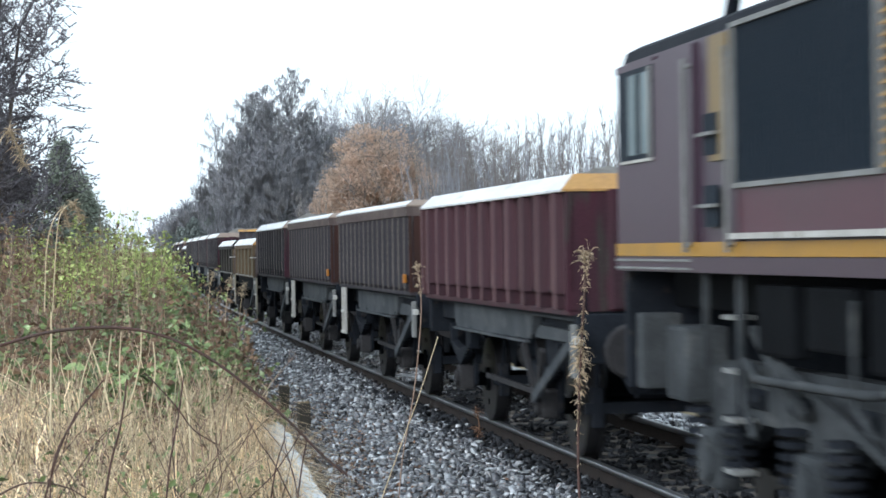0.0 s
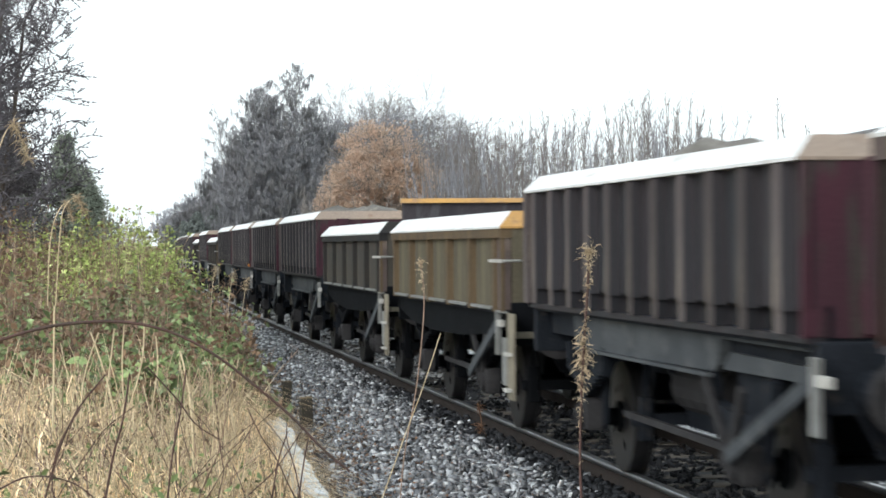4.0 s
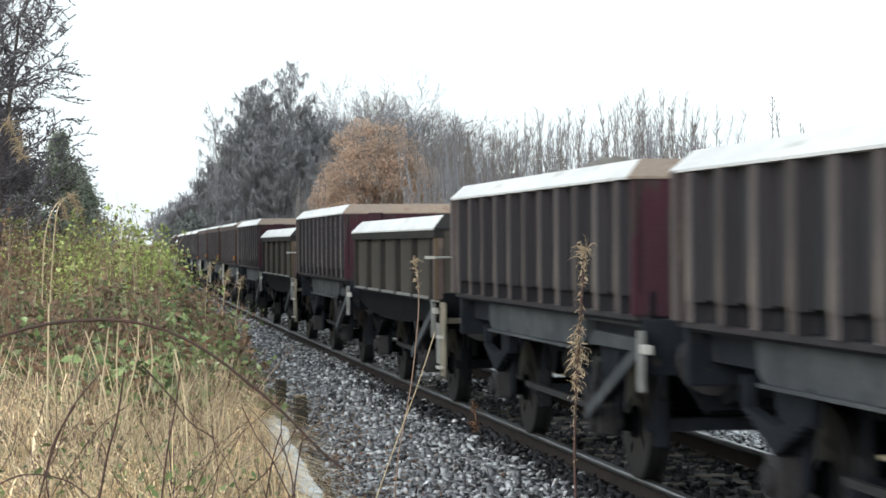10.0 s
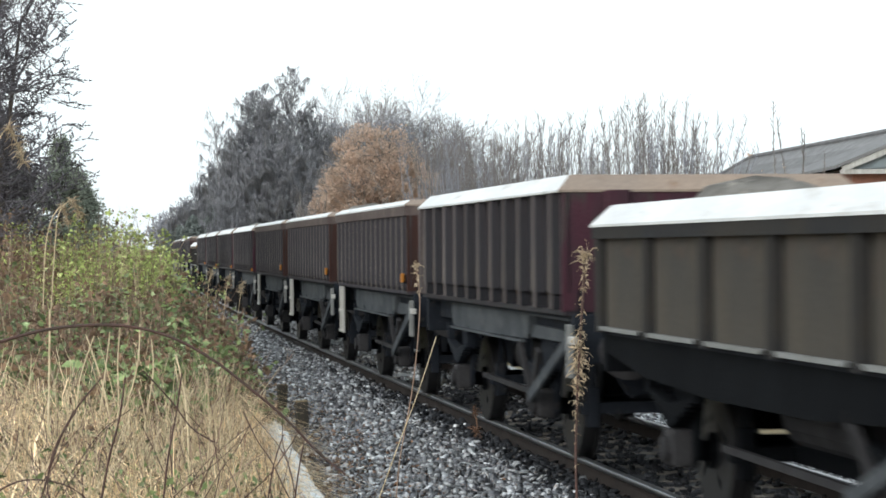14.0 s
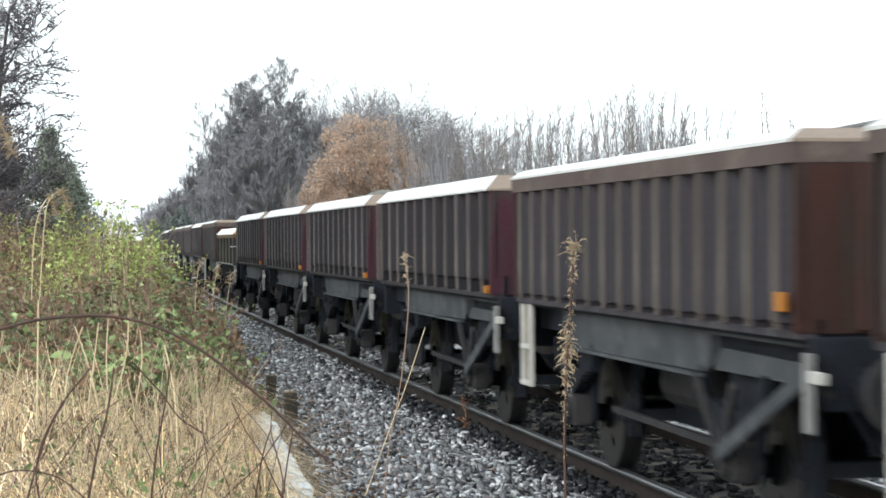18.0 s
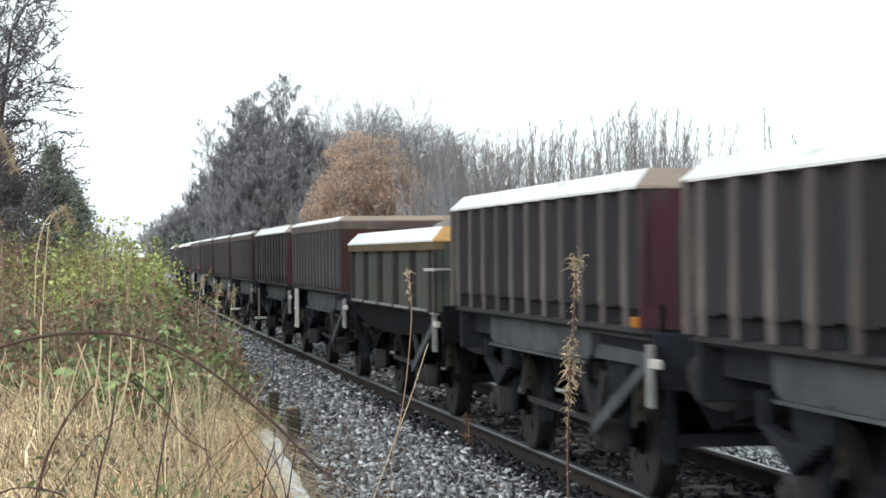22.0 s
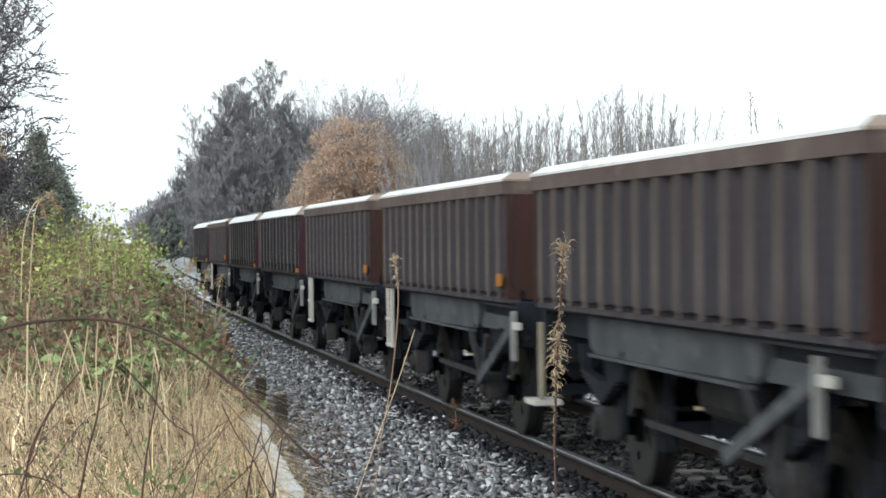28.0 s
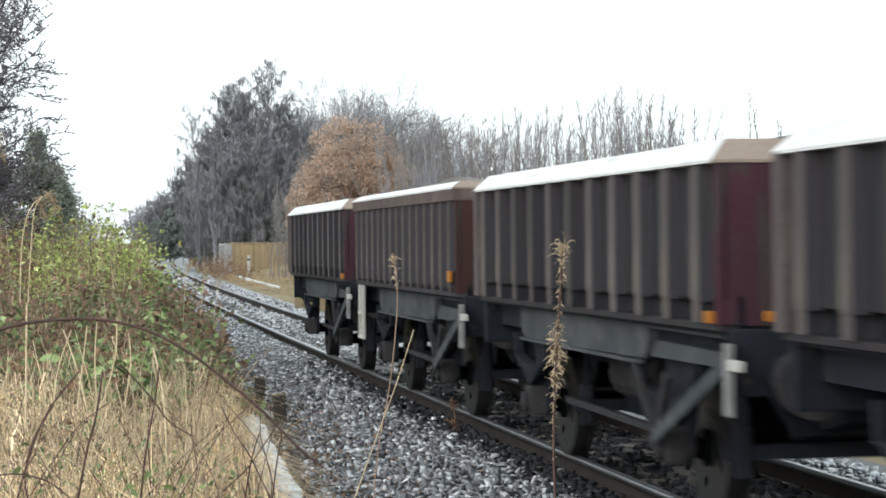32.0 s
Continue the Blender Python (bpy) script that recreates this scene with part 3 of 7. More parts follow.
def running_gear(wagon, ladder=None, sole_mat="sole", sole_z=0.99, lever=HALF + 0.12):
    """Solebars, headstocks, buffers, wheels, springs and brake gear of a two-axle wagon."""
    dark = M["deep_black" if sole_mat == "black" else "black"]
    for side in (-1, 1):
        bm = bmesh.new()
        y0, y1 = sorted((side * 1.02, side * 1.13))
        web = HALF - 2.15
        low = sole_z + 0.02
        # a deep pale plate amidships, set-back dark ends, and a low fish-bellied rail below the front end
        prism(bm, [(-HALF + 1.3, 1.335), (-HALF + 1.36, sole_z + 0.06), (-HALF + 1.5, sole_z), (web - 0.12, low), (web - 0.03, low + 0.05), (web, low + 0.14), (web, 1.335)], "y", y0, y1)
        sole = part("solebar", bm, (dark if sole_mat == "black" else M[sole_mat]), wagon, "dusty grey-brown steel solebar")
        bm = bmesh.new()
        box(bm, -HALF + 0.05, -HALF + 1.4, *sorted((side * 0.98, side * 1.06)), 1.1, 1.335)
        part("solebar_end", bm, dark, sole, "dark set-back end of the solebar")
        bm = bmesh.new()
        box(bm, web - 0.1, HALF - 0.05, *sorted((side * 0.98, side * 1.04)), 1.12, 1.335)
        part("solebar_end", bm, dark, sole, "dark set-back end of the solebar")
        bm = bmesh.new()
        box(bm, -HALF + 1.5, web - 0.12, *sorted((side * 1.131, side * 1.18)), sole_z - 0.015, sole_z + 0.01)
        part("bottom_flange", bm, (dark if sole_mat == "black" else M[sole_mat]), sole)
        bm = bmesh.new()
        box(bm, -HALF + 0.05, HALF - 0.05, *sorted((side * 1.06, side * 1.15)), 1.34, 1.356)
        part("top_flange", bm, dark, sole)
        if sole_mat != "black":
            bm = bmesh.new()
            prism(bm, [(web + 0.16, 1.19), (web + 0.04, 1.12), (web - 0.02, low + 0.02), (HALF + 0.05, low + 0.03), (HALF + 0.05, 1.17)], "y", *sorted((side * 1.06, side * 1.1)))
            part("truss_rail", bm, (dark if sole_mat == "black" else M[sole_mat]), sole, "dusty lower rail of the solebar")
            bm = bmesh.new()
            bar(bm, (web + 0.05, side * 1.13, 1.29), (HALF - 0.3, side * 1.13, 1.285), 0.03, 0.03)
            part("brake_pipe", bm, M["sole"], sole)
    for end in (-1, 1):
        bm = bmesh.new()
        a, b = sorted((end * (HALF - 0.06), end * (HALF + 0.06)))
        box(bm, a, b, -1.2, 1.2, 0.93, 1.34, 0.015)
        head = part("headstock", bm, dark, wagon)
        bm = bmesh.new()
        rod(bm, (end * (HALF + 0.06), 0, 1.03), (end * (HALF + 0.42), 0, 0.98), 0.045, 8)
        rod(bm, (end * (HALF + 0.4), 0, 1.02), (end * (HALF + 0.52), 0, 0.8), 0.035, 8)
        part("coupling", bm, dark, head)
        for side in (-1, 1):
            bm = bmesh.new()
            rod(bm, (end * (HALF + 0.06), side * 0.865, 1.05), (end * (HALF + 0.36), side * 0.865, 1.05), 0.13, 14, 0.1)
            rod(bm, (end * (HALF + 0.36), side * 0.865, 1.05), (end * (HALF + 0.53), side * 0.865, 1.05), 0.07, 12)
            buf = part("buffer", bm, dark, wagon)
            bm = bmesh.new()
            rod(bm, (end * (HALF + 0.53), side * 0.865, 1.05), (end * (HALF + 0.575), side * 0.865, 1.05), 0.225, 20, 0.2)
            part("buffer_head", bm, M["iron"], buf)
    for x in (-2.2, 2.2):
        wheelset(wagon, x, 0.46)
        for side in (-1, 1):
            bm = bmesh.new()
            y = side * 1.0
            prism(bm, [(x - 0.42, 1.2), (x - 0.2, 0.42), (x - 0.12, 0.36), (x - 0.12, 0.62), (x + 0.12, 0.62), (x + 0.12, 0.36), (x + 0.2, 0.42), (x + 0.42, 1.2)], "y", y - 0.02, y + 0.02)
            part("axle_guard", bm, dark, wagon)
            bm = bmesh.new()
            box(bm, x - 0.14, x + 0.14, y - 0.1 + side * 0.06, y + 0.1 + side * 0.06, 0.36, 0.62, 0.03)
            rod(bm, (x, y, 0.48), (x, y + side * 0.2, 0.48), 0.09, 12)
            part("axlebox", bm, M["iron"], wagon)
            bm = bmesh.new()
            for k in range(5):
                half = 0.62 - k * 0.1
                bar(bm, (x - half, side * 1.1, 0.86 - k * 0.035), (x, side * 1.1, 0.78 - k * 0.035), 0.03, 0.09)
                bar(bm, (x, side * 1.1, 0.78 - k * 0.035), (x + half, side * 1.1, 0.86 - k * 0.035), 0.03, 0.09)
            for e in (-1, 1):
                bar(bm, (x + e * 0.62, side * 1.1, 0.84), (x + e * 0.66, side * 1.1, 1.06), 0.06, 0.07)
            part("leaf_spring", bm, dark, wagon)
        for e in (-1, 1):
            bm = bmesh.new()
            box(bm, x + e * 0.5 - 0.05, x + e * 0.5 + 0.05, -0.85, 0.85, 0.42, 0.52)
            for side in (-1, 1):
                box(bm, x + e * 0.52 - 0.05, x + e * 0.52 + 0.05, side * 0.7525 - 0.05, side * 0.7525 + 0.05, 0.3, 0.66, 0.01)
                bar(bm, (x + e * 0.52, side * 0.7525, 0.6), (x + e * 0.6, side * 0.7525, 1.15), 0.05, 0.04)
            part("brake_shoe_beam", bm, dark, wagon)
    # brake gear and tanks below the floor; the girder is added to block light and view
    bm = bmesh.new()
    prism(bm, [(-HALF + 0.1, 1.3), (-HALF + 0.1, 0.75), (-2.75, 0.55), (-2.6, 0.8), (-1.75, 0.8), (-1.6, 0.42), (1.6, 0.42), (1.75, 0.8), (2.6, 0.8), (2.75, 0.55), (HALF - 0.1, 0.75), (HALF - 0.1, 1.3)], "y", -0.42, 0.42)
    part("blocking_girder", bm, dark, wagon)
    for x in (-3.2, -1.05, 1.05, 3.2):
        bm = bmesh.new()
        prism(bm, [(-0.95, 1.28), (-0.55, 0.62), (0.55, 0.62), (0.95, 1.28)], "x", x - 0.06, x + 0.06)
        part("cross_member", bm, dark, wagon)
    bm = bmesh.new()
    rod(bm, (-0.9, 0.5, 0.78), (-0.1, 0.5, 0.78), 0.2, 16)
    part("brake_cylinder", bm, dark, wagon)
    bm = bmesh.new()
    rod(bm, (-0.85, -0.55, 0.8), (0.45, -0.55, 0.8), 0.21, 16)
    part("air_reservoir", bm, M["iron"], wagon)
    for side in (-1, 1):
        bm = bmesh.new()
        y = side * 1.17
        bar(bm, (1.55, y, 1.0), (2.12, y, 0.52), 0.075, 0.04)
        bar(bm, (2.12, y, 0.52), (2.4, y, 0.98), 0.075, 0.04)
        rod(bm, (2.12, y - side * 0.2, 0.52), (2.12, y + side * 0.05, 0.52), 0.06, 10)
        part("v_hanger", bm, M["iron"], wagon)
        bm = bmesh.new()
        bar(bm, (lever - 1.75, side * 1.23, 0.55), (lever - 0.04, side * 1.23, 1.14), 0.1, 0.03)
        part("brake_arm", bm, M["sole"], wagon, "dusty brown brake arm")
        bm = bmesh.new()
        bar(bm, (-1.4, side * 0.98, 0.55), (1.9, side * 0.98, 0.52), 0.05, 0.04)
        part("pull_rod", bm, M["iron"], wagon)
        bm = bmesh.new()
        xx = lever
        box(bm, xx - 0.04, xx + 0.04, side * 1.24 - 0.025, side * 1.24 + 0.025, 0.82, 1.26, 0.008)
        lev = part("lever_guide", bm, M["grey_lever"], wagon, "grey painted brake lever guide")
        bm = bmesh.new()
        box(bm, xx + 0.06, xx + 0.24, side * 1.24 - 0.025, side * 1.24 + 0.025, 1.1, 1.165, 0.008)
        part("lever_handle", bm, M["white"], lev, "white lever handle")
    if ladder is not None:
        for side in (-1, 1):
            bm = bmesh.new()
            box(bm, ladder - 0.17, ladder + 0.17, side * 1.215 - 0.01, side * 1.215 + 0.01, 0.64, 1.32)
            lad = part("step_ladder", bm, M["tan_plate"], wagon, "grubby white step ladder")
            for e in (-0.17, 0.17):
                bm = bmesh.new()
                box(bm, ladder + e - 0.035, ladder + e + 0.035, side * 1.235 - 0.02, side * 1.235 + 0.02, 0.6, 1.32, 0.006)
                part("stile", bm, M["white"], lad)
            for zz in (0.63, 0.95):
                bm = bmesh.new()
                box(bm, ladder - 0.134, ladder + 0.134, side * 1.245 - 0.03, side * 1.245 + 0.03, zz - 0.018, zz + 0.018)
                part("step", bm, M["white"], lad)


def coping(wagon, low, high, inset, out, side_mat, end_mat):
    """Sloping capping strips, mitred at the corners."""
    X, Y = HALF + out, WIDE + out
    for axis in (0, 1):
        for sg in (-1, 1):
            bm = bmesh.new()
            def at(along, depth, z):
                # depth 0: the outer edge, 1: the inner
                cut = depth * inset
                a = along * ((X if axis == 0 else Y) - cut)
                b = sg * ((Y if axis == 0 else X) - cut)
                return (a, b, z) if axis == 0 else (b, a, z)
            pts = [[bm.verts.new(at(e, d, z)) for d, z in ((0, low - 0.02), (0, low), (1, high), (1, low - 0.02))] for e in (-1, 1)]
            bm.faces.new(pts[0]), bm.faces.new(pts[1][::-1])
            for i in range(4):
                j = (i + 1) % 4
                bm.faces.new((pts[0][i], pts[0][j], pts[1][j], pts[1][i]))
            part("coping" if axis == 0 else "end_coping", bm, M[side_mat if axis == 0 else end_mat], wagon, "worn sloping steel coping, whitened for its sky sheen" if axis == 0 else "tan rusty sloping steel coping")


def box_body(wagon, top, base, ribs, rib_w, rib_d, skin, rib_mat, end_mat, notch):
    """Ribbed steel sides, plain ends and a floor."""
    bm = bmesh.new()
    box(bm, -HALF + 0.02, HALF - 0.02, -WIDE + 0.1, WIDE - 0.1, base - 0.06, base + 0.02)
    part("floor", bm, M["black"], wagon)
    step = (LENGTH - 0.1) / ribs
    for side in (-1, 1):
        bm = bmesh.new()
        y0, y1 = sorted((side * (WIDE - rib_d - 0.02), side * (WIDE - rib_d)))
        box(bm, -HALF, HALF, y0, y1, base + notch, top)
        panel = part("side_panel", bm, M[skin], wagon)
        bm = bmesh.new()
        # the black backing puts the pocket's shade into its colour
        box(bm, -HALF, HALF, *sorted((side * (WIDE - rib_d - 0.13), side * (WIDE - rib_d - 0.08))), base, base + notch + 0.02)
        part("shade_recess", bm, M["black"], panel, "recess along the foot of the side, blackened for shade")
        bm = bmesh.new()
        box(bm, -HALF, HALF, *sorted((side * (WIDE - rib_d - 0.08), side * (WIDE - rib_d + 0.03))), base - 0.03, base + 0.012)
        part("bottom_rail", bm, M[skin], panel)
        bm = bmesh.new()
        yo, yi = side * WIDE, side * (WIDE - rib_d + 0.001)
        b = rib_w / 2
        prism(bm, [(-b * 1.4, yi), (-b * 0.95, yi + (yo - yi) * 0.85), (-b * 0.75, yo), (b * 0.75, yo), (b * 0.95, yi + (yo - yi) * 0.85), (b * 1.4, yi)], "z", base + notch * 0.9, top - 0.002)
        prism(bm, [(-b * 0.8, yi - side * 0.09), (-b * 0.7, yi + (yo - yi) * 0.9), (b * 0.7, yi + (yo - yi) * 0.9), (b * 0.8, yi - side * 0.09)], "z", base + 0.013, base + notch * 0.9)
        rib = mesh_of("rib", bm, M[rib_mat])
        rib.materials.append(M[skin])
        for f in rib.polygons:  # outer faces take the rib colour, the flanks that of the skin
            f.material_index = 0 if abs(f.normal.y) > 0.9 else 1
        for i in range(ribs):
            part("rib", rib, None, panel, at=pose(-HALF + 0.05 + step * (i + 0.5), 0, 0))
    for end in (-1, 1):
        bm = bmesh.new()
        a, b = sorted((end * (HALF - 0.05), end * HALF))
        box(bm, a, b, -WIDE + 0.02, WIDE - 0.02, base, top)
        panel = part("end_panel", bm, M[end_mat], wagon, "smooth maroon end sheet" if end_mat == "maroon_end" else "")
        for y in (-0.8, 0.8):
            bm = bmesh.new()
            prism(bm, [(end * HALF, y - 0.12), (end * (HALF + 0.05), y - 0.08), (end * (HALF + 0.05), y + 0.08), (end * HALF, y + 0.12)], "z", base + 0.02, top - 0.004)
            part("end_post", bm, M[end_mat], panel)
        bm = bmesh.new()
        box(bm, *sorted((end * (HALF + 0.002), end * (HALF + 0.03))), -0.62, 0.62, top - 0.3, top - 0.12)
        part("end_plate", bm, M["black"], panel, "dark recessed plate")


def wagon_ribbed(skin="maroon", rib="rib_pale", end="coping_end"):
    """Mineral box wagon with ten broad ribs and a white coping."""
    w = thing("open_box_wagon", "dirty maroon ribbed steel box wagon with a pale coping", "railway wagon", group="wagons of the train")
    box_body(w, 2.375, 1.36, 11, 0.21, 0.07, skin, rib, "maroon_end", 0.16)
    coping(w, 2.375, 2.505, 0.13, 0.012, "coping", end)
    running_gear(w, sole_z=1.03)
    for y in (-0.95, 0.95):
        bm = bmesh.new()
        box(bm, HALF + 0.055, HALF + 0.1, y - 0.045, y + 0.045, 1.385, 1.45, 0.01)
        part("end_stop", bm, M["orange"], w, "small orange door stop")
    for side in (-1, 1):
        bm = bmesh.new()
        box(bm, HALF - 0.16, HALF - 0.05, *sorted((side * (WIDE - 0.05), side * (WIDE + 0.02))), 1.375, 1.45, 0.01)
        part("corner_stop", bm, M["orange"], w, "small orange stop at the foot of the corner")
        bm = bmesh.new()
        box(bm, -HALF + 0.002, -HALF + 0.12, *sorted((side * (WIDE - 0.06), side * (WIDE + 0.012))), 1.375, 2.37)
        part("corner_post", bm, M[rib], w)
    return w


def wagon_banded(ladder=True):
    """Box wagon with fifteen narrow ribs, a plain top band and, as a rule, ladders."""
    w = thing("banded_box_wagon", "grimy brown box wagon with narrow ribs and a plain top band", "railway wagon", group="wagons of the train")
    box_body(w, 2.305, 1.36, 15, 0.17, 0.06, "brown", "rib_brown", "rust_end", 0.06)
    for side in (-1, 1) if ladder else ():
        bm = bmesh.new()
        box(bm, HALF - 0.22, HALF - 0.06, *sorted((side * (WIDE + 0.004), side * (WIDE + 0.035))), 1.48, 1.59, 0.01)
        part("door_stop", bm, M["orange"], w, "orange painted door stop")
    for side in (-1, 1):
        bm = bmesh.new()
        box(bm, -HALF, HALF, *sorted((side * (WIDE - 0.09), side * (WIDE + 0.006))), 2.305, 2.44)
        part("top_band", bm, M["band"], w, "plain grey-brown top band")
    for end in (-1, 1):
        bm = bmesh.new()
        box(bm, *sorted((end * (HALF - 0.05), end * (HALF + 0.006))), -WIDE + 0.09, WIDE - 0.09, 2.307, 2.438)
        part("end_band", bm, M["band"], w)
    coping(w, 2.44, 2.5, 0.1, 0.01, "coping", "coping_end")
    running_gear(w, -HALF + 0.35 if ladder else None, sole_z=1.0, lever=HALF + 0.12 if ladder else HALF - 0.85)
    return w


def wagon_low(skin, rim, post_mat, rail_mat, bulkhead=False, plates=True):
    """Low-sided wagon: bowed panels between posts, a short end bay, under a broad coping."""
    w = thing("low_sided_wagon", "low-sided olive grimy wagon with dark posts and a broad pale coping", "railway wagon", group="wagons of the train")
    base, top, bay = 1.27, 2.07, 0.5
    bm = bmesh.new()
    box(bm, -HALF + 0.02, HALF - 0.02, -WIDE + 0.1, WIDE - 0.1, base - 0.05, base + 0.03)
    part("floor", bm, M["black"], w)
    panels = 5
    step = (LENGTH - bay) / panels
    for side in (-1, 1):
        bm = bmesh.new()
        prism(bm, [(-step / 2 + 0.1, side * (WIDE - 0.12)), (-step / 2 + 0.1, side * (WIDE - 0.085)), (-step / 4, side * (WIDE - 0.05)), (step / 4, side * (WIDE - 0.05)), (step / 2 - 0.1, side * (WIDE - 0.085)), (step / 2 - 0.1, side * (WIDE - 0.12))], "z", base, top - 0.06)
        pm = mesh_of("side_panel", bm, M[skin])
        bm = bmesh.new()
        prism(bm, [(-0.09, side * (WIDE - 0.11)), (-0.065, side * (WIDE - 0.015)), (0.065, side * (WIDE - 0.015)), (0.09, side * (WIDE - 0.11))], "z", base - 0.03, top - 0.05)
        po = mesh_of("post", bm, M[post_mat])
        for i in range(panels):
            part("side_panel", pm, None, w, at=pose(-HALF + step * (i + 0.5), 0, 0))
        for i in range(panels + 1):
            part("post", po, None, w, at=pose(-HALF + 0.1 + (LENGTH - bay - 0.1) * i / panels, 0, 0))
        bm = bmesh.new()
        box(bm, HALF - bay + 0.1, HALF - 0.01, *sorted((side * (WIDE - 0.1), side * (WIDE - 0.04))), base, top - 0.05)
        part("end_bay", bm, M[skin if skin == "green" else "band"], w, "" if skin == "green" else "plain rusty brown end bay")
        bm = bmesh.new()
        box(bm, HALF - 0.1, HALF - 0.004, *sorted((side * (WIDE - 0.039), side * (WIDE - 0.01))), base - 0.02, top - 0.05)
        part("corner_post", bm, M[post_mat if skin == "green" else "ochre_post"], w)
        bm = bmesh.new()
        box(bm, -HALF, HALF, *sorted((side * (WIDE - 0.11), side * (WIDE + 0.004))), top - 0.11, top)
        part("top_rail", bm, M[rail_mat], w)
        bm = bmesh.new()
        for i in range(panels):
            prism(bm, [(-HALF + step * i + 0.16, base - 0.012), (-HALF + step * (i + 1) - 0.16, base - 0.012), (-HALF + step * (i + 1) - 0.1, base + 0.018), (-HALF + step * i + 0.1, base + 0.018)], "y", *sorted((side * (WIDE - 0.06), side * (WIDE - 0.015))))
        box(bm, HALF - bay + 0.1, HALF, *sorted((side * (WIDE - 0.06), side * (WIDE - 0.015))), base - 0.03, base - 0.012)
        tagged(part("bottom_hem", bm, M["grey_lever"], w, "worn pale bottom hem"), kind="stuff")
        # deep black valance with a bellied lower edge
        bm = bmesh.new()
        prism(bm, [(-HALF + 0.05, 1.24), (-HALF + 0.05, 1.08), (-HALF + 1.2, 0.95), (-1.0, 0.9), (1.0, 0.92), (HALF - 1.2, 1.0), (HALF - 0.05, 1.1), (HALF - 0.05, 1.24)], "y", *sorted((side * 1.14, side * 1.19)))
        part("valance", bm, M["deep_black"], w, "deep black valance below the side")
        bm = bmesh.new()
        bar(bm, (HALF - 0.3, side * (WIDE + 0.05), 1.74), (HALF + 0.36, side * (WIDE + 0.05), 1.74), 0.03, 0.03)
        rod(bm, (HALF - 0.27, side * (WIDE - 0.04), 1.74), (HALF - 0.27, side * (WIDE + 0.05), 1.74), 0.012, 6)
        rod(bm, (HALF + 0.34, side * (WIDE + 0.05), 1.74), (HALF - 0.02, side * (WIDE - 0.2), 1.74), 0.012, 6)
        part("handrail", bm, M["white"], w, "short white handrail")
        if plates:
            bm = bmesh.new()
            box(bm, HALF + 0.06, HALF + 0.36, *sorted((side * 1.22, side * 1.25)), 0.42, 1.24, 0.01)
            box(bm, HALF + 0.03, HALF + 0.1, *sorted((side * 0.9, side * 1.219)), 1.0, 1.06)
            plate = part("step_plate", bm, M["tan_plate"], w, "grubby tan step plate")
            for z in (0.5, 0.84):
                bm = bmesh.new()
                box(bm, HALF + 0.1, HALF + 0.33, *sorted((side * 1.251, side * 1.3)), z, z + 0.03)
                part("step", bm, M["white"], plate, "worn white step")
            bm = bmesh.new()
            box(bm, HALF - 0.26, HALF - 0.05, *sorted((side * 1.22, side * 1.24)), 0.54, 1.0, 0.008)
            part("label_plate", bm, M["grey_lever"], w, "small grey plate with faded bars")
    for end in (-1, 1):
        bm = bmesh.new()
        box(bm, *sorted((end * (HALF - 0.08), end * (HALF - 0.005))), -WIDE + 0.11, WIDE - 0.11, base, top)
        part("end_panel", bm, M[skin], w)
    if bulkhead:
        bm = bmesh.new()
        box(bm, -HALF + 0.16, -HALF + 0.24, -WIDE + 0.12, WIDE - 0.12, base, 2.44)
        hd = part("bulkhead", bm, M["brown"], w, "tall rusty brown end bulkhead")
        bm = bmesh.new()
        prism(bm, [(-HALF + 0.15, 2.442), (-HALF + 0.3, 2.442), (-HALF + 0.24, 2.5), (-HALF + 0.15, 2.5)], "y", -WIDE + 0.1, WIDE - 0.1)
        part("bulkhead_rim", bm, M["yellow_rim"], hd, "orange worn rim")
    coping(w, top, top + 0.15, 0.14, 0.012, "coping", rim)
    running_gear(w, None, "black", lever=HALF - 0.45 if plates else HALF - 0.3)
    return w


def heap(seed, top, rise):
    """A rough load of spent ballast, just above or below the rim."""
    rng = np.random.default_rng(seed)
    nx, ny = 34, 12
    X, Y = np.meshgrid(np.linspace(-HALF + 0.16, HALF - 0.16, nx), np.linspace(-WIDE + 0.22, WIDE - 0.22, ny), indexing="ij")
    Z = top - 0.35 + rise * np.sin((Y / WIDE + 1) * np.pi / 2) * (0.6 + 0.4 * np.sin(X * 1.1 + seed) + 0.25 * np.sin(X * 2.9 + seed * 2)) + rng.normal(size=X.shape) * 0.035
    Z[0], Z[-1], Z[:, 0], Z[:, -1] = top - 0.5, top - 0.5, top - 0.5, top - 0.5
    i = (np.arange(nx - 1)[:, None] * ny + np.arange(ny - 1)[None, :]).ravel()
    return quick_mesh("ballast_load", np.stack([X, Y, Z], -1).reshape(-1, 3), np.stack([i, i + ny, i + ny + 1, i + 1], 1), M["spoil"])


# ribbed, banded, low, from the locomotive back to the tail
ORDER = "MBBRTLRRRRLRLRBBBRRRRGBRCCBBRRBR"


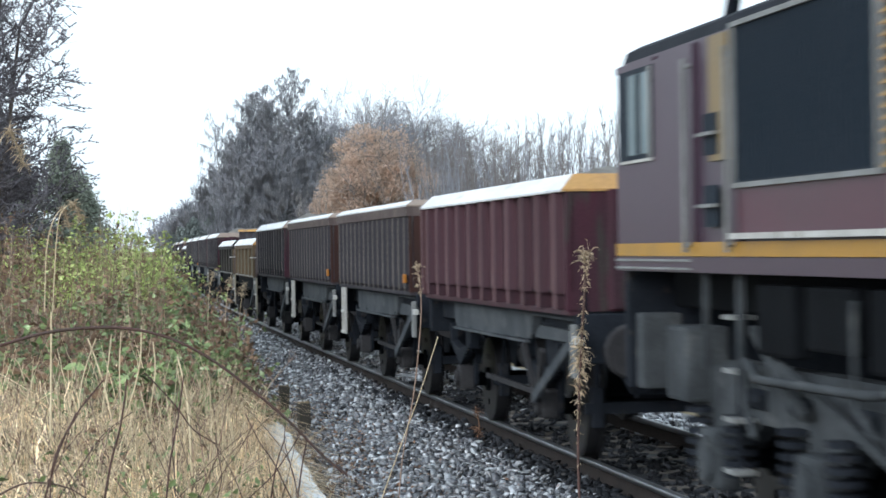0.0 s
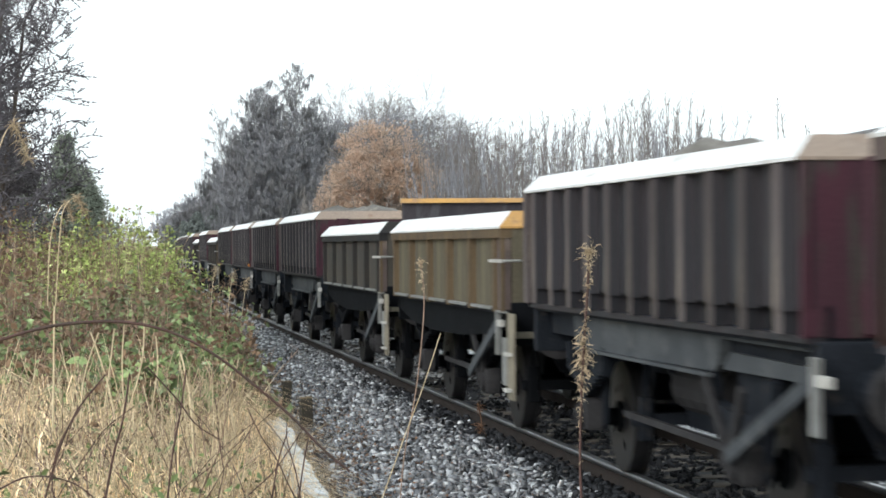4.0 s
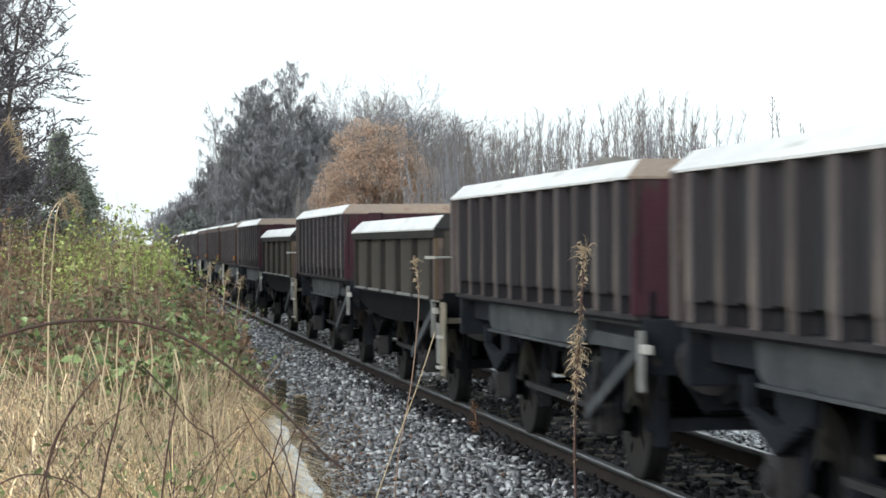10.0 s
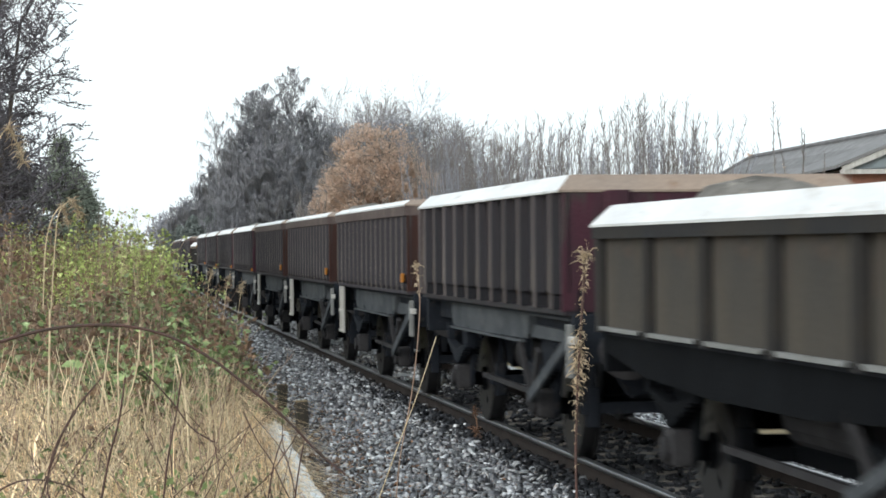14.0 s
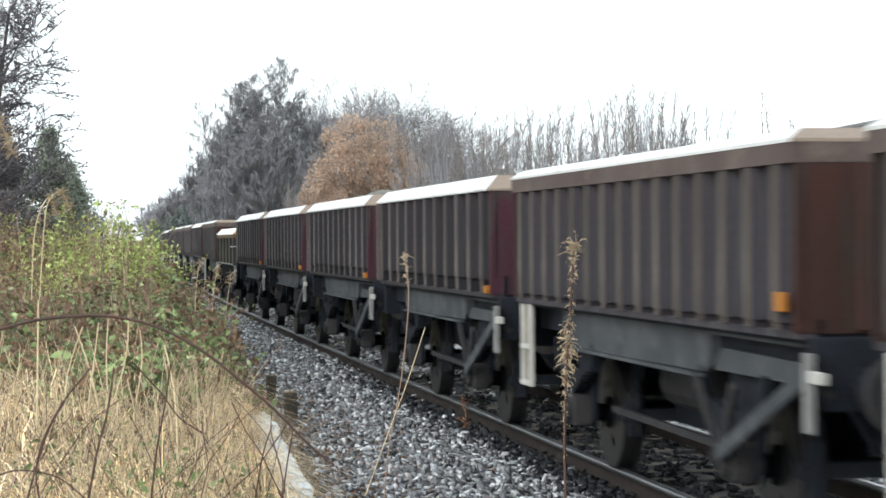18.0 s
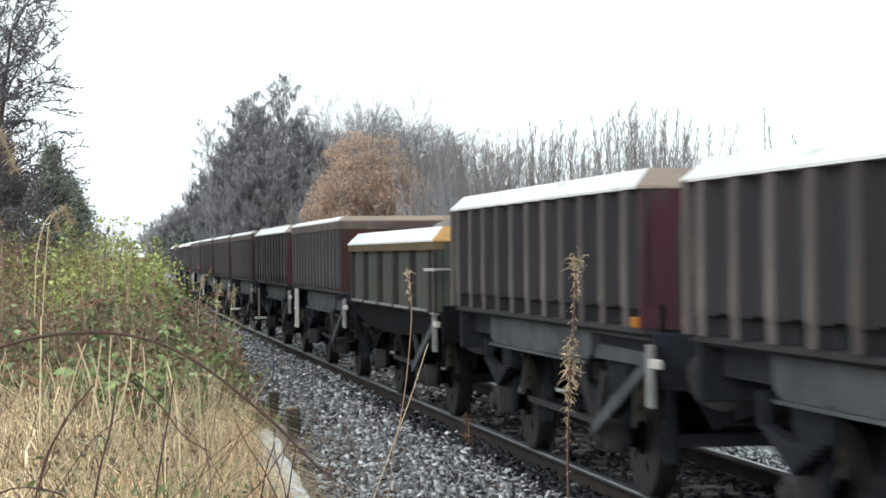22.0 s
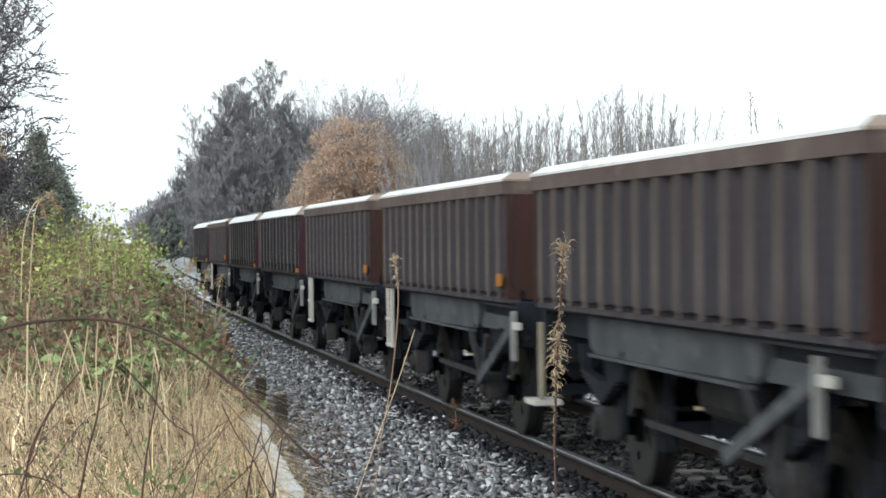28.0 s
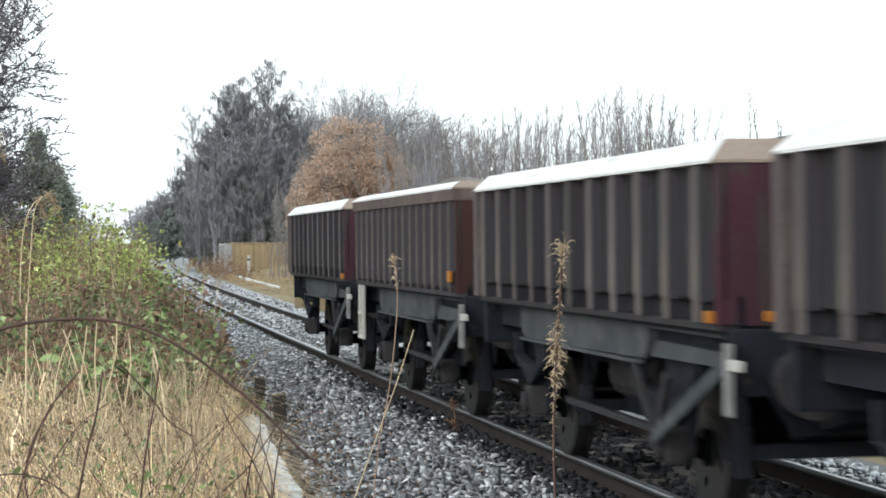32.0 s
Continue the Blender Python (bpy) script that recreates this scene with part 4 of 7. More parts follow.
def make_train():
    first = {"R": wagon_ribbed(), "M": wagon_ribbed("maroon_red", "rib_red", "yellow_rim"), "B": wagon_banded(), "C": wagon_banded(False), "L": wagon_low("olive", "olive_post", "olive_post", "olive_post"), "G": wagon_low("green", "yellow_rim", "olive_post", "ochre_post", plates=False), "T": wagon_low("olive_pale", "yellow_rim", "ochre_post", "ochre_post", True)}
    tagged(first["M"], "maroon ribbed steel box wagon with a pale coping and ochre ends")
    tagged(first["T"], "low-sided olive wagon with ochre posts and a tall brown bulkhead")
    tagged(first["G"], "low-sided dull green wagon with an ochre-yellow rim")
    used, train = set(), []
    for n, kind in enumerate(ORDER):
        if kind in used:
            w = copy_thing(first[kind], pose(0, 0, 0))
        else:
            w = first[kind]
            used.add(kind)
        top = {"R": 2.4, "M": 2.4, "B": 2.4, "C": 2.4, "L": 2.1, "G": 2.1, "T": 2.1}[kind]
        load = thing("ballast_load", "rough heap of spent ballast lying in a wagon", "load", group="loads in the wagons", data=heap(n, top, 0.4 if n % 3 else 0.54))
        if n == 25:
            bm = bmesh.new()
            x0, x1 = HALF + 0.054, HALF + 0.075
            prism(bm, [(x0, 0.0), (x1, 0.0), (x1, 0.1), (x0, 0.1)], "z", 1.78, 2.16)
            for z in (1.74, 2.161):
                box(bm, x0, x1, -0.22, 0.1, z, z + 0.038)
            part("end_bracket", bm, M["white"], w, "white painted bracket on the end sheet")
        if n in (23, 24):
            for side in (-1, 1):
                bm = bmesh.new()
                box(bm, -HALF - 0.06, -HALF + 0.03, *sorted((side * 1.2, side * 1.24)), 0.55, 1.2, 0.006)
                step = part("hanging_step", bm, M["tan_plate"], w, "grubby hanging step bar")
                bm = bmesh.new()
                box(bm, -HALF - 0.34, -HALF + 0.03, *sorted((side * 1.05, side * 1.3)), 0.5, 0.548, 0.006)
                part("tread", bm, M["white"], step, "worn white tread")
        train.append((w, load, n))
    # only some of the wagons carry orange stops
    for w, load, n in train:
        if (ORDER[n] in "RM" and n not in (8, 17, 18, 19, 20, 28, 29, 31)) or n == 22:
            for c in list(w.children):
                if c.name.startswith(("end_stop", "corner_stop", "door_stop")):
                    bpy.data.objects.remove(c)
    return train


def make_loco():
    """A six-axle diesel seen from its trailing cab; x runs forward from the trailing end."""
    lo = thing("diesel_locomotive", "worn maroon diesel locomotive with a gold stripe on six axles", "locomotive")
    LEN, W, Z0, Z1 = 20.4, 1.32, 1.72, 3.33

    def slab(name, mat, x0, x1, z0, z1, out=0.0, deep=0.05, label="", sides=(-1, 1), bevel=0.0, parent=None):
        made = []
        for sd in sides:
            b = bmesh.new()
            box(b, x0, x1, *sorted((sd * (W + out - deep), sd * (W + out))), z0, z1, bevel)
            made.append(part(name, b, M[mat], parent or lo, label))
        return made

    # body shell with a rounded roof edge, a slanted cab at either end
    bm = bmesh.new()
    outline = [(-W + 0.03, Z0 + 0.1), (-W + 0.03, 3.22), (-W + 0.06, 3.3), (-W + 0.16, Z1 + 0.02), (-0.9, Z1 + 0.07), (0.9, Z1 + 0.07), (W - 0.16, Z1 + 0.02), (W - 0.06, 3.3), (W - 0.03, 3.22), (W - 0.03, Z0 + 0.1)]
    prism(bm, outline, "x", 0.12, LEN - 0.12)
    shell = part("body", bm, M["loco_paint"], lo)
    shell.data.materials.append(M["black"])
    for f in shell.data.polygons:  # the roof is black with exhaust grime
        f.material_index = 1 if f.normal.z > 0.25 else 0
    for x0, x1 in ((0, 0.12), (LEN - 0.12, LEN)):
        bm = bmesh.new()
        box(bm, x0, x1, -W + 0.05, W - 0.05, Z0 + 0.1, 3.2, 0.03)
        end = part("cab_end", bm, M["loco_paint"], lo)
        for y in (-0.6, 0.6):
            bm = bmesh.new()
            xx = x0 - 0.012 if x0 == 0 else x1 - 0.008
            box(bm, xx, xx + 0.02, y - 0.45, y + 0.45, 2.5, 3.1, 0.006)
            part("windscreen", bm, M["grille"], end, "dark windscreen")
    # cab side: sheet with the window opening, pillars and door
    slab("cab_side", "loco_paint", 0.02, 2.0, Z0 + 0.1, 2.5)
    slab("cab_side", "loco_paint", 1.08, 2.0, 2.5, 3.17)
    slab("cab_side", "loco_paint", 0.02, 1.08, 3.15, 3.2)
    for win in slab("cab_window", "grille", 0.1, 1.06, 2.5, 3.15, 0.004, 0.012, "dark framed cab side window"):
        sd = -1 if win.data.vertices[0].co.y < 0 else 1
        for a, b in ((0.42, 0.62), (0.78, 1.0)):
            bm = bmesh.new()
            box(bm, a, b, *sorted((sd * (W + 0.006), sd * (W + 0.014))), 2.54, 3.11)
            part("pane", bm, M["pane"], win, "opaque pane coloured like the sky beyond the cab")
    slab("window_bar", "grey_lever", 1.0, 1.05, 2.5, 3.14, 0.02, 0.02)
    slab("window_sill", "white", 0.2, 1.06, 2.485, 2.505, 0.02, 0.03)
    for door in slab("cab_door", "loco_paint", 2.08, 2.92, Z0 + 0.1, 3.2, -0.05, 0.04, "recessed maroon cab door"):
        sd = -1 if door.data.vertices[0].co.y < 0 else 1
        bm = bmesh.new()
        box(bm, 2.46, 2.84, *sorted((sd * (W - 0.048), sd * (W + 0.004))), 2.42, 3.2)
        part("door_panel", bm, M["door_gold"], door, "dull gold upper panel")
        for zz in (2.13, 2.58):
            # no hollow is cut: a dark plate carries the foothold's shade
            bm = bmesh.new()
            box(bm, 2.34, 2.66, *sorted((sd * (W + 0.005), sd * (W + 0.01))), zz - 0.12, zz + 0.14)
            part("foothold", bm, M["grille"], door, "flat dark plate painted as a foothold's shade")
            bm = bmesh.new()
            box(bm, 2.3, 2.68, *sorted((sd * (W + 0.011), sd * (W + 0.05))), zz, zz + 0.022)
            part("foothold_sill", bm, M["grey_lever"], door, "pale worn sill")
    for x in (2.03, 2.98):
        for sd in (-1, 1):
            bm = bmesh.new()
            rod(bm, (x, sd * (W + 0.05), 1.85), (x, sd * (W + 0.05), 3.1), 0.017, 8)
            for zz in (1.9, 3.05):
                rod(bm, (x, sd * (W - 0.02), zz), (x, sd * (W + 0.05), zz), 0.018, 6)
            part("handrail", bm, M["grey_lever"], lo, "pale grey upright handrail")
    slab("door_post", "loco_paint", 1.98, 2.08, Z0 + 0.1, 3.2, 0.002)
    slab("door_post", "loco_paint", 2.92, 3.04, Z0 + 0.1, 3.2, 0.002)
    # engine room sides
    slab("lower_side", "loco_red", 3.04, LEN - 3.0, 1.96, 2.24)
    for g in slab("radiator_grille", "grille", 3.06, 5.5, 2.26, 3.22, 0.012, 0.05, "large dark radiator grille"):
        sd = -1 if g.data.vertices[0].co.y < 0 else 1
        for a, b, c, d in ((3.02, 5.54, 2.235, 2.265), (3.02, 5.54, 3.2, 3.23), (3.02, 3.06, 2.265, 3.2), (5.5, 5.54, 2.265, 3.2)):
            bm = bmesh.new()
            box(bm, a, b, *sorted((sd * (W - 0.02), sd * (W + 0.035))), c, d)
            part("grille_frame", bm, M["grey_lever"], g, "grey grille frame")
        bm = bmesh.new()
        rod(bm, (0, sd * (W + 0.014), 2.28), (0, sd * (W + 0.014), 3.2), 0.008, 4)
        one = mesh_of("grille_bar", bm, M["grille"])
        for i in range(30):
            part("grille_bar", one, None, g, at=pose(3.1 + i * 0.0815, 0, 0))
    for sd in (-1, 1):
        for i in range(16):
            z = 2.26 + i * 0.058
            bm = bmesh.new()
            prism(bm, [(sd * (W - 0.02), z), (sd * (W + 0.035), z + 0.005), (sd * (W + 0.035), z + 0.014), (sd * (W - 0.02), z + 0.05)], "x", 5.6, 8.4)
            part("louvre", bm, M["gold"], lo, "gold painted louvre")
    slab("upper_side", "loco_paint", 8.42, LEN - 3.0, 2.24, 3.2)
    slab("cab_side", "loco_paint", LEN - 3.0, LEN - 0.02, Z0 + 0.1, 3.2)
    slab("gold_stripe", "gold", 0.0, LEN, 1.825, 1.915, 0.01, 0.04, "broad gold stripe")
    slab("side_ledge", "white", 3.04, LEN - 3.0, 1.93, 1.965, 0.06, 0.1, "pale ledge above the stripe")
    slab("skirt", "loco_paint", 0.0, LEN, Z0, 1.82, 0.004, 0.05)
    slab("skirt_rail", "grey_lever", 0.0, 2.0, Z0 + 0.015, Z0 + 0.03, 0.016, 0.03)
    slab("skirt_rail", "grey_lever", 0.0, 2.0, Z0 + 0.07, Z0 + 0.085, 0.016, 0.03)
    # roof fittings
    bm = bmesh.new()
    box(bm, 2.5, 3.6, -0.7, 0.7, 3.35, 3.62, 0.05)
    part("exhaust_silencer", bm, M["black"], lo)
    bm = bmesh.new()
    rod(bm, (2.2, -1.1, 3.3), (2.35, -1.1, 3.55), 0.05, 8)
    rod(bm, (2.35, -1.1, 3.55), (2.9, -1.1, 3.58), 0.05, 8)
    part("horn", bm, M["black"], lo)
    # underframe
    bm = bmesh.new()
    box(bm, 0.1, LEN - 0.1, -0.92, 0.92, 1.45, Z0, 0.02)
    part("underframe", bm, M["deep_black"], lo)
    bm = bmesh.new()
    prism(bm, [(-1.28, 0.55), (-1.3, 0.75), (-1.3, 1.4), (1.3, 1.4), (1.3, 0.75), (1.28, 0.55)], "x", 8.3, 12.4)
    part("fuel_tank", bm, M["bogie"], lo, "dusty grey fuel tank")
    for sd in (-1, 1):
        for x0, x1, z0, z1 in ((0.42, 0.6, 0.88, 1.42), (1.25, 1.78, 0.86, 1.36), (6.9, 7.8, 0.8, 1.4)):
            bm = bmesh.new()
            box(bm, x0, x1, *sorted((sd * 1.0, sd * 1.3)), z0, z1, 0.03)
            part("sand_box", bm, M["bogie"], lo, "dusty grey sand box")
        bm = bmesh.new()
        box(bm, 2.858, 2.902, *sorted((sd * 1.24, sd * 1.28)), 1.1, Z0)
        lad = part("cab_steps", bm, M["bogie"], lo, "dusty cab steps")
        bm = bmesh.new()
        box(bm, 2.098, 2.142, *sorted((sd * 1.24, sd * 1.28)), 1.1, Z0)
        part("stile", bm, M["bogie"], lad)
        for z in (0.5, 0.82, 1.12, 1.45):
            bm = bmesh.new()
            box(bm, 2.66, 2.69, *sorted((sd * 1.2, sd * 1.23)), z + 0.016, z + 0.31)
            part("step_hanger", bm, M["black"], lad)
            bm = bmesh.new()
            box(bm, 2.6, 2.85, *sorted((sd * 1.16, sd * 1.3)), z - 0.014, z + 0.014)
            part("step", bm, M["grey_lever"], lad, "worn pale step")
    for sd in (-1, 1):
        for x0, x1, z0, z1 in ((3.2, 3.9, 1.24, 1.66), (4.1, 4.9, 1.3, 1.66), (5.1, 6.6, 1.22, 1.66), (12.7, 14.6, 1.22, 1.66)):
            bm = bmesh.new()
            box(bm, x0, x1, *sorted((sd * 1.14, sd * 1.26)), z0, z1, 0.025)
            part("equipment_box", bm, M["deep_black"], lo, "black equipment box")
        for pts, rr in (([(3.1, 1.2), (3.3, 1.1), (5.2, 1.12), (6.8, 1.25)], 0.028), ([(3.0, 1.5), (3.05, 0.95), (3.25, 0.75)], 0.024), ([(5.0, 1.6), (5.0, 1.05), (5.3, 0.9)], 0.02)):
            part("air_pipe", rope("air_pipe", [(x, sd * 1.3, z) for x, z in pts], rr, M["bogie"], 6), None, lo, "dusty air pipe")
    for end, xs in ((0, 0.0), (1, LEN)):
        out = -1 if end == 0 else 1
        bm = bmesh.new()
        box(bm, *sorted((xs, xs + out * 0.1)), -1.25, 1.25, 0.85, Z0, 0.03)
        part("buffer_beam", bm, M["black"], lo)
        for sd in (-1, 1):
            bm = bmesh.new()
            rod(bm, (xs + out * 0.1, sd * 0.865, 1.05), (xs + out * 0.5, sd * 0.865, 1.05), 0.14, 14, 0.1)
            buf = part("buffer", bm, M["black"], lo)
            bm = bmesh.new()
            rod(bm, (xs + out * 0.5, sd * 0.865, 1.05), (xs + out * 0.56, sd * 0.865, 1.05), 0.24, 20)
            part("buffer_head", bm, M["iron"], buf)
    for c in (4.1, LEN - 4.1):
        for sd in (-1, 1):
            bm = bmesh.new()
            y0, y1 = sorted((sd * 1.0, sd * 1.14))
            prism(bm, [(c - 2.75, 1.02), (c - 2.75, 0.78), (c - 2.2, 0.62), (c - 1.6, 0.62), (c - 1.2, 0.8), (c - 0.5, 0.8), (c - 0.3, 0.62), (c + 0.3, 0.62), (c + 0.5, 0.8), (c + 1.2, 0.8), (c + 1.6, 0.62), (c + 2.2, 0.62), (c + 2.75, 0.78), (c + 2.75, 1.02), (c + 1.9, 1.16), (c - 1.9, 1.16)], "y", y0, y1)
            fr = part("bogie_frame", bm, M["bogie"], lo, "dusty cast bogie frame")
            for k in (-1.95, 0, 1.95):
                bm = bmesh.new()
                box(bm, c + k - 0.22, c + k + 0.22, *sorted((sd * 1.1, sd * 1.27)), 0.34, 0.72, 0.04)
                rod(bm, (c + k, sd * 1.2, 0.53), (c + k, sd * 1.3, 0.53), 0.15, 14)
                part("axlebox", bm, M["bogie"], fr)
                for e in (-0.42, 0.42):
                    bm = bmesh.new()
                    for i in range(6):
                        rod(bm, (c + k + e, sd * 1.18, 0.45 + i * 0.07), (c + k + e, sd * 1.18, 0.485 + i * 0.07), 0.11, 12)
                    part("coil_spring", bm, M["black"], fr)
            bm = bmesh.new()
            bar(bm, (c - 1.1, sd * 1.22, 1.38), (c - 0.15, sd * 1.22, 0.92), 0.06, 0.05)
            bar(bm, (c - 0.6, sd * 1.22, 1.2), (c + 1.3, sd * 1.22, 0.75), 0.045, 0.04)
            part("damper", bm, M["bogie"], fr)
            for k in (-1.4, -0.55, 0.55, 1.4):
                bm = bmesh.new()
                rod(bm, (c + k, sd * 1.12, 0.95), (c + k + 0.3, sd * 1.12, 0.95), 0.07, 10)
                part("brake_cylinder", bm, M["black"], fr)
        for k in (-1.95, 0, 1.95):
            wheelset(lo, c + k, 0.53)
    return lo


# ---- lineside things ----
def trough_q(s):
    """How far across the trough lies: it draws away from the track towards the near end."""
    return np.interp(s, [10, 18, 26], [-3.75, -3.4, -3.04])


def make_trough():
    """Concrete cable trough beside the bank: one lid after another."""
    rng = random.Random(3)
    tr = thing("cable_trough", "pale weathered concrete cable trough along the grassy bank", "cable trough", kind="structure")
    bm = bmesh.new()
    box(bm, -0.49, 0.49, -0.15, 0.15, -0.03, 0.03, 0.012)
    lid = mesh_of("lid", bm, M["concrete"])
    bm = bmesh.new()
    box(bm, -0.495, 0.495, -0.15, -0.1, -0.26, -0.031)
    box(bm, -0.495, 0.495, 0.1, 0.15, -0.26, -0.031)
    wall = mesh_of("trough_wall", bm, M["concrete"])
    for i in range(19):
        p = on_line(9 + i, float(trough_q(9 + i)) + rng.uniform(-0.02, 0.02))
        at = pose(p.x, p.y, -0.22 + rng.uniform(-0.012, 0.012), rng.uniform(-2, 2), rng.uniform(-1, 1), math.degrees(TURN) + 87.5 + rng.uniform(-1.6, 1.6))
        ob = part("lid", lid, None, tr, at=at)
        part("trough_wall", wall, None, ob)


def make_post(p, w, h, tilt, mat="old_wood", name="marker_post", label="short weathered wooden post beside the ballast"):
    ob = thing(name, label, "post", at=pose(p.x, p.y, p.z, tilt, -tilt, 20), group="short posts by the track")
    bm = bmesh.new()
    box(bm, -w / 2, w / 2, -w * 0.4, w * 0.4, -0.25, h, w * 0.08)
    part("post", bm, M[mat], ob)
    bm = bmesh.new()
    box(bm, -w * 0.46, w * 0.46, -w * 0.36, w * 0.36, h + 0.001, h + 0.014, 0.004)
    part("end_grain", bm, M["timber"], ob, "pale cut end grain")


def make_fence():
    """Close-boarded fence beyond the line."""
    rng = random.Random(5)
    f = thing("board_fence", "weathered brown close-boarded timber fence beyond the line", "fence")
    bm = bmesh.new()
    box(bm, -0.06, 0.06, -0.06, 0.06, -0.3, 1.8, 0.01)
    post = mesh_of("post", bm, M["timber"])
    turn = on_line(168, 4.7, -0.3)
    for a, b, width, high in ((on_line(236, 4.7, -0.3), turn, 0.36, 1.75), (turn, spot(2.2, 156, -0.3), 0.185, 2.1)):
        d = b - a
        yaw = math.degrees(math.atan2(d.y, d.x))
        bm = bmesh.new()
        box(bm, -width * 0.48, width * 0.48, -0.012, 0.012, 0.0, high)
        board = mesh_of("board", bm, M["timber"])
        n = int(d.length / width)
        for i in range(n):
            q = a + d * ((i + 0.5) / n)
            part("board", board, None, f, at=pose(q.x, q.y, q.z + rng.uniform(-0.03, 0.03), 0, rng.uniform(-0.6, 0.6), yaw))
            if i % 13 == 0:
                part("post", post, None, f, at=pose(q.x, q.y + 0.1, q.z, 0, 0, yaw))
        bm = bmesh.new()
        prism(bm, [(-0.03, high + 0.07), (0.03, high + 0.07), (0.06, high), (-0.06, high)], "x", 0, d.length)
        part("capping_rail", bm, M["straw_far"], f, "pale capping rail", at=pose(a.x, a.y, a.z + 0.04, 0, 0, yaw))
    c = thing("equipment_cabinet", "pale grey metal lineside cabinet by the fence", "cabinet", at=pose(*spot(5.6, 162, -0.3), 0, 0, yaw))
    bm = bmesh.new()
    box(bm, -0.42, 0.42, -0.3, 0.3, 0, 2.15, 0.03)
    part("case", bm, M["cabinet_grey"], c)
    bm = bmesh.new()
    box(bm, -0.34, 0.34, -0.325, -0.303, 0.12, 2.05, 0.01)
    part("door", bm, M["grey_lever"], c)


def make_signs():
    p = on_line(226, 1.95, -0.3)
    s = thing("speed_sign", "round yellow lineside sign on a slim post", "sign", at=pose(p.x, p.y, p.z, 0, 0, 8))
    bm = bmesh.new()
    rod(bm, (0, 0, 0), (0, 0, 1.95), 0.05, 8)
    part("post", bm, M["grey_lever"], s)
    bm = bmesh.new()
    rod(bm, (0, -0.08, 2.15), (0, -0.05, 2.15), 0.42, 24)
    board = part("board", bm, M["yellow_sign"], s, "bright yellow disc")
    bm = bmesh.new()
    for x, h in ((-0.12, 0.3), (0.1, 0.3)):
        box(bm, x - 0.05, x + 0.05, -0.09, -0.082, 2.15 - h / 2, 2.15 + h / 2)
    part("figure_bar", bm, M["black"], board)
    p = spot(5.0, 150, -0.3)
    w = thing("white_post", "white painted lineside post with a black band", "post", at=pose(*p))
    bm = bmesh.new()
    rod(bm, (0, 0, -0.2), (0, 0, 1.35), 0.1, 10)
    part("shaft", bm, M["white"], w)
    bm = bmesh.new()
    rod(bm, (0, 0, 1.0), (0, 0, 1.12), 0.108, 10)
    part("band", bm, M["black"], w)
    # slatted timber bin close to the far rail
    p = on_line(74, 2.75, -0.42)
    b = thing("timber_bin", "pale slatted timber lineside bin beyond the rails", "bin", at=pose(p.x, p.y, p.z, 0, 0, 12))
    bm = bmesh.new()
    box(bm, -0.055, 0.055, -0.012, 0.012, 0.05, 1.05)
    slat = mesh_of("slat", bm, M["timber"])
    for i in range(8):
        for y in (-0.4, 0.4):
            part("slat", slat, None, b, at=pose(-0.46 + i * 0.13, y, 0))
        part("slat", slat, None, b, at=pose(-0.52, -0.38 + i * 0.108, 0, 0, 0, 90))
        part("slat", slat, None, b, at=pose(0.52, -0.38 + i * 0.108, 0, 0, 0, 90))
    bm = bmesh.new()
    for z in (0.2, 0.85):
        box(bm, -0.5, 0.5, -0.38, 0.38, z, z + 0.06)
    part("frame", bm, M["old_wood"], b)
    # pale kerb beyond the far cess
    k = thing("concrete_kerb", "pale concrete kerb pieces along the far cess", "kerb", kind="structure")
    bm = bmesh.new()
    box(bm, -0.48, 0.48, -0.08, 0.08, -0.15, 0.1, 0.01)
    piece = mesh_of("kerb_piece", bm, M["concrete"])
    for i in range(40):
        part("kerb_piece", piece, None, k, at=line_pose(112 + i, 0) @ pose(0, 4.6, -0.42))


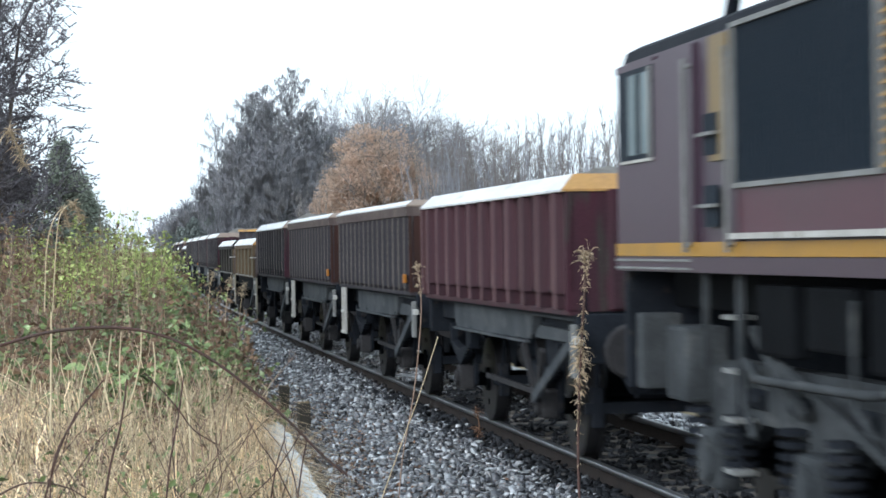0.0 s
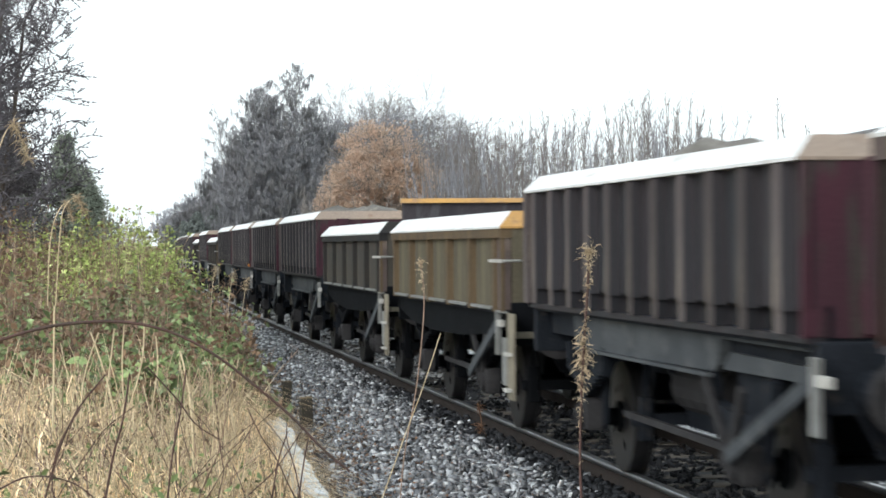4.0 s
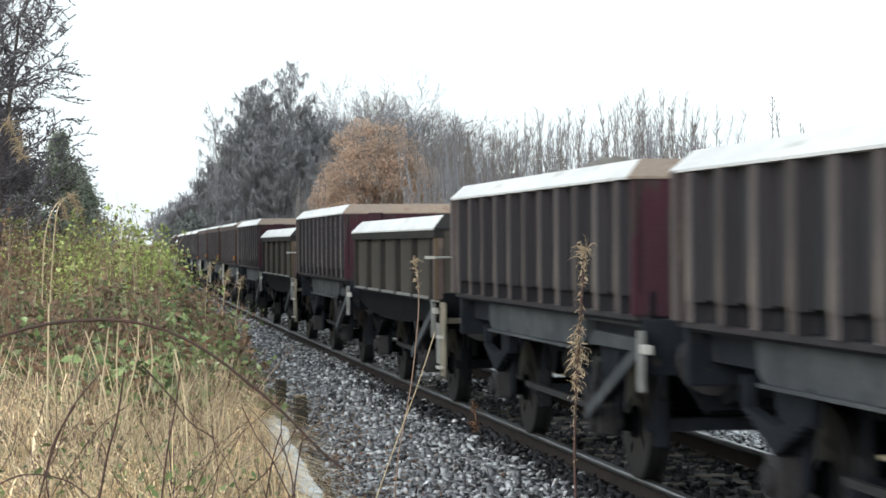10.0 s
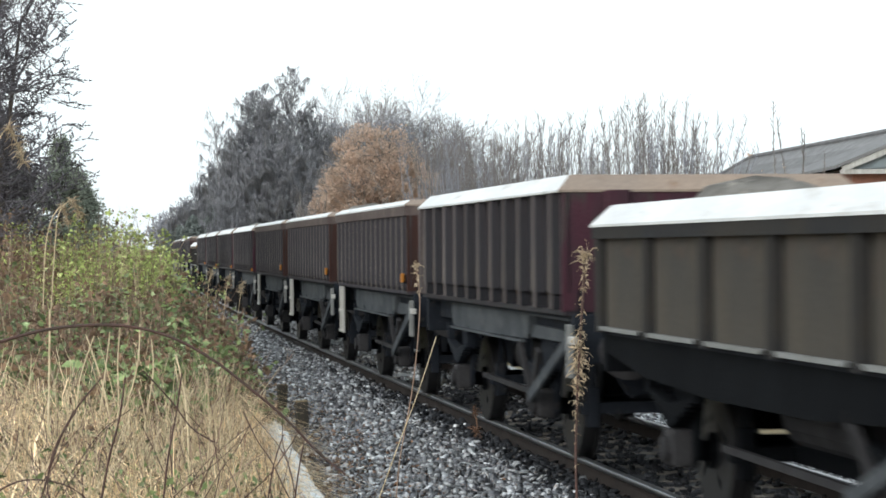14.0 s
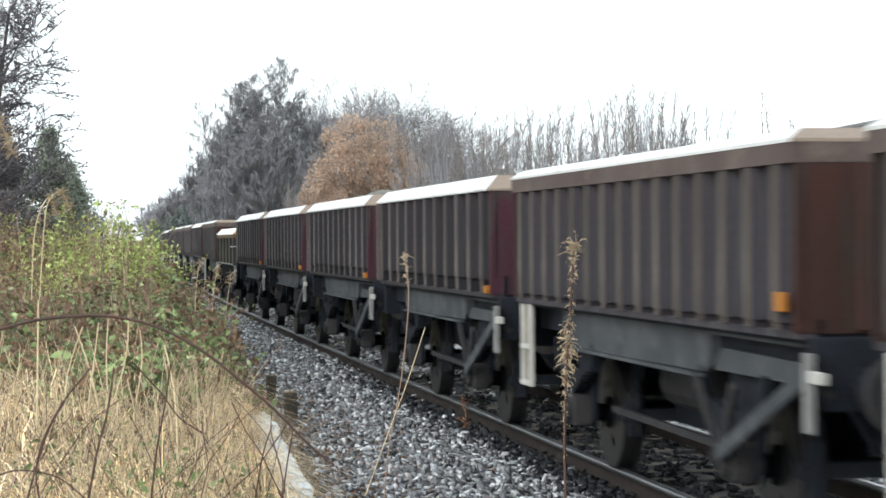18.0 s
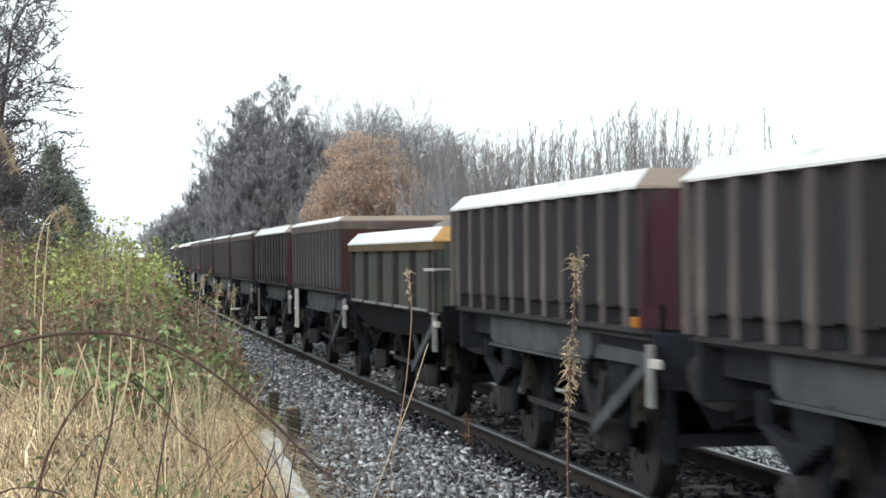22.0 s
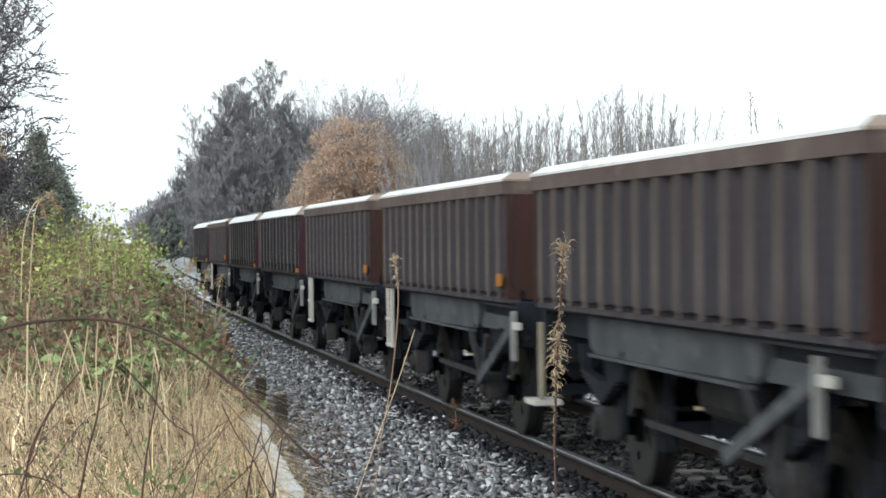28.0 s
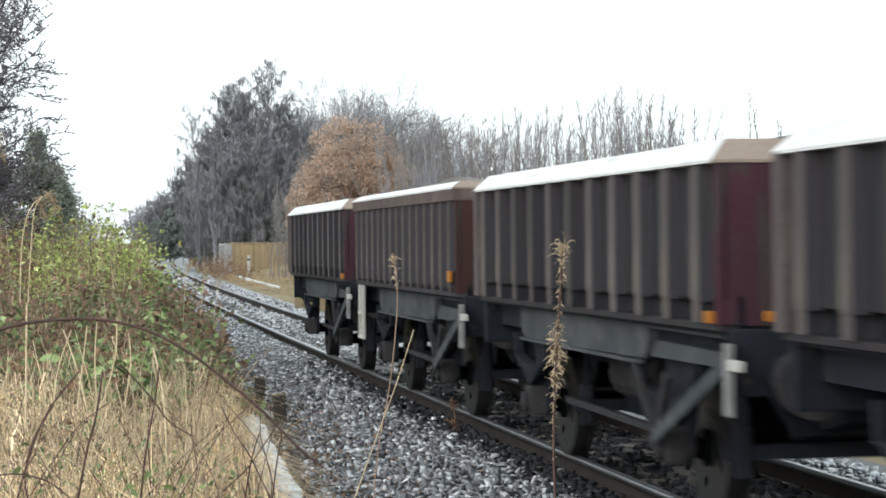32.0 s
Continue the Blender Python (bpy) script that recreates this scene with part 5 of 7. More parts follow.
def make_house():
    """Bungalow beside the line: a long hipped tiled roof along the track and a wing with a clad gable."""
    h = thing("bungalow", "brick bungalow with a grey tiled roof and white bargeboards", "house", at=pose(12, 80, 0.3))
    ev, rz = 2.8, 5.25
    far, near = Vector((0.1, 14, rz)), Vector((2.3, -10, rz))
    e_far, e_near = Vector((-4.0, 18, ev)), Vector((-1.9, -10, ev))
    b_far, b_near = Vector((4.6, 18.6, ev)), Vector((6.5, -10, ev))
    bm = bmesh.new()
    v = [bm.verts.new(q) for q in (e_far, e_near, b_near, b_far, far, near)]
    for f in ((0, 1, 5, 4), (1, 2, 5), (2, 3, 4, 5), (3, 0, 4), (0, 3, 2, 1)):
        bm.faces.new([v[i] for i in f])
    roof = part("roof", bm, M["roof_tile"], h, "weathered grey tiled hipped roof")
    bm = bmesh.new()
    w = [bm.verts.new(q) for z in (0, ev - 0.004) for q in ((-3.5, 17.3, z), (-1.5, -9.6, z), (6.1, -9.6, z), (4.2, 17.8, z))]
    for f in ((0, 1, 2, 3), (4, 5, 6, 7), (0, 1, 5, 4), (1, 2, 6, 5), (2, 3, 7, 6), (3, 0, 4, 7)):
        bm.faces.new([w[i] for i in f])
    part("wall", bm, M["brickwork"], h)
    # overlapping courses of tiles on the slope to the line and on the hip end
    def course(a0, a1, b0, b1, lift):
        bm = bmesh.new()
        lo = [a0 + lift * 0.5, a1 + lift * 0.5, b1 + lift, b0 + lift]
        q = [bm.verts.new(p) for p in lo] + [bm.verts.new(p + Vector((0, 0, 0.035))) for p in lo]
        for f in ((3, 2, 1, 0), (4, 5, 6, 7), (0, 1, 5, 4), (1, 2, 6, 5), (2, 3, 7, 6), (3, 0, 4, 7)):
            bm.faces.new([q[i] for i in f])
        part("tile_course", bm, M["roof_tile"], roof)
    up = Vector((0, 0, 0.05))
    for k in range(15):
        a, b = k / 15, (k + 1.12) / 15
        b = min(b, 0.998)
        course(e_far.lerp(far, a), e_near.lerp(near, a), e_far.lerp(far, b), e_near.lerp(near, b), up * 0.6)
    for a, b in ((far, near), (e_far, far)):
        bm = bmesh.new()
        rod(bm, a + up * 1.6, b + up * 1.6, 0.1, 8)
        part("ridge_tiles", bm, M["roof_tile"], roof)
    # the wing: a clad gable that looks along the line
    g0, g1, gx, y0, y1 = -0.85, 7.9, 3.5, -14.2, -4.0
    foot, top = 3.85, 5.6
    bm = bmesh.new()
    box(bm, g0 + 0.35, g1 - 0.35, y0 + 0.3, y1, 0, foot - 0.06)
    part("wing_wall", bm, M["brickwork"], h)
    bm = bmesh.new()
    prism(bm, [(g0 + 0.2, foot), (g1 - 0.2, foot), (gx, top - 0.1)], "y", y0 + 0.12, y1)
    gable = part("gable", bm, M["panel_grey"], h, "blue-grey boarded gable")
    for k in range(8):
        z = foot + 0.05 + k * 0.24
        s = (z + 0.24 - foot) / (top - 0.1 - foot)
        if s > 0.95:
            break
        bm = bmesh.new()
        prism(bm, [(y0 + 0.118, z), (y0 + 0.085, z), (y0 + 0.105, z + 0.23), (y0 + 0.118, z + 0.23)], "x", g0 + 0.2 + (gx - g0 - 0.2) * s, g1 - 0.2 - (g1 - gx - 0.2) * s)
        part("weatherboard", bm, M["panel_grey"], gable)
    bm = bmesh.new()
    box(bm, g0 - 0.05, g1 + 0.05, y0 - 0.05, y0 + 0.11, foot - 0.16, foot - 0.02)
    part("soffit_board", bm, M["white"], gable, "white soffit board")
    for sx in (g0, g1):
        bm = bmesh.new()
        bar(bm, (sx, y0 - 0.06, foot - 0.02), (gx, y0 - 0.06, top), 0.17, 0.05)
        part("bargeboard", bm, M["white"], h, "white painted bargeboard")
        bm = bmesh.new()
        o = -0.2 if sx < gx else 0.2
        prism(bm, [(sx + o, foot + 0.0), (gx, top + 0.1), (gx, top + 0.2), (sx + o, foot + 0.1)], "y", y0 - 0.12, y1 + 2.0)
        part("wing_roof", bm, M["roof_tile"], h)


# ---- plants ----
def grow(segs, tips, p, d, length, r, level, rng, spread, up, kids, shrink=0.68, bends=3, droop=0.0):
    """Branch from p along d; splits into kids branches for each level that is left."""
    step = length / bends
    for i in range(bends):
        d = (d + Vector((rng.gauss(0, 0.13), rng.gauss(0, 0.13), rng.gauss(0, 0.1) + up - droop * (level < 2)))).normalized()
        q = p + d * step
        r2 = r * (0.86 if level else 0.7)
        segs.append((tuple(p), tuple(q), r, r2))
        p, r = q, r2
        if level and i < bends - 1 and rng.random() < 0.75:
            side = Vector((rng.gauss(0, 1), rng.gauss(0, 1), rng.gauss(0.2, 0.5))).normalized()
            grow(segs, tips, p, (d + side * spread).normalized(), length * shrink * rng.uniform(0.6, 1.0), r * 0.6, level - 1, rng, spread, up, kids, shrink, bends, droop)
    if level:
        for _ in range(kids):
            side = Vector((rng.gauss(0, 1), rng.gauss(0, 1), rng.gauss(0.1, 0.5))).normalized()
            grow(segs, tips, p, (d + side * spread * 0.8).normalized(), length * shrink * rng.uniform(0.75, 1.1), r * 0.7, level - 1, rng, spread, up, kids, shrink, bends, droop)
    else:
        tips.append(tuple(p))


def bare_tree(base, height, seed, label, bark="bark", twig="twig", levels=4, spread=0.75, up=0.05, kids=2, droop=0.0, trunk_r=None, lean=(0, 0), share=0.3, thick=0.014, name="bare_tree", category="tree", group="bare winter trees", stems=1, bends=3, shrink=0.68, limbs=2, reach=1.0, cloud=None):
    rng = random.Random(seed)
    t = thing(name, label, category, at=pose(*base), group=group)
    trunk, segs, tips = [], [], []
    for k in range(stems):
        r = trunk_r or height * 0.014
        p, d = Vector((rng.uniform(-1, 1) * 0.08 * height * (stems > 1), rng.uniform(-1, 1) * 0.08 * height * (stems > 1), -0.3)), Vector((lean[0] + rng.gauss(0, 0.04) * stems ** 0.5, lean[1] + rng.gauss(0, 0.04) * stems ** 0.5, 1)).normalized()
        n = 9
        hh = height * (rng.uniform(0.75, 1.0) if k else 1.0)
        for i in range(n):
            d = (d + Vector((rng.gauss(0, 0.05), rng.gauss(0, 0.05), 0.05))).normalized()
            q = p + d * (hh * 0.8 / n)
            r2 = r * 0.86
            trunk.append((tuple(p), tuple(q), r, r2))
            p, r = q, r2
            if i >= n * share:
                for _ in range(limbs):
                    a = rng.uniform(0, 2 * math.pi)
                    side = Vector((math.cos(a), math.sin(a), 0.55 + up * 3))
                    ln = hh * (0.30 - 0.018 * i) * rng.uniform(0.7, 1.15) * reach
                    grow(segs, tips, p, side.normalized(), ln, r * 0.5, levels - 1, rng, spread, up, kids, shrink, bends, droop)
        grow(segs, tips, p, d, hh * 0.2, r, levels - 1, rng, spread, up, kids, shrink, bends, droop)
    segs = [(a, b, max(c, thick), max(e, thick * 0.7)) for a, b, c, e in segs]
    if cloud:
        twig_cloud(segs, (0, 0, height * 0.12), (cloud[0], height * 0.95), cloud[1], cloud[2], rng, -0.25, cloud[3], height * 0.045, 3.0, 0.35)
    part("trunk", tubes("trunk", trunk, M[bark], 8), None, t)
    tagged(part("crown", twigs("crown", segs, M[twig]), None, t), kind="stuff")
    return t, tips, segs


def twig_cloud(segs, centre, size, clumps, per, rng, hang, thick, long, shape=2.2, low=0.08):
    """Fine twigs in clumps that fill a crown. hang: how far they droop (below 0: they rise)."""
    rx, h = size
    for _ in range(clumps):
        f = low + (0.97 - low) * rng.random() ** 0.8
        a, out = rng.uniform(0, 2 * math.pi), math.sqrt(rng.random())
        r = rx * (1 - f ** shape) ** 0.5 * out * rng.uniform(0.85, 1.1)
        c = Vector(centre) + Vector((math.cos(a) * r, math.sin(a) * r, f * h))
        away = Vector((math.cos(a) * (0.3 + out), math.sin(a) * (0.3 + out), 0))
        wide = rx * rng.uniform(0.1, 0.24)
        for _ in range(per):
            p = c + Vector((rng.gauss(0, wide), rng.gauss(0, wide), rng.gauss(0, wide)))
            d = (away * 0.5 + Vector((rng.gauss(0, 0.5), rng.gauss(0, 0.5), 0.35 * rng.gauss(0, 1) - hang))).normalized()
            ln = long * rng.uniform(0.5, 1.3)
            segs.append((tuple(p), tuple(p + d * ln), thick, thick * 0.4))


def birch(base, h, rx, seed, coarse=1.0, open_crown=False):
    """A birch: pale stem, limbs that rise and arch over, side branches, and strands of twigs that hang from them."""
    rng = random.Random(seed)
    t = thing("birch_tree", "silver birch with a dense grey crown of hanging twigs", "tree", at=pose(*base), group="birches beyond the line")
    trunk, limbs, strands = [], [], []
    p, d, r = Vector((0, 0, -0.3)), Vector((rng.gauss(0, 0.03), 0, 1)).normalized(), 0.0105 * h
    line = [p]
    for i in range(14):
        d = (d + Vector((rng.gauss(0, 0.035), rng.gauss(0, 0.035), 0.05))).normalized()
        q = p + d * h * 0.068
        trunk.append((tuple(p), tuple(q), r, r * 0.87))
        p, r = q, r * 0.87
        line.append(p)
    n = 26 if open_crown else 46
    for k in range(n):
        f = 0.12 + 0.86 * (k + rng.random()) / n
        a = k * 2.4 + rng.gauss(0, 0.4)
        at = line[min(14, int(f * 14))].lerp(line[min(14, int(f * 14) + 1)], (f * 14) % 1)
        wide = rx * (1 - f ** 4.0) ** 0.55 * rng.uniform(0.6, 1.12) + 0.25
        out = Vector((math.cos(a), math.sin(a), 0))
        m = 6
        prev, rr = at, 0.035 * (1.1 - f) + 0.014
        for j in range(m):
            u = (j + 1) / m
            rise = h * 0.10 * (u ** 0.8) * (1.25 - 0.5 * u) + h * 0.05 * f * u
            q = at + out * wide * u + Vector((rng.gauss(0, 0.09), rng.gauss(0, 0.09), rise + rng.gauss(0, 0.07)))
            limbs.append((tuple(prev), tuple(q), rr * coarse, rr * 0.8 * coarse))
            prev, rr = q, rr * 0.8
            for _ in range(2 if open_crown else 3):
                b = a + rng.gauss(0, 1.0)
                e = q + Vector((math.cos(b), math.sin(b), rng.uniform(0.1, 1.3))) * rng.uniform(0.25, 0.75) * (1.2 - 0.4 * f) * coarse
                limbs.append((tuple(q), tuple(e), 0.016 * coarse, 0.010 * coarse))
                for _ in range(3 if open_crown else 5):
                    o = q.lerp(e, rng.uniform(0.3, 1.0))
                    lean = Vector((rng.gauss(0, 0.22), rng.gauss(0, 0.22), 0))
                    long = rng.uniform(0.35, 1.25) * coarse * (1.3 - 0.6 * f)
                    o2 = o + lean * 0.5 + Vector((0, 0, -0.32 * long + rng.uniform(0, 0.22)))
                    o3 = o2 + lean * 0.25 + Vector((0, 0, -0.68 * long))
                    strands.append((tuple(o), tuple(o3), 0.0118 * coarse, 0.0083 * coarse))
    for _ in range(10):
        e = line[-1] + Vector((rng.gauss(0, 0.35), rng.gauss(0, 0.35), rng.uniform(0.2, 0.9)))
        limbs.append((tuple(line[-1 - rng.randrange(3)]), tuple(e), 0.016 * coarse, 0.008 * coarse))
    part("trunk", tubes("trunk", trunk, M["birch_bark"], 8), None, t)
    tagged(part("limb_growth", tubes("limb_growth", limbs, M["twig_birch"], 3), None, t), kind="stuff")
    tagged(part("crown", twigs("crown", strands, M["twig_birch"]), None, t), kind="stuff")


def broad_tree(base, h, seed, twig, wide=0.5, ivy=0):
    """A broad bare tree: short trunk, limbs that fan out, forking into straight rising twigs."""
    rng = random.Random(seed)
    t = thing("bare_tree", "broad bare tree with a fan of fine rising twigs", "tree", at=pose(*base), group="bare winter trees")
    trunk, segs, tips = [], [], []
    p, r = Vector((0, 0, -0.3)), 0.016 * h
    for i in range(4):
        q = p + Vector((rng.gauss(0, 0.05), rng.gauss(0, 0.05), 1)).normalized() * h * 0.085
        trunk.append((tuple(p), tuple(q), r, r * 0.9))
        p, r = q, r * 0.9
        for k in range(5 if i else 0):
            a = k * 1.26 + i * 0.9 + rng.gauss(0, 0.3)
            lean = rng.uniform(0.35, 1.0) * wide * 1.6
            grow(segs, tips, p, Vector((math.cos(a) * lean, math.sin(a) * lean, 1)).normalized(), h * 0.30 * rng.uniform(0.8, 1.1), r * 0.5, 5, rng, 0.7, 0.0, 2, 0.68, 3)
    segs = [(a, b, max(c, 0.015), max(e, 0.0105)) for a, b, c, e in segs]
    part("trunk", tubes("trunk", trunk, M["bark"], 8), None, t)
    tagged(part("crown", twigs("crown", segs, M[twig]), None, t), kind="stuff")
    if ivy:
        nr = np.random.default_rng(seed)
        ends = np.array([s[0] for s in segs])
        ends = ends[(ends[:, 2] < h * 0.85) & (np.hypot(ends[:, 0], ends[:, 1]) < h * 0.17)]
        pts = ends[nr.integers(0, len(ends), ivy)] + nr.normal(size=(ivy, 3)) * 0.16
        tagged(part("ivy", leaves("ivy", pts, 0.11, M["needle"], nr), None, t, "dark ivy on the limbs"), kind="stuff")


def coppice(base, h, count, seed, twig, fan=0.16, stout=1.0, shoot=0.75):
    """A stool of slim upright stems with short stubby rising shoots."""
    rng = random.Random(seed)
    t = thing("coppice_stool", "clump of slim upright bare stems with stubby shoots", "saplings", at=pose(*base), group="coppice stools beyond the line")
    main, segs = [], []
    for _ in range(count):
        a = rng.uniform(0, 2 * math.pi)
        p = Vector((math.cos(a) * 0.3, math.sin(a) * 0.3, 0)) * (count > 1) + Vector((0, 0, -0.2))
        lean = abs(rng.gauss(0, fan))
        d = Vector((math.cos(a) * lean, math.sin(a) * lean, 1)).normalized()
        hh, r, n = h * rng.uniform(0.72, 1.0), 0.026 * stout * rng.uniform(0.7, 1.25), 10
        for i in range(n):
            d = (d + Vector((rng.gauss(0, 0.035), rng.gauss(0, 0.035), 0.03))).normalized()
            q = p + d * hh / n
            main.append((tuple(p), tuple(q), r, r * 0.9))
            for _ in range(6 if i > 1 else 1):
                b, k = rng.uniform(0, 2 * math.pi), rng.uniform(0.35, 0.9)
                o = p.lerp(q, rng.random())
                dd = Vector((math.cos(b) * k, math.sin(b) * k, 1.0)).normalized()
                ln = hh * rng.uniform(0.02, 0.06) * shoot
                m = o + dd * ln
                e = m + (dd + Vector((0, 0, 0.8))).normalized() * ln * 0.7
                segs += [(tuple(o), tuple(m), 0.010 * stout, 0.008 * stout), (tuple(m), tuple(e), 0.008 * stout, 0.005 * stout)]
            p, r = q, r * 0.9
    tagged(part("stem_growth", tubes("stem_growth", main, M[twig], 5), None, t), kind="stuff")
    tagged(part("crown", twigs("crown", segs, M[twig]), None, t), kind="stuff")


def whip_thicket(base, width, depth, height, count, seed, label, twig="twig_warm"):
    """A stand of young upright stems with short side shoots."""
    rng = random.Random(seed)
    t = thing("sapling_thicket", label, "saplings", at=pose(*base), group="sapling stands")
    main, segs = [], []
    for _ in range(count):
        p = Vector((rng.uniform(-width / 2, width / 2), rng.uniform(-depth / 2, depth / 2), -0.2))
        hh = height * rng.uniform(0.55, 1.0)
        d = Vector((rng.gauss(0, 0.06), rng.gauss(0, 0.06), 1)).normalized()
        r, n = 0.024 * rng.uniform(0.6, 1.3), 8
        for i in range(n):
            d = (d + Vector((rng.gauss(0, 0.06), rng.gauss(0, 0.06), 0.06))).normalized()
            q = p + d * hh / n
            main.append((tuple(p), tuple(q), r, r * 0.85))
            p, r = q, r * 0.85
            for _ in range(5 if i > 0 else 0):
                a, lean = rng.uniform(0, 2 * math.pi), rng.uniform(0.15, 0.6)
                dd = Vector((math.cos(a) * lean, math.sin(a) * lean, 1.0)).normalized()
                ln = hh * rng.uniform(0.04, 0.15)
                o = p - d * (hh / n) * rng.random()
                m = o + dd * ln * 0.5
                e = m + (dd + Vector((rng.gauss(0, 0.25), rng.gauss(0, 0.25), 0.2))).normalized() * ln * 0.5
                segs += [(tuple(o), tuple(m), 0.010, 0.008), (tuple(m), tuple(e), 0.008, 0.005)]
    tagged(part("stem_growth", tubes("stem_growth", main, M[twig], 5), None, t), kind="stuff")
    tagged(part("crown", twigs("crown", segs, M[twig]), None, t), kind="stuff")


def shrub(base, rx, ry, height, seed, label, name, leaf, n_leaf, leaf_size, stems=90, stem_mat="cane", leaf2=None, n2=0, category="shrub"):
    """Arching canes from the ground with leaves along their upper parts."""
    rng, nr = random.Random(seed), np.random.default_rng(seed)
    t = thing(name, label, category, at=pose(*base), group="lineside shrubs")
    segs, spots = [], []
    for _ in range(stems):
        a, rad = rng.uniform(0, 2 * math.pi), math.sqrt(rng.random())
        p = Vector((math.cos(a) * rad * rx, math.sin(a) * rad * ry, -0.15))
        d = Vector((rng.gauss(0, 0.18), rng.gauss(0, 0.18), 1)).normalized()
        hh = height * rng.uniform(0.55, 1.05) * (1 - 0.35 * rad)
        r, n = rng.uniform(0.005, 0.011), 6
        for i in range(n):
            d = (d + Vector((rng.gauss(0, 0.12), rng.gauss(0, 0.12), -0.03))).normalized()
            q = p + d * hh / n
            segs.append((tuple(p), tuple(q), r, r * 0.85))
            for _ in range(2):
                dd = Vector((rng.gauss(0, 1), rng.gauss(0, 1), 0.7)).normalized()
                e = q + dd * rng.uniform(0.06, 0.28)
                if i > 0:
                    segs.append((tuple(q), tuple(e), r * 0.5, r * 0.3))
                    spots.append((q.lerp(e, rng.random()), i / n))
            p, r = q, r * 0.87
    tagged(part("cane_growth", twigs("cane_growth", segs, M[stem_mat]), None, t), kind="stuff")
    w = np.array([0.15 + s for _, s in spots])
    pts = np.array([tuple(p) for p, _ in spots])
    for nm, mat, n in (("foliage", leaf, n_leaf), ("withered_foliage", leaf2, n2)):
        if mat and n:
            i = nr.choice(len(pts), n, p=w / w.sum())
            tagged(part(nm, leaves(nm, pts[i] + nr.normal(size=(n, 3)) * 0.035, leaf_size, M[mat], nr), None, t), kind="stuff")


def make_grass():
    """Long bleached grass: matted tufts that lie over, and upright dead stems among them."""
    rng = np.random.default_rng(11)
    tufts = 8600
    s = 9 + 30 * rng.random(tufts) ** 0.9
    q = rng.uniform(-9.8, -2.82, tufts)
    # more tufts lean over the near side of the trough
    s[:1500], q[:1500] = rng.uniform(10, 30, 1500), rng.uniform(-3.42, -3.08, 1500)
    x, y = line_np(s, q + trough_q(s) + 3.04)
    b = np.degrees(np.arctan2(-x, y))
    keep = (b > 1.5) & (b < 14.2) & (y < np.interp(b, [7.0, 9.0], [42, 24]) + rng.normal(0, 1.5, tufts)) & (rng.random(tufts) < np.where(s > 26, 1.0, np.interp(-q, [2.82, 2.95, 3.08, 3.25], [0.04, 0.22, 0.8, 1])))
    s, q, x, y = s[keep], q[keep], x[keep], y[keep]
    n_t, per = len(s), 16
    big = (rng.random(n_t) ** 1.5) * 0.9 + 0.45
    n = n_t * per
    i = np.repeat(np.arange(n_t), per)
    lay = rng.uniform(0, 2 * np.pi, n_t)[i] + rng.normal(0, 0.8, n)
    tall = np.interp(-q[i], [3.0, 3.6, 6], [0.13, 0.34, 0.5]) * rng.uniform(0.4, 1.25, n) * big[i]
    upright = rng.random(n) < 0.03
    tall = np.where(upright, tall * 1.7 + 0.1, tall)
    reach = np.where(upright, tall * 0.35, tall * rng.uniform(0.6, 3.6, n))
    px, py = x[i] + rng.normal(0, 0.06, n), y[i] + rng.normal(0, 0.06, n)
    pz = ground_z(q[i]) - 0.03
    w = rng.uniform(0.002, 0.0095, n)
    dx, dy = np.cos(lay), np.sin(lay)
    rows = []
    for f, up in ((0, 0), (0.25, 0.7), (0.6, 0.9), (1.0, 0.35)):
        fx = reach * f ** 1.4
        ww = w * (1 - 0.75 * f)
        cx, cy, cz = px + dx * fx, py + dy * fx, pz + np.where(upright, tall * f, tall * up * (1 - 0.4 * f * rng.random(n)))
        rows.append(np.stack([cx - dy * ww, cy + dx * ww, cz], -1))
        rows.append(np.stack([cx + dy * ww, cy - dx * ww, cz + 0.001], -1))
    v = np.stack(rows, 1)
    dark = rng.random(n) < 0.12
    # a few blades are coloured dark to paint shaded gaps in the mat
    deep = ~dark & (rng.random(n) < 0.07)
    for pick, mat, label in ((deep, "bramble", "dark brown blades standing for shaded gaps in the dead grass"), (~dark & ~deep, "straw", "long bleached dead grass lying over the bank"), (dark, "cane", "dark red-brown dead stems among the grass")):
        vv = v[pick].reshape(-1, 3)
        base = np.arange(len(vv) // 8)[:, None] * 8
        f = np.concatenate([base + [[k, k + 1, k + 3, k + 2]] for k in (0, 2, 4)])
        tagged(new("dead_grass", quick_mesh("dead_grass", vv, f, M[mat])), label, "grass", kind="stuff")


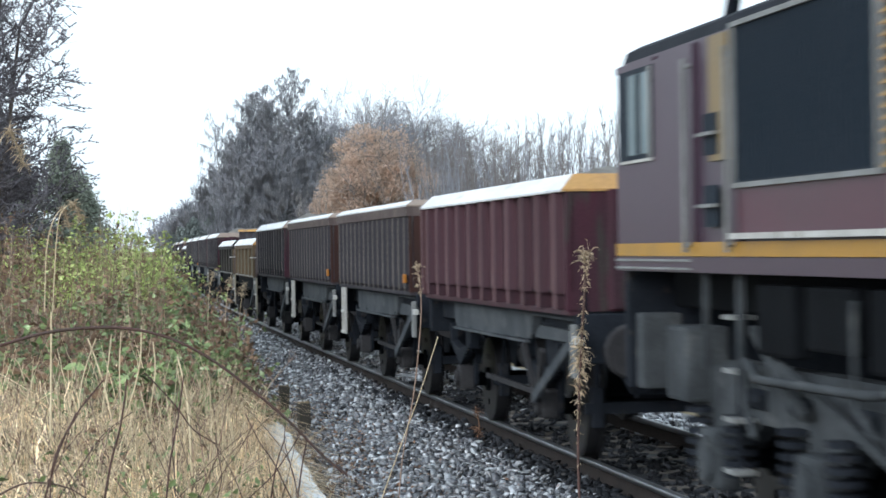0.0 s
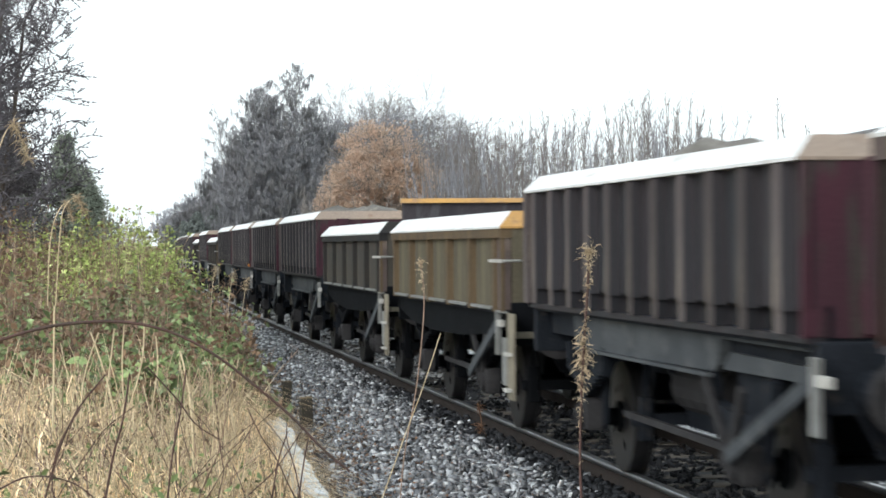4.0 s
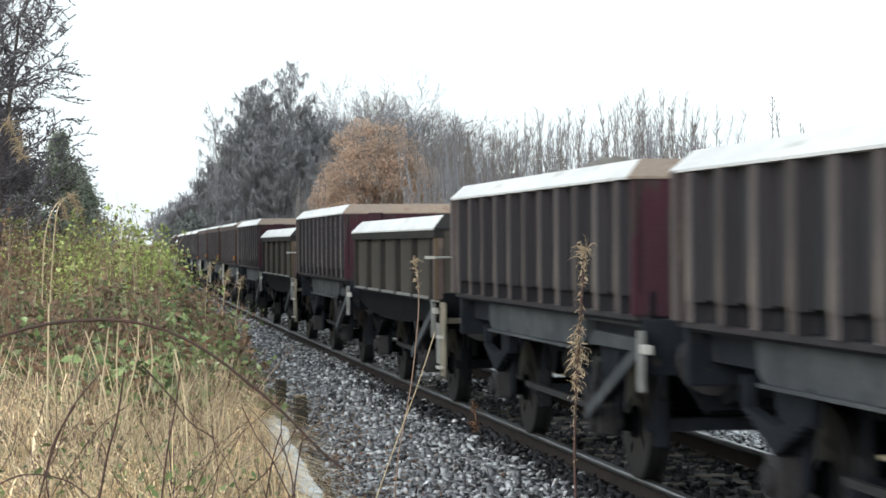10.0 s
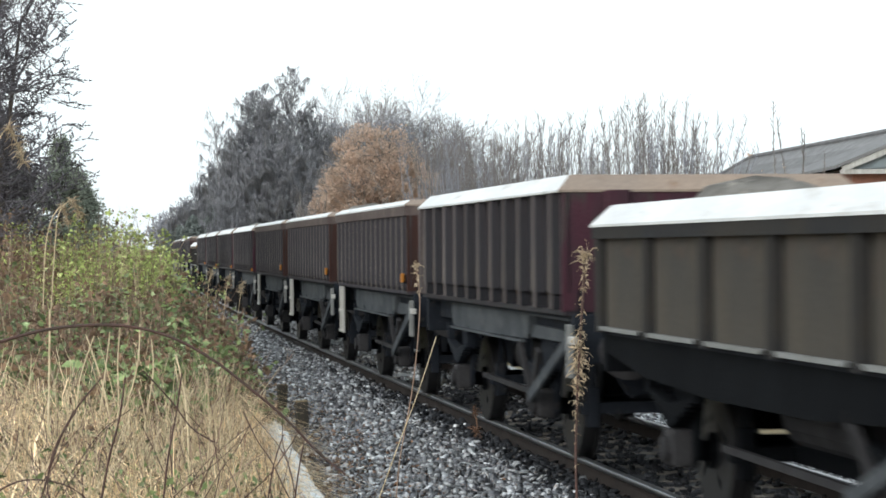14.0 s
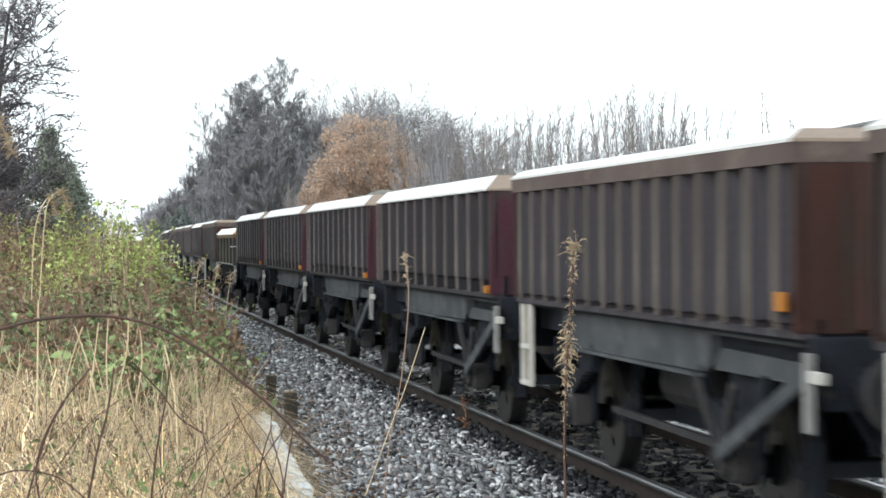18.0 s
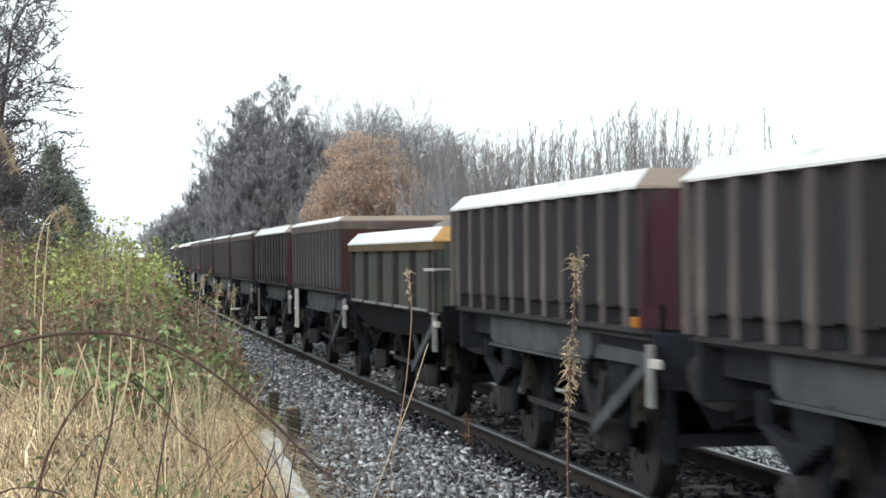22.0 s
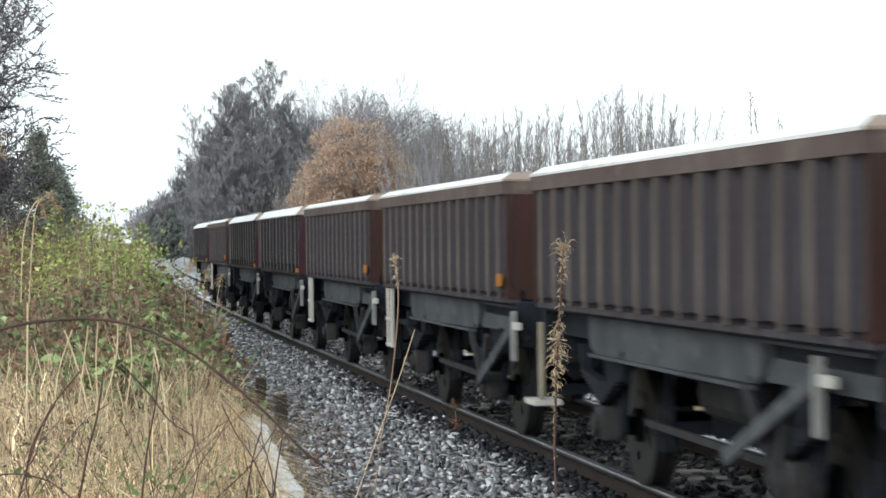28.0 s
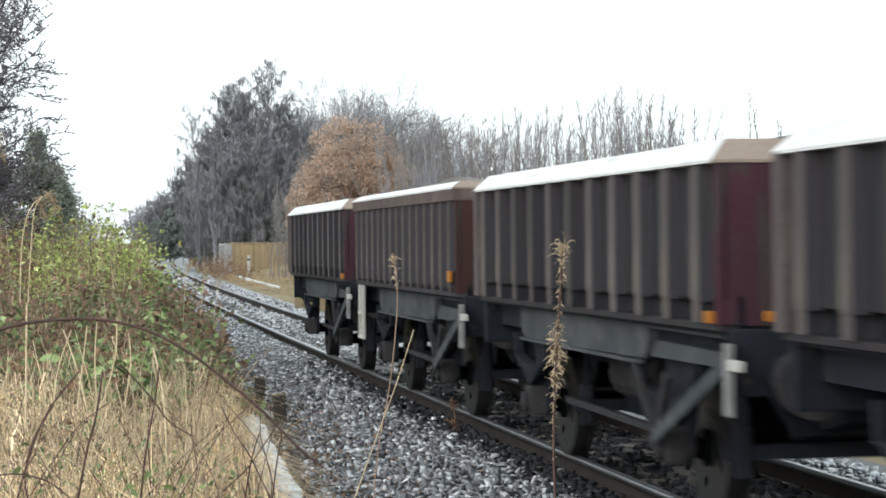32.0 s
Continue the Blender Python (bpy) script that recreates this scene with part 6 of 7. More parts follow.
def make_tall_stalks():
    """Upright dead stalks standing through the brambles."""
    rng = random.Random(17)
    pale, brown = [], []
    for k in range(1250):
        p = spot(rng.uniform(6.0, 13.0), rng.uniform(12.5, 27))
        p.z = 0.05
        h, d = rng.uniform(0.35, 0.95) * (0.75 if p.y > 22 else 1), Vector((rng.gauss(0, 0.24), rng.gauss(0, 0.24), 1)).normalized()
        r, segs = rng.uniform(0.0025, 0.0075), pale if rng.random() < 0.74 else brown
        for i in range(4):
            d = (d + Vector((rng.gauss(0, 0.15), rng.gauss(0, 0.15), -0.05))).normalized()
            q = p + d * h / 4
            segs.append((tuple(p), tuple(q), r, r * 0.85))
            if i and rng.random() < 0.5:
                e = q + (d + Vector((rng.gauss(0, 0.7), rng.gauss(0, 0.7), 0))).normalized() * h * 0.16
                segs.append((tuple(q), tuple(e), r * 0.6, r * 0.3))
            p, r = q, r * 0.85
    for k in range(460):
        p = spot(rng.uniform(7.8, 13.0), rng.uniform(27, 42))
        p.z = 0.0
        h, d = rng.uniform(0.9, 2.5) * (0.6 if p.y < 33 else 1), Vector((rng.gauss(0, 0.1), rng.gauss(0, 0.1), 1)).normalized()
        r, segs = rng.uniform(0.004, 0.008), pale if rng.random() < 0.2 else brown
        for i in range(5):
            d = (d + Vector((rng.gauss(0, 0.08), rng.gauss(0, 0.08), 0))).normalized()
            q = p + d * h / 5
            segs.append((tuple(p), tuple(q), r, r * 0.85))
            if i > 1:
                e = q + (d + Vector((rng.gauss(0, 0.5), rng.gauss(0, 0.5), 0))).normalized() * h * 0.12
                segs.append((tuple(q), tuple(e), r * 0.6, r * 0.3))
            p, r = q, r * 0.85
    tagged(new("dead_stalks", tubes("dead_stalks", pale, M["stalk"], 3)), "pale upright dead stalks among brambles", "stalks", kind="stuff")
    tagged(new("dead_stalks", tubes("dead_stalks", brown, M["cane"], 3)), "red-brown upright dead stalks among brambles", "stalks", kind="stuff")


def make_ground_leaves():
    """Low green weeds and bramble leaves in patches among the grass."""
    rng = np.random.default_rng(15)
    k = 150
    s, q = 10 + 20 * rng.random(k) ** 1.2, rng.uniform(-6.5, -3.3, k)
    i = np.repeat(np.arange(k), 26)
    s, q = s[i] + rng.normal(0, 0.16, len(i)), q[i] + rng.normal(0, 0.12, len(i))
    x, y = line_np(s, q)
    pts = np.stack([x, y, ground_z(q) + np.abs(rng.normal(0.05, 0.09, len(i))) * np.interp(-q, [3.4, 4.5], [0.5, 2.2])], -1)
    tagged(new("ground_weeds", leaves("ground_weeds", pts, 0.03, M["leaf_dark"], rng)), "low green weeds and bramble leaves among dead grass", "weeds", kind="stuff")


def make_far_grass():
    rng = np.random.default_rng(12)
    n = 26000
    s = np.where(rng.random(n) < 0.5, rng.uniform(24, 90, n), rng.uniform(60, 230, n))
    q = np.where(rng.random(n) < 0.25, rng.uniform(-9, -3.3, n), rng.uniform(3.3, 22, n))
    x, y = line_np(s, q)
    h = rng.uniform(0.15, 0.45, n)
    a = rng.uniform(0, 2 * np.pi, n)
    w = 0.006 + s * 0.00012
    z = ground_z(q) - 0.05
    ox, oy = np.cos(a) * w, np.sin(a) * w
    lx, ly = rng.normal(0, 0.15, n), rng.normal(0, 0.15, n)
    v = np.stack([np.stack([x - ox, y - oy, z], -1), np.stack([x + ox, y + oy, z], -1), np.stack([x + lx + ox * 0.3, y + ly + oy * 0.3, z + h], -1), np.stack([x + lx - ox * 0.3, y + ly - oy * 0.3, z + h * 0.97], -1)], 1).reshape(-1, 3)
    f = np.arange(n)[:, None] * 4 + [[0, 1, 2, 3]]
    tagged(new("rough_grass", quick_mesh("rough_grass", v, f, M["straw_far"])), "pale dry grass on the far side of the line", "grass", kind="stuff")


def stem_path(bearings, dist):
    """World points from bearings and rises (degrees above the eye's level), at one distance."""
    return [Vector((-dist * math.tan(radians(b)), dist + i * 0.02, 1.9 + dist * math.tan(radians(e)))) for i, (b, e) in enumerate(bearings)]


def smooth(points, n=6):
    out = []
    for i in range(len(points) - 1):
        p0, p1, p2, p3 = points[max(i - 1, 0)], points[i], points[i + 1], points[min(i + 2, len(points) - 1)]
        for k in range(n):
            t = k / n
            out.append(0.5 * ((2 * p1) + (p2 - p0) * t + (2 * p0 - 5 * p1 + 4 * p2 - p3) * t * t + (3 * p1 - p0 - 3 * p2 + p3) * t ** 3))
    return out + [points[-1]]


def cane(points, r, label, mat="bramble", name="bramble_cane", thorns=True, seed=0, category="plant"):
    rng = random.Random(seed)
    pts = smooth(points)
    base = pts[0].copy()
    t = thing(name, label, category, at=pose(*base), group="foreground stems")
    part("stem", rope("stem", [q - base for q in pts], r, M[mat], 6, 0.7), None, t)
    if thorns:
        th = []
        for a in pts[::2]:
            d = Vector((rng.gauss(0, 1), rng.gauss(0, 0.4), rng.gauss(0, 1))).normalized()
            th.append((tuple(a - base), tuple(a - base + d * r * 3.2), r * 0.5, r * 0.1))
        tagged(part("thorn_growth", tubes("thorn_growth", th, M[mat], 3), None, t), kind="stuff")
    return t


def dead_weed(points, r, clumps, label, seed, mat="stalk", dry="plume"):
    """A dried weed: a stem with withered leaf clumps and a forked seed head. clumps: share along the stem, size, count."""
    rng, nr = random.Random(seed), np.random.default_rng(seed)
    pts = smooth(points)
    base = pts[0].copy()
    t = thing("dead_weed", label, "weed", at=pose(*base), group="foreground stems")
    part("stem", rope("stem", [q - base for q in pts], r, M[mat]), None, t)
    v, f = [], []
    for share, size, count in clumps:
        for _ in range(count):
            p = pts[min(len(pts) - 1, max(0, int((share + rng.gauss(0, 0.035)) * len(pts))))] - base
            d = Vector((rng.gauss(0, 0.7), rng.gauss(0, 0.7), rng.uniform(1.0, 2.6) if share > 0.9 else rng.uniform(-1.6, 0.9))).normalized()
            long, wide = size * rng.uniform(0.35, 1.15), rng.uniform(0.002, 0.0065)
            k = len(v)
            for j in range(6):
                side = Vector((rng.gauss(0, 1), rng.gauss(0, 0.5), rng.gauss(0, 1))).normalized() * wide * (1 - 0.7 * abs(j - 2) / 3)
                v += [tuple(p + side), tuple(p - side)]
                p = p + d * long / 5
                d = (d + Vector((rng.gauss(0, 0.5), rng.gauss(0, 0.5), rng.gauss(-0.25, 0.35)))).normalized()
            for j in range(5):
                f.append((k + 2 * j, k + 2 * j + 1, k + 2 * j + 3, k + 2 * j + 2))
    tagged(part("withered_foliage", quick_mesh("withered_foliage", np.array(v), np.array(f), M[dry]), None, t), kind="stuff")


def plume(points, r, size, label, seed, mat="plume"):
    rng, nr = random.Random(seed), np.random.default_rng(seed)
    pts = smooth(points)
    base = pts[0].copy()
    t = thing("seed_plume", label, "grass plume", at=pose(*base), group="foreground stems")
    part("stem", rope("stem", [q - base for q in pts], r, M["stalk"], 5), None, t)
    segs = []
    top = pts[int(len(pts) * 0.72):]
    for p in top:
        for _ in range(16):
            d = Vector((rng.gauss(0, 1), rng.gauss(0, 1), rng.gauss(-0.2, 0.8))).normalized()
            e = p - base + d * size * rng.uniform(0.3, 1.0)
            m = (p - base).lerp(e, 0.5) + Vector((0, 0, size * 0.12))
            segs += [(tuple(p - base), tuple(m), 0.0022, 0.003), (tuple(m), tuple(e), 0.003, 0.001)]
    tagged(part("seed_head", tubes("seed_head", segs, M[mat], 3), None, t), kind="stuff")


# ---- placing: lineside ----
make_trough()
make_post(on_line(27.3, -2.55, -0.37), 0.15, 0.39, 2)
make_post(on_line(30.5, -2.53, -0.37), 0.13, 0.4, -3)
make_fence()
make_signs()
make_house()

# trees beyond the line, far ones first
for i, (b, d, h) in enumerate(((8.6, 520, 7), (8.0, 520, 8.5), (7.4, 520, 8), (6.9, 520, 9), (9.4, 470, 8))):
    bare_tree(spot(b, d, 0), h, 300 + i, "distant bare tree in a grey hedge line", levels=3, thick=0.1, kids=3, bends=2, group="far hedge trees")
for i, (b, d, h) in enumerate(((7.75, 352, 6.4), (7.45, 355, 8.0), (7.2, 352, 9.0), (7.6, 362, 7.4))):
    bare_tree(spot(b, d, 0), h, 310 + i, "bare grey tree far along the line", levels=3, thick=0.05, kids=3, spread=0.9, limbs=3, reach=1.2)
for i, (b, d, h) in enumerate(((6.55, 350, 12.6), (6.15, 352, 15.0), (5.75, 218, 9.5), (6.35, 355, 10.5))):
    bare_tree(spot(b, d, 0), h, 320 + i, "bare grey tree at the edge of the wood", levels=3, thick=0.04, kids=3, spread=0.9)
for i, (b, d, h, rx) in enumerate(((4.75, 172, 15.6, 2.3), (5.05, 175, 14.6, 2.4), (5.4, 170, 13.6, 2.3), (4.3, 174, 13.2, 2.5), (5.1, 167, 12.8, 2.5), (3.9, 178, 12.0, 2.3), (4.55, 166, 11.6, 2.5), (5.65, 168, 10.8, 2.2), (4.1, 170, 10.0, 2.4), (3.55, 180, 10.6, 2.2), (5.3, 165, 9.4, 2.4), (4.85, 164, 9.2, 2.4), (5.9, 170, 8.4, 2.2), (3.75, 172, 8.0, 2.2))):
    birch(spot(b, d * 1.065, 0), h * 1.055, rx * 1.04, 340 + i)
birch(spot(5.85, 180, 0), 13.4, 1.9, 352)
birch(spot(6.3, 192, 0), 13.3, 1.6, 353, open_crown=True)
birch(spot(6.15, 182, 0), 10.0, 1.6, 354)
for i, (b, d, h, rx) in enumerate(((6.6, 350, 12.0, 3.8), (6.25, 348, 15.0, 4.0), (6.95, 352, 9.6, 4.2), (7.3, 355, 7.0, 3.8))):
    birch(spot(b, d, 0), h, rx, 360 + i, coarse=2.2)
for i, (b, d, h, ivy) in enumerate(((3.3, 196, 12.6, 2600), (2.75, 200, 14.2, 1200), (2.1, 196, 14.6, 0), (1.45, 198, 14.0, 500), (0.85, 192, 12.8, 0), (0.25, 188, 11.4, 0), (-0.4, 180, 9.6, 0))):
    broad_tree(spot(b, d, 0), h * 1.1, 370 + i, "twig_warm" if i % 2 else "twig", 0.5, ivy)


def oak(base, h, seed, wide):
    """An oak that keeps its dead leaves, in lumpy sprays with gaps between."""
    t, tips, segs = bare_tree(base, h, seed, "oak holding dense russet dead leaves", levels=4, twig="twig_warm", spread=0.95, up=0.02, kids=2, thick=0.012, share=0.08, limbs=5, name="oak_tree", category="tree", group="oaks")
    rng = np.random.default_rng(seed)
    mid = np.array([0, 0, h * 0.5])
    k = 210
    c = rng.normal(size=(k, 3))
    c[:, 2] = c[:, 2] * 0.8 + 0.15
    c = c / np.linalg.norm(c, axis=1, keepdims=True) * (rng.random(k) ** 0.35)[:, None] * np.array([wide, wide, h * 0.48]) * 0.93 + mid
    i = rng.integers(0, k, 36000)
    size = rng.uniform(0.2, 0.42, k)[i][:, None]
    pts = c[i] + rng.normal(size=(len(i), 3)) * size * np.array([1.15, 1.15, 0.7])
    pts = pts[np.linalg.norm((pts - mid) / np.array([wide, wide, h * 0.5]), axis=1) < 1.06]
    tagged(part("foliage", leaves("foliage", pts, 0.082, M["leaf_oak"], rng), None, t), kind="stuff")


oak(spot(2.3, 130, 0.2), 9.5, 401, 3.3)
oak(spot(3.05, 136, 0.2), 6.8, 402, 2.3)
oak(spot(1.55, 134, 0.2), 7.4, 403, 2.5)
for i, (b, d, w, h, n) in enumerate(((0.2, 114, 5.5, 5.6, 60), (-1.5, 104, 5.0, 5.2, 70), (-2.6, 102, 4.0, 5.2, 60), (-3.9, 98, 4.4, 5.0, 70), (-5.1, 94, 4.2, 5.2, 70), (-6.2, 88, 2.0, 4.4, 26), (-7.9, 70, 3.0, 3.6, 22), (3.3, 120, 5, 5.0, 30))):
    whip_thicket(spot(b, d, 0.2), w, 5.0, h, n, 420 + i, "stand of bare upright saplings behind the line", "twig_warm" if i % 2 else "twig")
place = random.Random(64)
for i in range(34):
    b = 0.9 - 7.3 * i / 33 + place.gauss(0, 0.06)
    tall = float(np.interp(-b, [-0.9, 0.3, 1.3, 2.1, 2.8, 3.4, 4.3, 5.2, 5.7, 6.4], [7.4, 6.6, 7.0, 6.3, 7.2, 6.0, 6.3, 6.9, 6.6, 5.6]))
    coppice(spot(b, float(np.interp(-b, [-0.9, 6.4], [118, 86])), 0.2), tall * place.uniform(1.05, 1.3), 13, 640 + i, "twig_warm" if i % 3 else "twig")
for b, tall in ((-7.98, 6.0), (-8.38, 6.5), (-8.52, 5.0), (-8.78, 5.7), (-9.25, 5.2)):
    coppice(spot(b, 60, 0.2), tall, 1, int(700 - b * 10), "twig_warm", 0.015, 1.0, 0.4)
for i in range(9):
    shrub(spot(0.6 - i * 0.95, 88 - i * 1.5, 0.2), 2.0, 1.6, 4.2, 460 + i, "tangled brown undergrowth below saplings", "thicket_shrub", None, 0, 0.05, stems=90, stem_mat="twig_warm")

for i, (b, d, w, h, n) in enumerate(((5.5, 180, 5, 9.5, 60), (4.7, 176, 7, 10.5, 70), (3.8, 184, 6, 9.5, 60), (2.6, 204, 10, 10.5, 80), (0.9, 202, 12, 10, 80), (5.85, 205, 3.4, 6.5, 46))):
    whip_thicket(spot(b, d, 0.2), w, 6.0, h, n, 480 + i, "dense grey undergrowth of bare young stems", "twig")

shrub(spot(-7.35, 78, 0.2), 0.8, 0.8, 5.4, 477, "thin shrub holding russet leaves before a roof", "russet_shrub", "leaf_oak", 700, 0.06, stems=60, stem_mat="twig_warm")

# left of the line: a bare tree, an ivy-dark evergreen, shrubs on the bank
for i, (b, d, h, rc) in enumerate(((13.6, 44, 8.4, 0.75), (12.6, 43, 8.6, 0.6), (11.9, 46, 8.3, 0.45), (13.0, 40, 7.0, 0.6), (12.2, 44, 6.4, 0.5), (11.6, 47, 5.6, 0.42), (12.6, 46, 5.2, 0.6))):
    bare_tree(spot(b, d, 0.3), h, 501 + i, "dark bare thorn tree with crooked crossing branches", "bark", "twig_dark", levels=4, spread=1.25, up=0.0, kids=2, thick=0.012, trunk_r=0.11, share=0.12, limbs=5, shrink=0.66, reach=rc, group="dark trees on the bank", cloud=(h * 0.16, 60, 32, 0.004) if h > 6 else None)


def evergreen(base, h, rad, seed, label="dense dark green conical evergreen on the bank", name="evergreen_tree", group="evergreens", leaf=0.055, green="needle"):
    rng, r2 = np.random.default_rng(seed), random.Random(seed)
    t = thing(name, label, "tree", at=pose(*base), group=group)
    part("trunk", tubes("trunk", [((0, 0, -0.3), (0, 0, h * 0.9), 0.12, 0.03)], M["bark"], 8), None, t)
    limbs, pts = [], []
    for k in range(150):
        z = h * r2.random() ** 0.9
        a = r2.uniform(0, 2 * math.pi)
        rr = rad * (1 - (z / h) ** 1.5) * r2.uniform(0.85, 1.08) + 0.06
        e = Vector((math.cos(a) * rr, math.sin(a) * rr, z + rr * 0.35))
        limbs.append(((0, 0, z), tuple(e), 0.025, 0.008))
        for _ in range(90):
            f = r2.random() ** 0.6
            pts.append((e.x * f + r2.gauss(0, 0.12), e.y * f + r2.gauss(0, 0.12), z + (e.z - z) * f + r2.gauss(0, 0.13)))
    tagged(part("limb_growth", tubes("limb_growth", limbs, M["bark"], 4), None, t), kind="stuff")
    tagged(part("foliage", leaves("foliage", pts, leaf, M[green], rng), None, t), kind="stuff")


evergreen(spot(10.35, 68, 0.2), 5.0, 1.9, 511)
evergreen(spot(9.95, 70, 0.2), 4.0, 1.6, 515)
evergreen(spot(11.5, 66, 0.2), 4.7, 1.6, 514)
evergreen(spot(12.3, 64, 0.2), 5.0, 1.8, 512)
evergreen(spot(13.5, 60, 0.2), 4.6, 1.9, 513)
for i, (b, d, h, rad) in enumerate(((6.5, 255, 6.4, 2.4), (6.15, 186, 5.8, 2.2), (5.65, 182, 6.4, 2.2), (5.15, 178, 5.2, 2.2), (4.6, 176, 4.6, 2.2), (4.05, 176, 4.8, 2.2), (7.0, 240, 5.4, 2.6), (7.35, 260, 4.6, 2.4))):
    evergreen(spot(b, d, 0.0), h, rad, 710 + i, "low dark holly bush at the foot of the birches", "holly_bush", "holly bushes", 0.12, "holly")

for i, (b, d, rx, h, green, red) in enumerate(((10.4, 41, 1.0, 2.9, 2200, 700), (9.5, 42, 0.9, 3.1, 3800, 150), (8.9, 44, 0.8, 3.0, 3600, 150), (8.45, 46, 0.6, 2.9, 3000, 250), (8.1, 48, 0.5, 2.5, 1200, 700), (11.8, 40, 1.0, 2.9, 700, 1900), (9.9, 38, 0.9, 2.5, 2600, 400), (9.1, 40, 0.8, 2.6, 3200, 250), (8.5, 41, 0.6, 2.3, 2200, 500), (12.8, 38, 1.0, 2.9, 300, 2000), (10.9, 45, 1.0, 3.1, 1400, 900), (11.4, 43, 0.8, 3.2, 300, 1900))):
    shrub(spot(b, d, 0.05), rx, 1.0, h, 520 + i, "yellow-green leafy willow shrub on the bank" if green > 1000 else "withered red-brown shrub on the bank", "willow_shrub", "leaf", int(green * 0.85), 0.042, stems=110, stem_mat="willow_stem" if green > 1000 else "cane", leaf2="leaf_red", n2=red)
for i, (b, d, rx, h) in enumerate(((13.4, 21.5, 0.6, 1.0), (12.5, 22, 0.6, 1.05), (11.6, 22.5, 0.6, 1.0), (10.8, 22, 0.6, 0.95), (10.0, 23, 0.6, 0.95), (9.3, 24, 0.6, 0.9), (8.6, 25.5, 0.6, 0.9), (7.9, 27.5, 0.6, 0.85), (12.9, 25, 0.8, 1.3), (11.7, 26, 0.9, 1.25), (10.6, 27, 0.9, 1.2), (9.5, 28, 0.8, 1.1), (8.5, 30, 0.8, 1.1), (12.2, 28, 1.0, 1.6), (12.4, 33, 1.0, 2.2), (11.0, 32, 1.1, 1.9), (9.6, 33, 1.1, 1.9), (8.75, 34, 0.9, 1.7), (8.6, 36, 0.7, 1.7), (7.3, 30, 0.45, 0.7), (9.0, 44, 0.7, 2.3), (13.4, 30, 1.0, 2.0), (8.8, 38, 0.8, 1.9), (7.9, 54, 0.5, 1.6), (7.6, 50, 0.45, 1.4), (7.2, 46, 0.35, 1.2), (7.65, 42, 0.45, 1.5), (7.05, 38, 0.3, 0.9))):
    shrub(spot(b, d, 0.0), rx, 0.9, h, 540 + i, "bramble thicket with red-brown canes and grey-green leaves", "bramble_bush", "leaf_dark", 180 if i % 3 == 0 or b < 7.9 else 520, 0.06, stems=100, leaf2="leaf_red", n2=620 if i % 3 == 0 else 280)

for i in range(11):
    shrub(on_line(140 + i * 9.5, 3.9, -0.4), 1.5, 1.1, 1.3 + 0.5 * (i % 3), 600 + i, "low red-brown scrub before the fence", "scrub", "leaf_red", 420, 0.06, stems=50)
edge = random.Random(62)
for i, (b, d, h) in enumerate(((8.75, 20.5, 1.15), (8.3, 22, 1.0), (7.5, 25, 1.0), (9.6, 21.5, 0.95), (6.8, 29, 0.9))):
    shrub(spot(b, d, 0.0), 0.4, 0.4, h, 770 + i, "bramble clump with broad pale green leaves", "bramble_bush", "leaf_dark", 420, 0.068, stems=46, leaf2="leaf_red", n2=90)
for i in range(20):
    b, d = edge.uniform(8.6, 13.2), edge.uniform(15.5, 20.5)
    shrub(spot(b, d, 0.02), 0.38, 0.4, edge.uniform(0.4, 0.62) + 0.05 * (b - 9), 740 + i, "low tangle of dead red-brown canes in the grass", "bramble_bush", "leaf_dark", 90 if i % 2 else 240, 0.045, stems=70, leaf2="leaf_red", n2=160)
for i in range(12):
    s = 27.0 + i * 1.6 + edge.uniform(-0.5, 0.5)
    tall = float(np.interp(s, [27, 31, 36, 45], [0.55, 1.2, 1.75, 1.95])) * edge.uniform(0.8, 1.15)
    shrub(on_line(s, -3.25 + edge.uniform(-0.15, 0.1), -0.3), 0.42, 0.6, tall, 620 + i, "tangled red-brown brambles at the edge of the ballast", "bramble_bush", "leaf_dark", 220, 0.055, stems=90, leaf2="leaf_red", n2=300)
for i in range(12):
    s = 28.0 + i * 1.6
    shrub(on_line(s, -4.1 + edge.uniform(-0.25, 0.25), -0.05), 0.5, 0.6, float(np.interp(s, [28, 36, 46], [0.75, 1.3, 1.9])), 660 + i, "bramble clump with broad pale green leaves", "bramble_bush", "leaf_dark", 620, 0.062, stems=70, leaf2="leaf_red", n2=260)
make_grass()
make_ground_leaves()
make_tall_stalks()
make_far_grass()

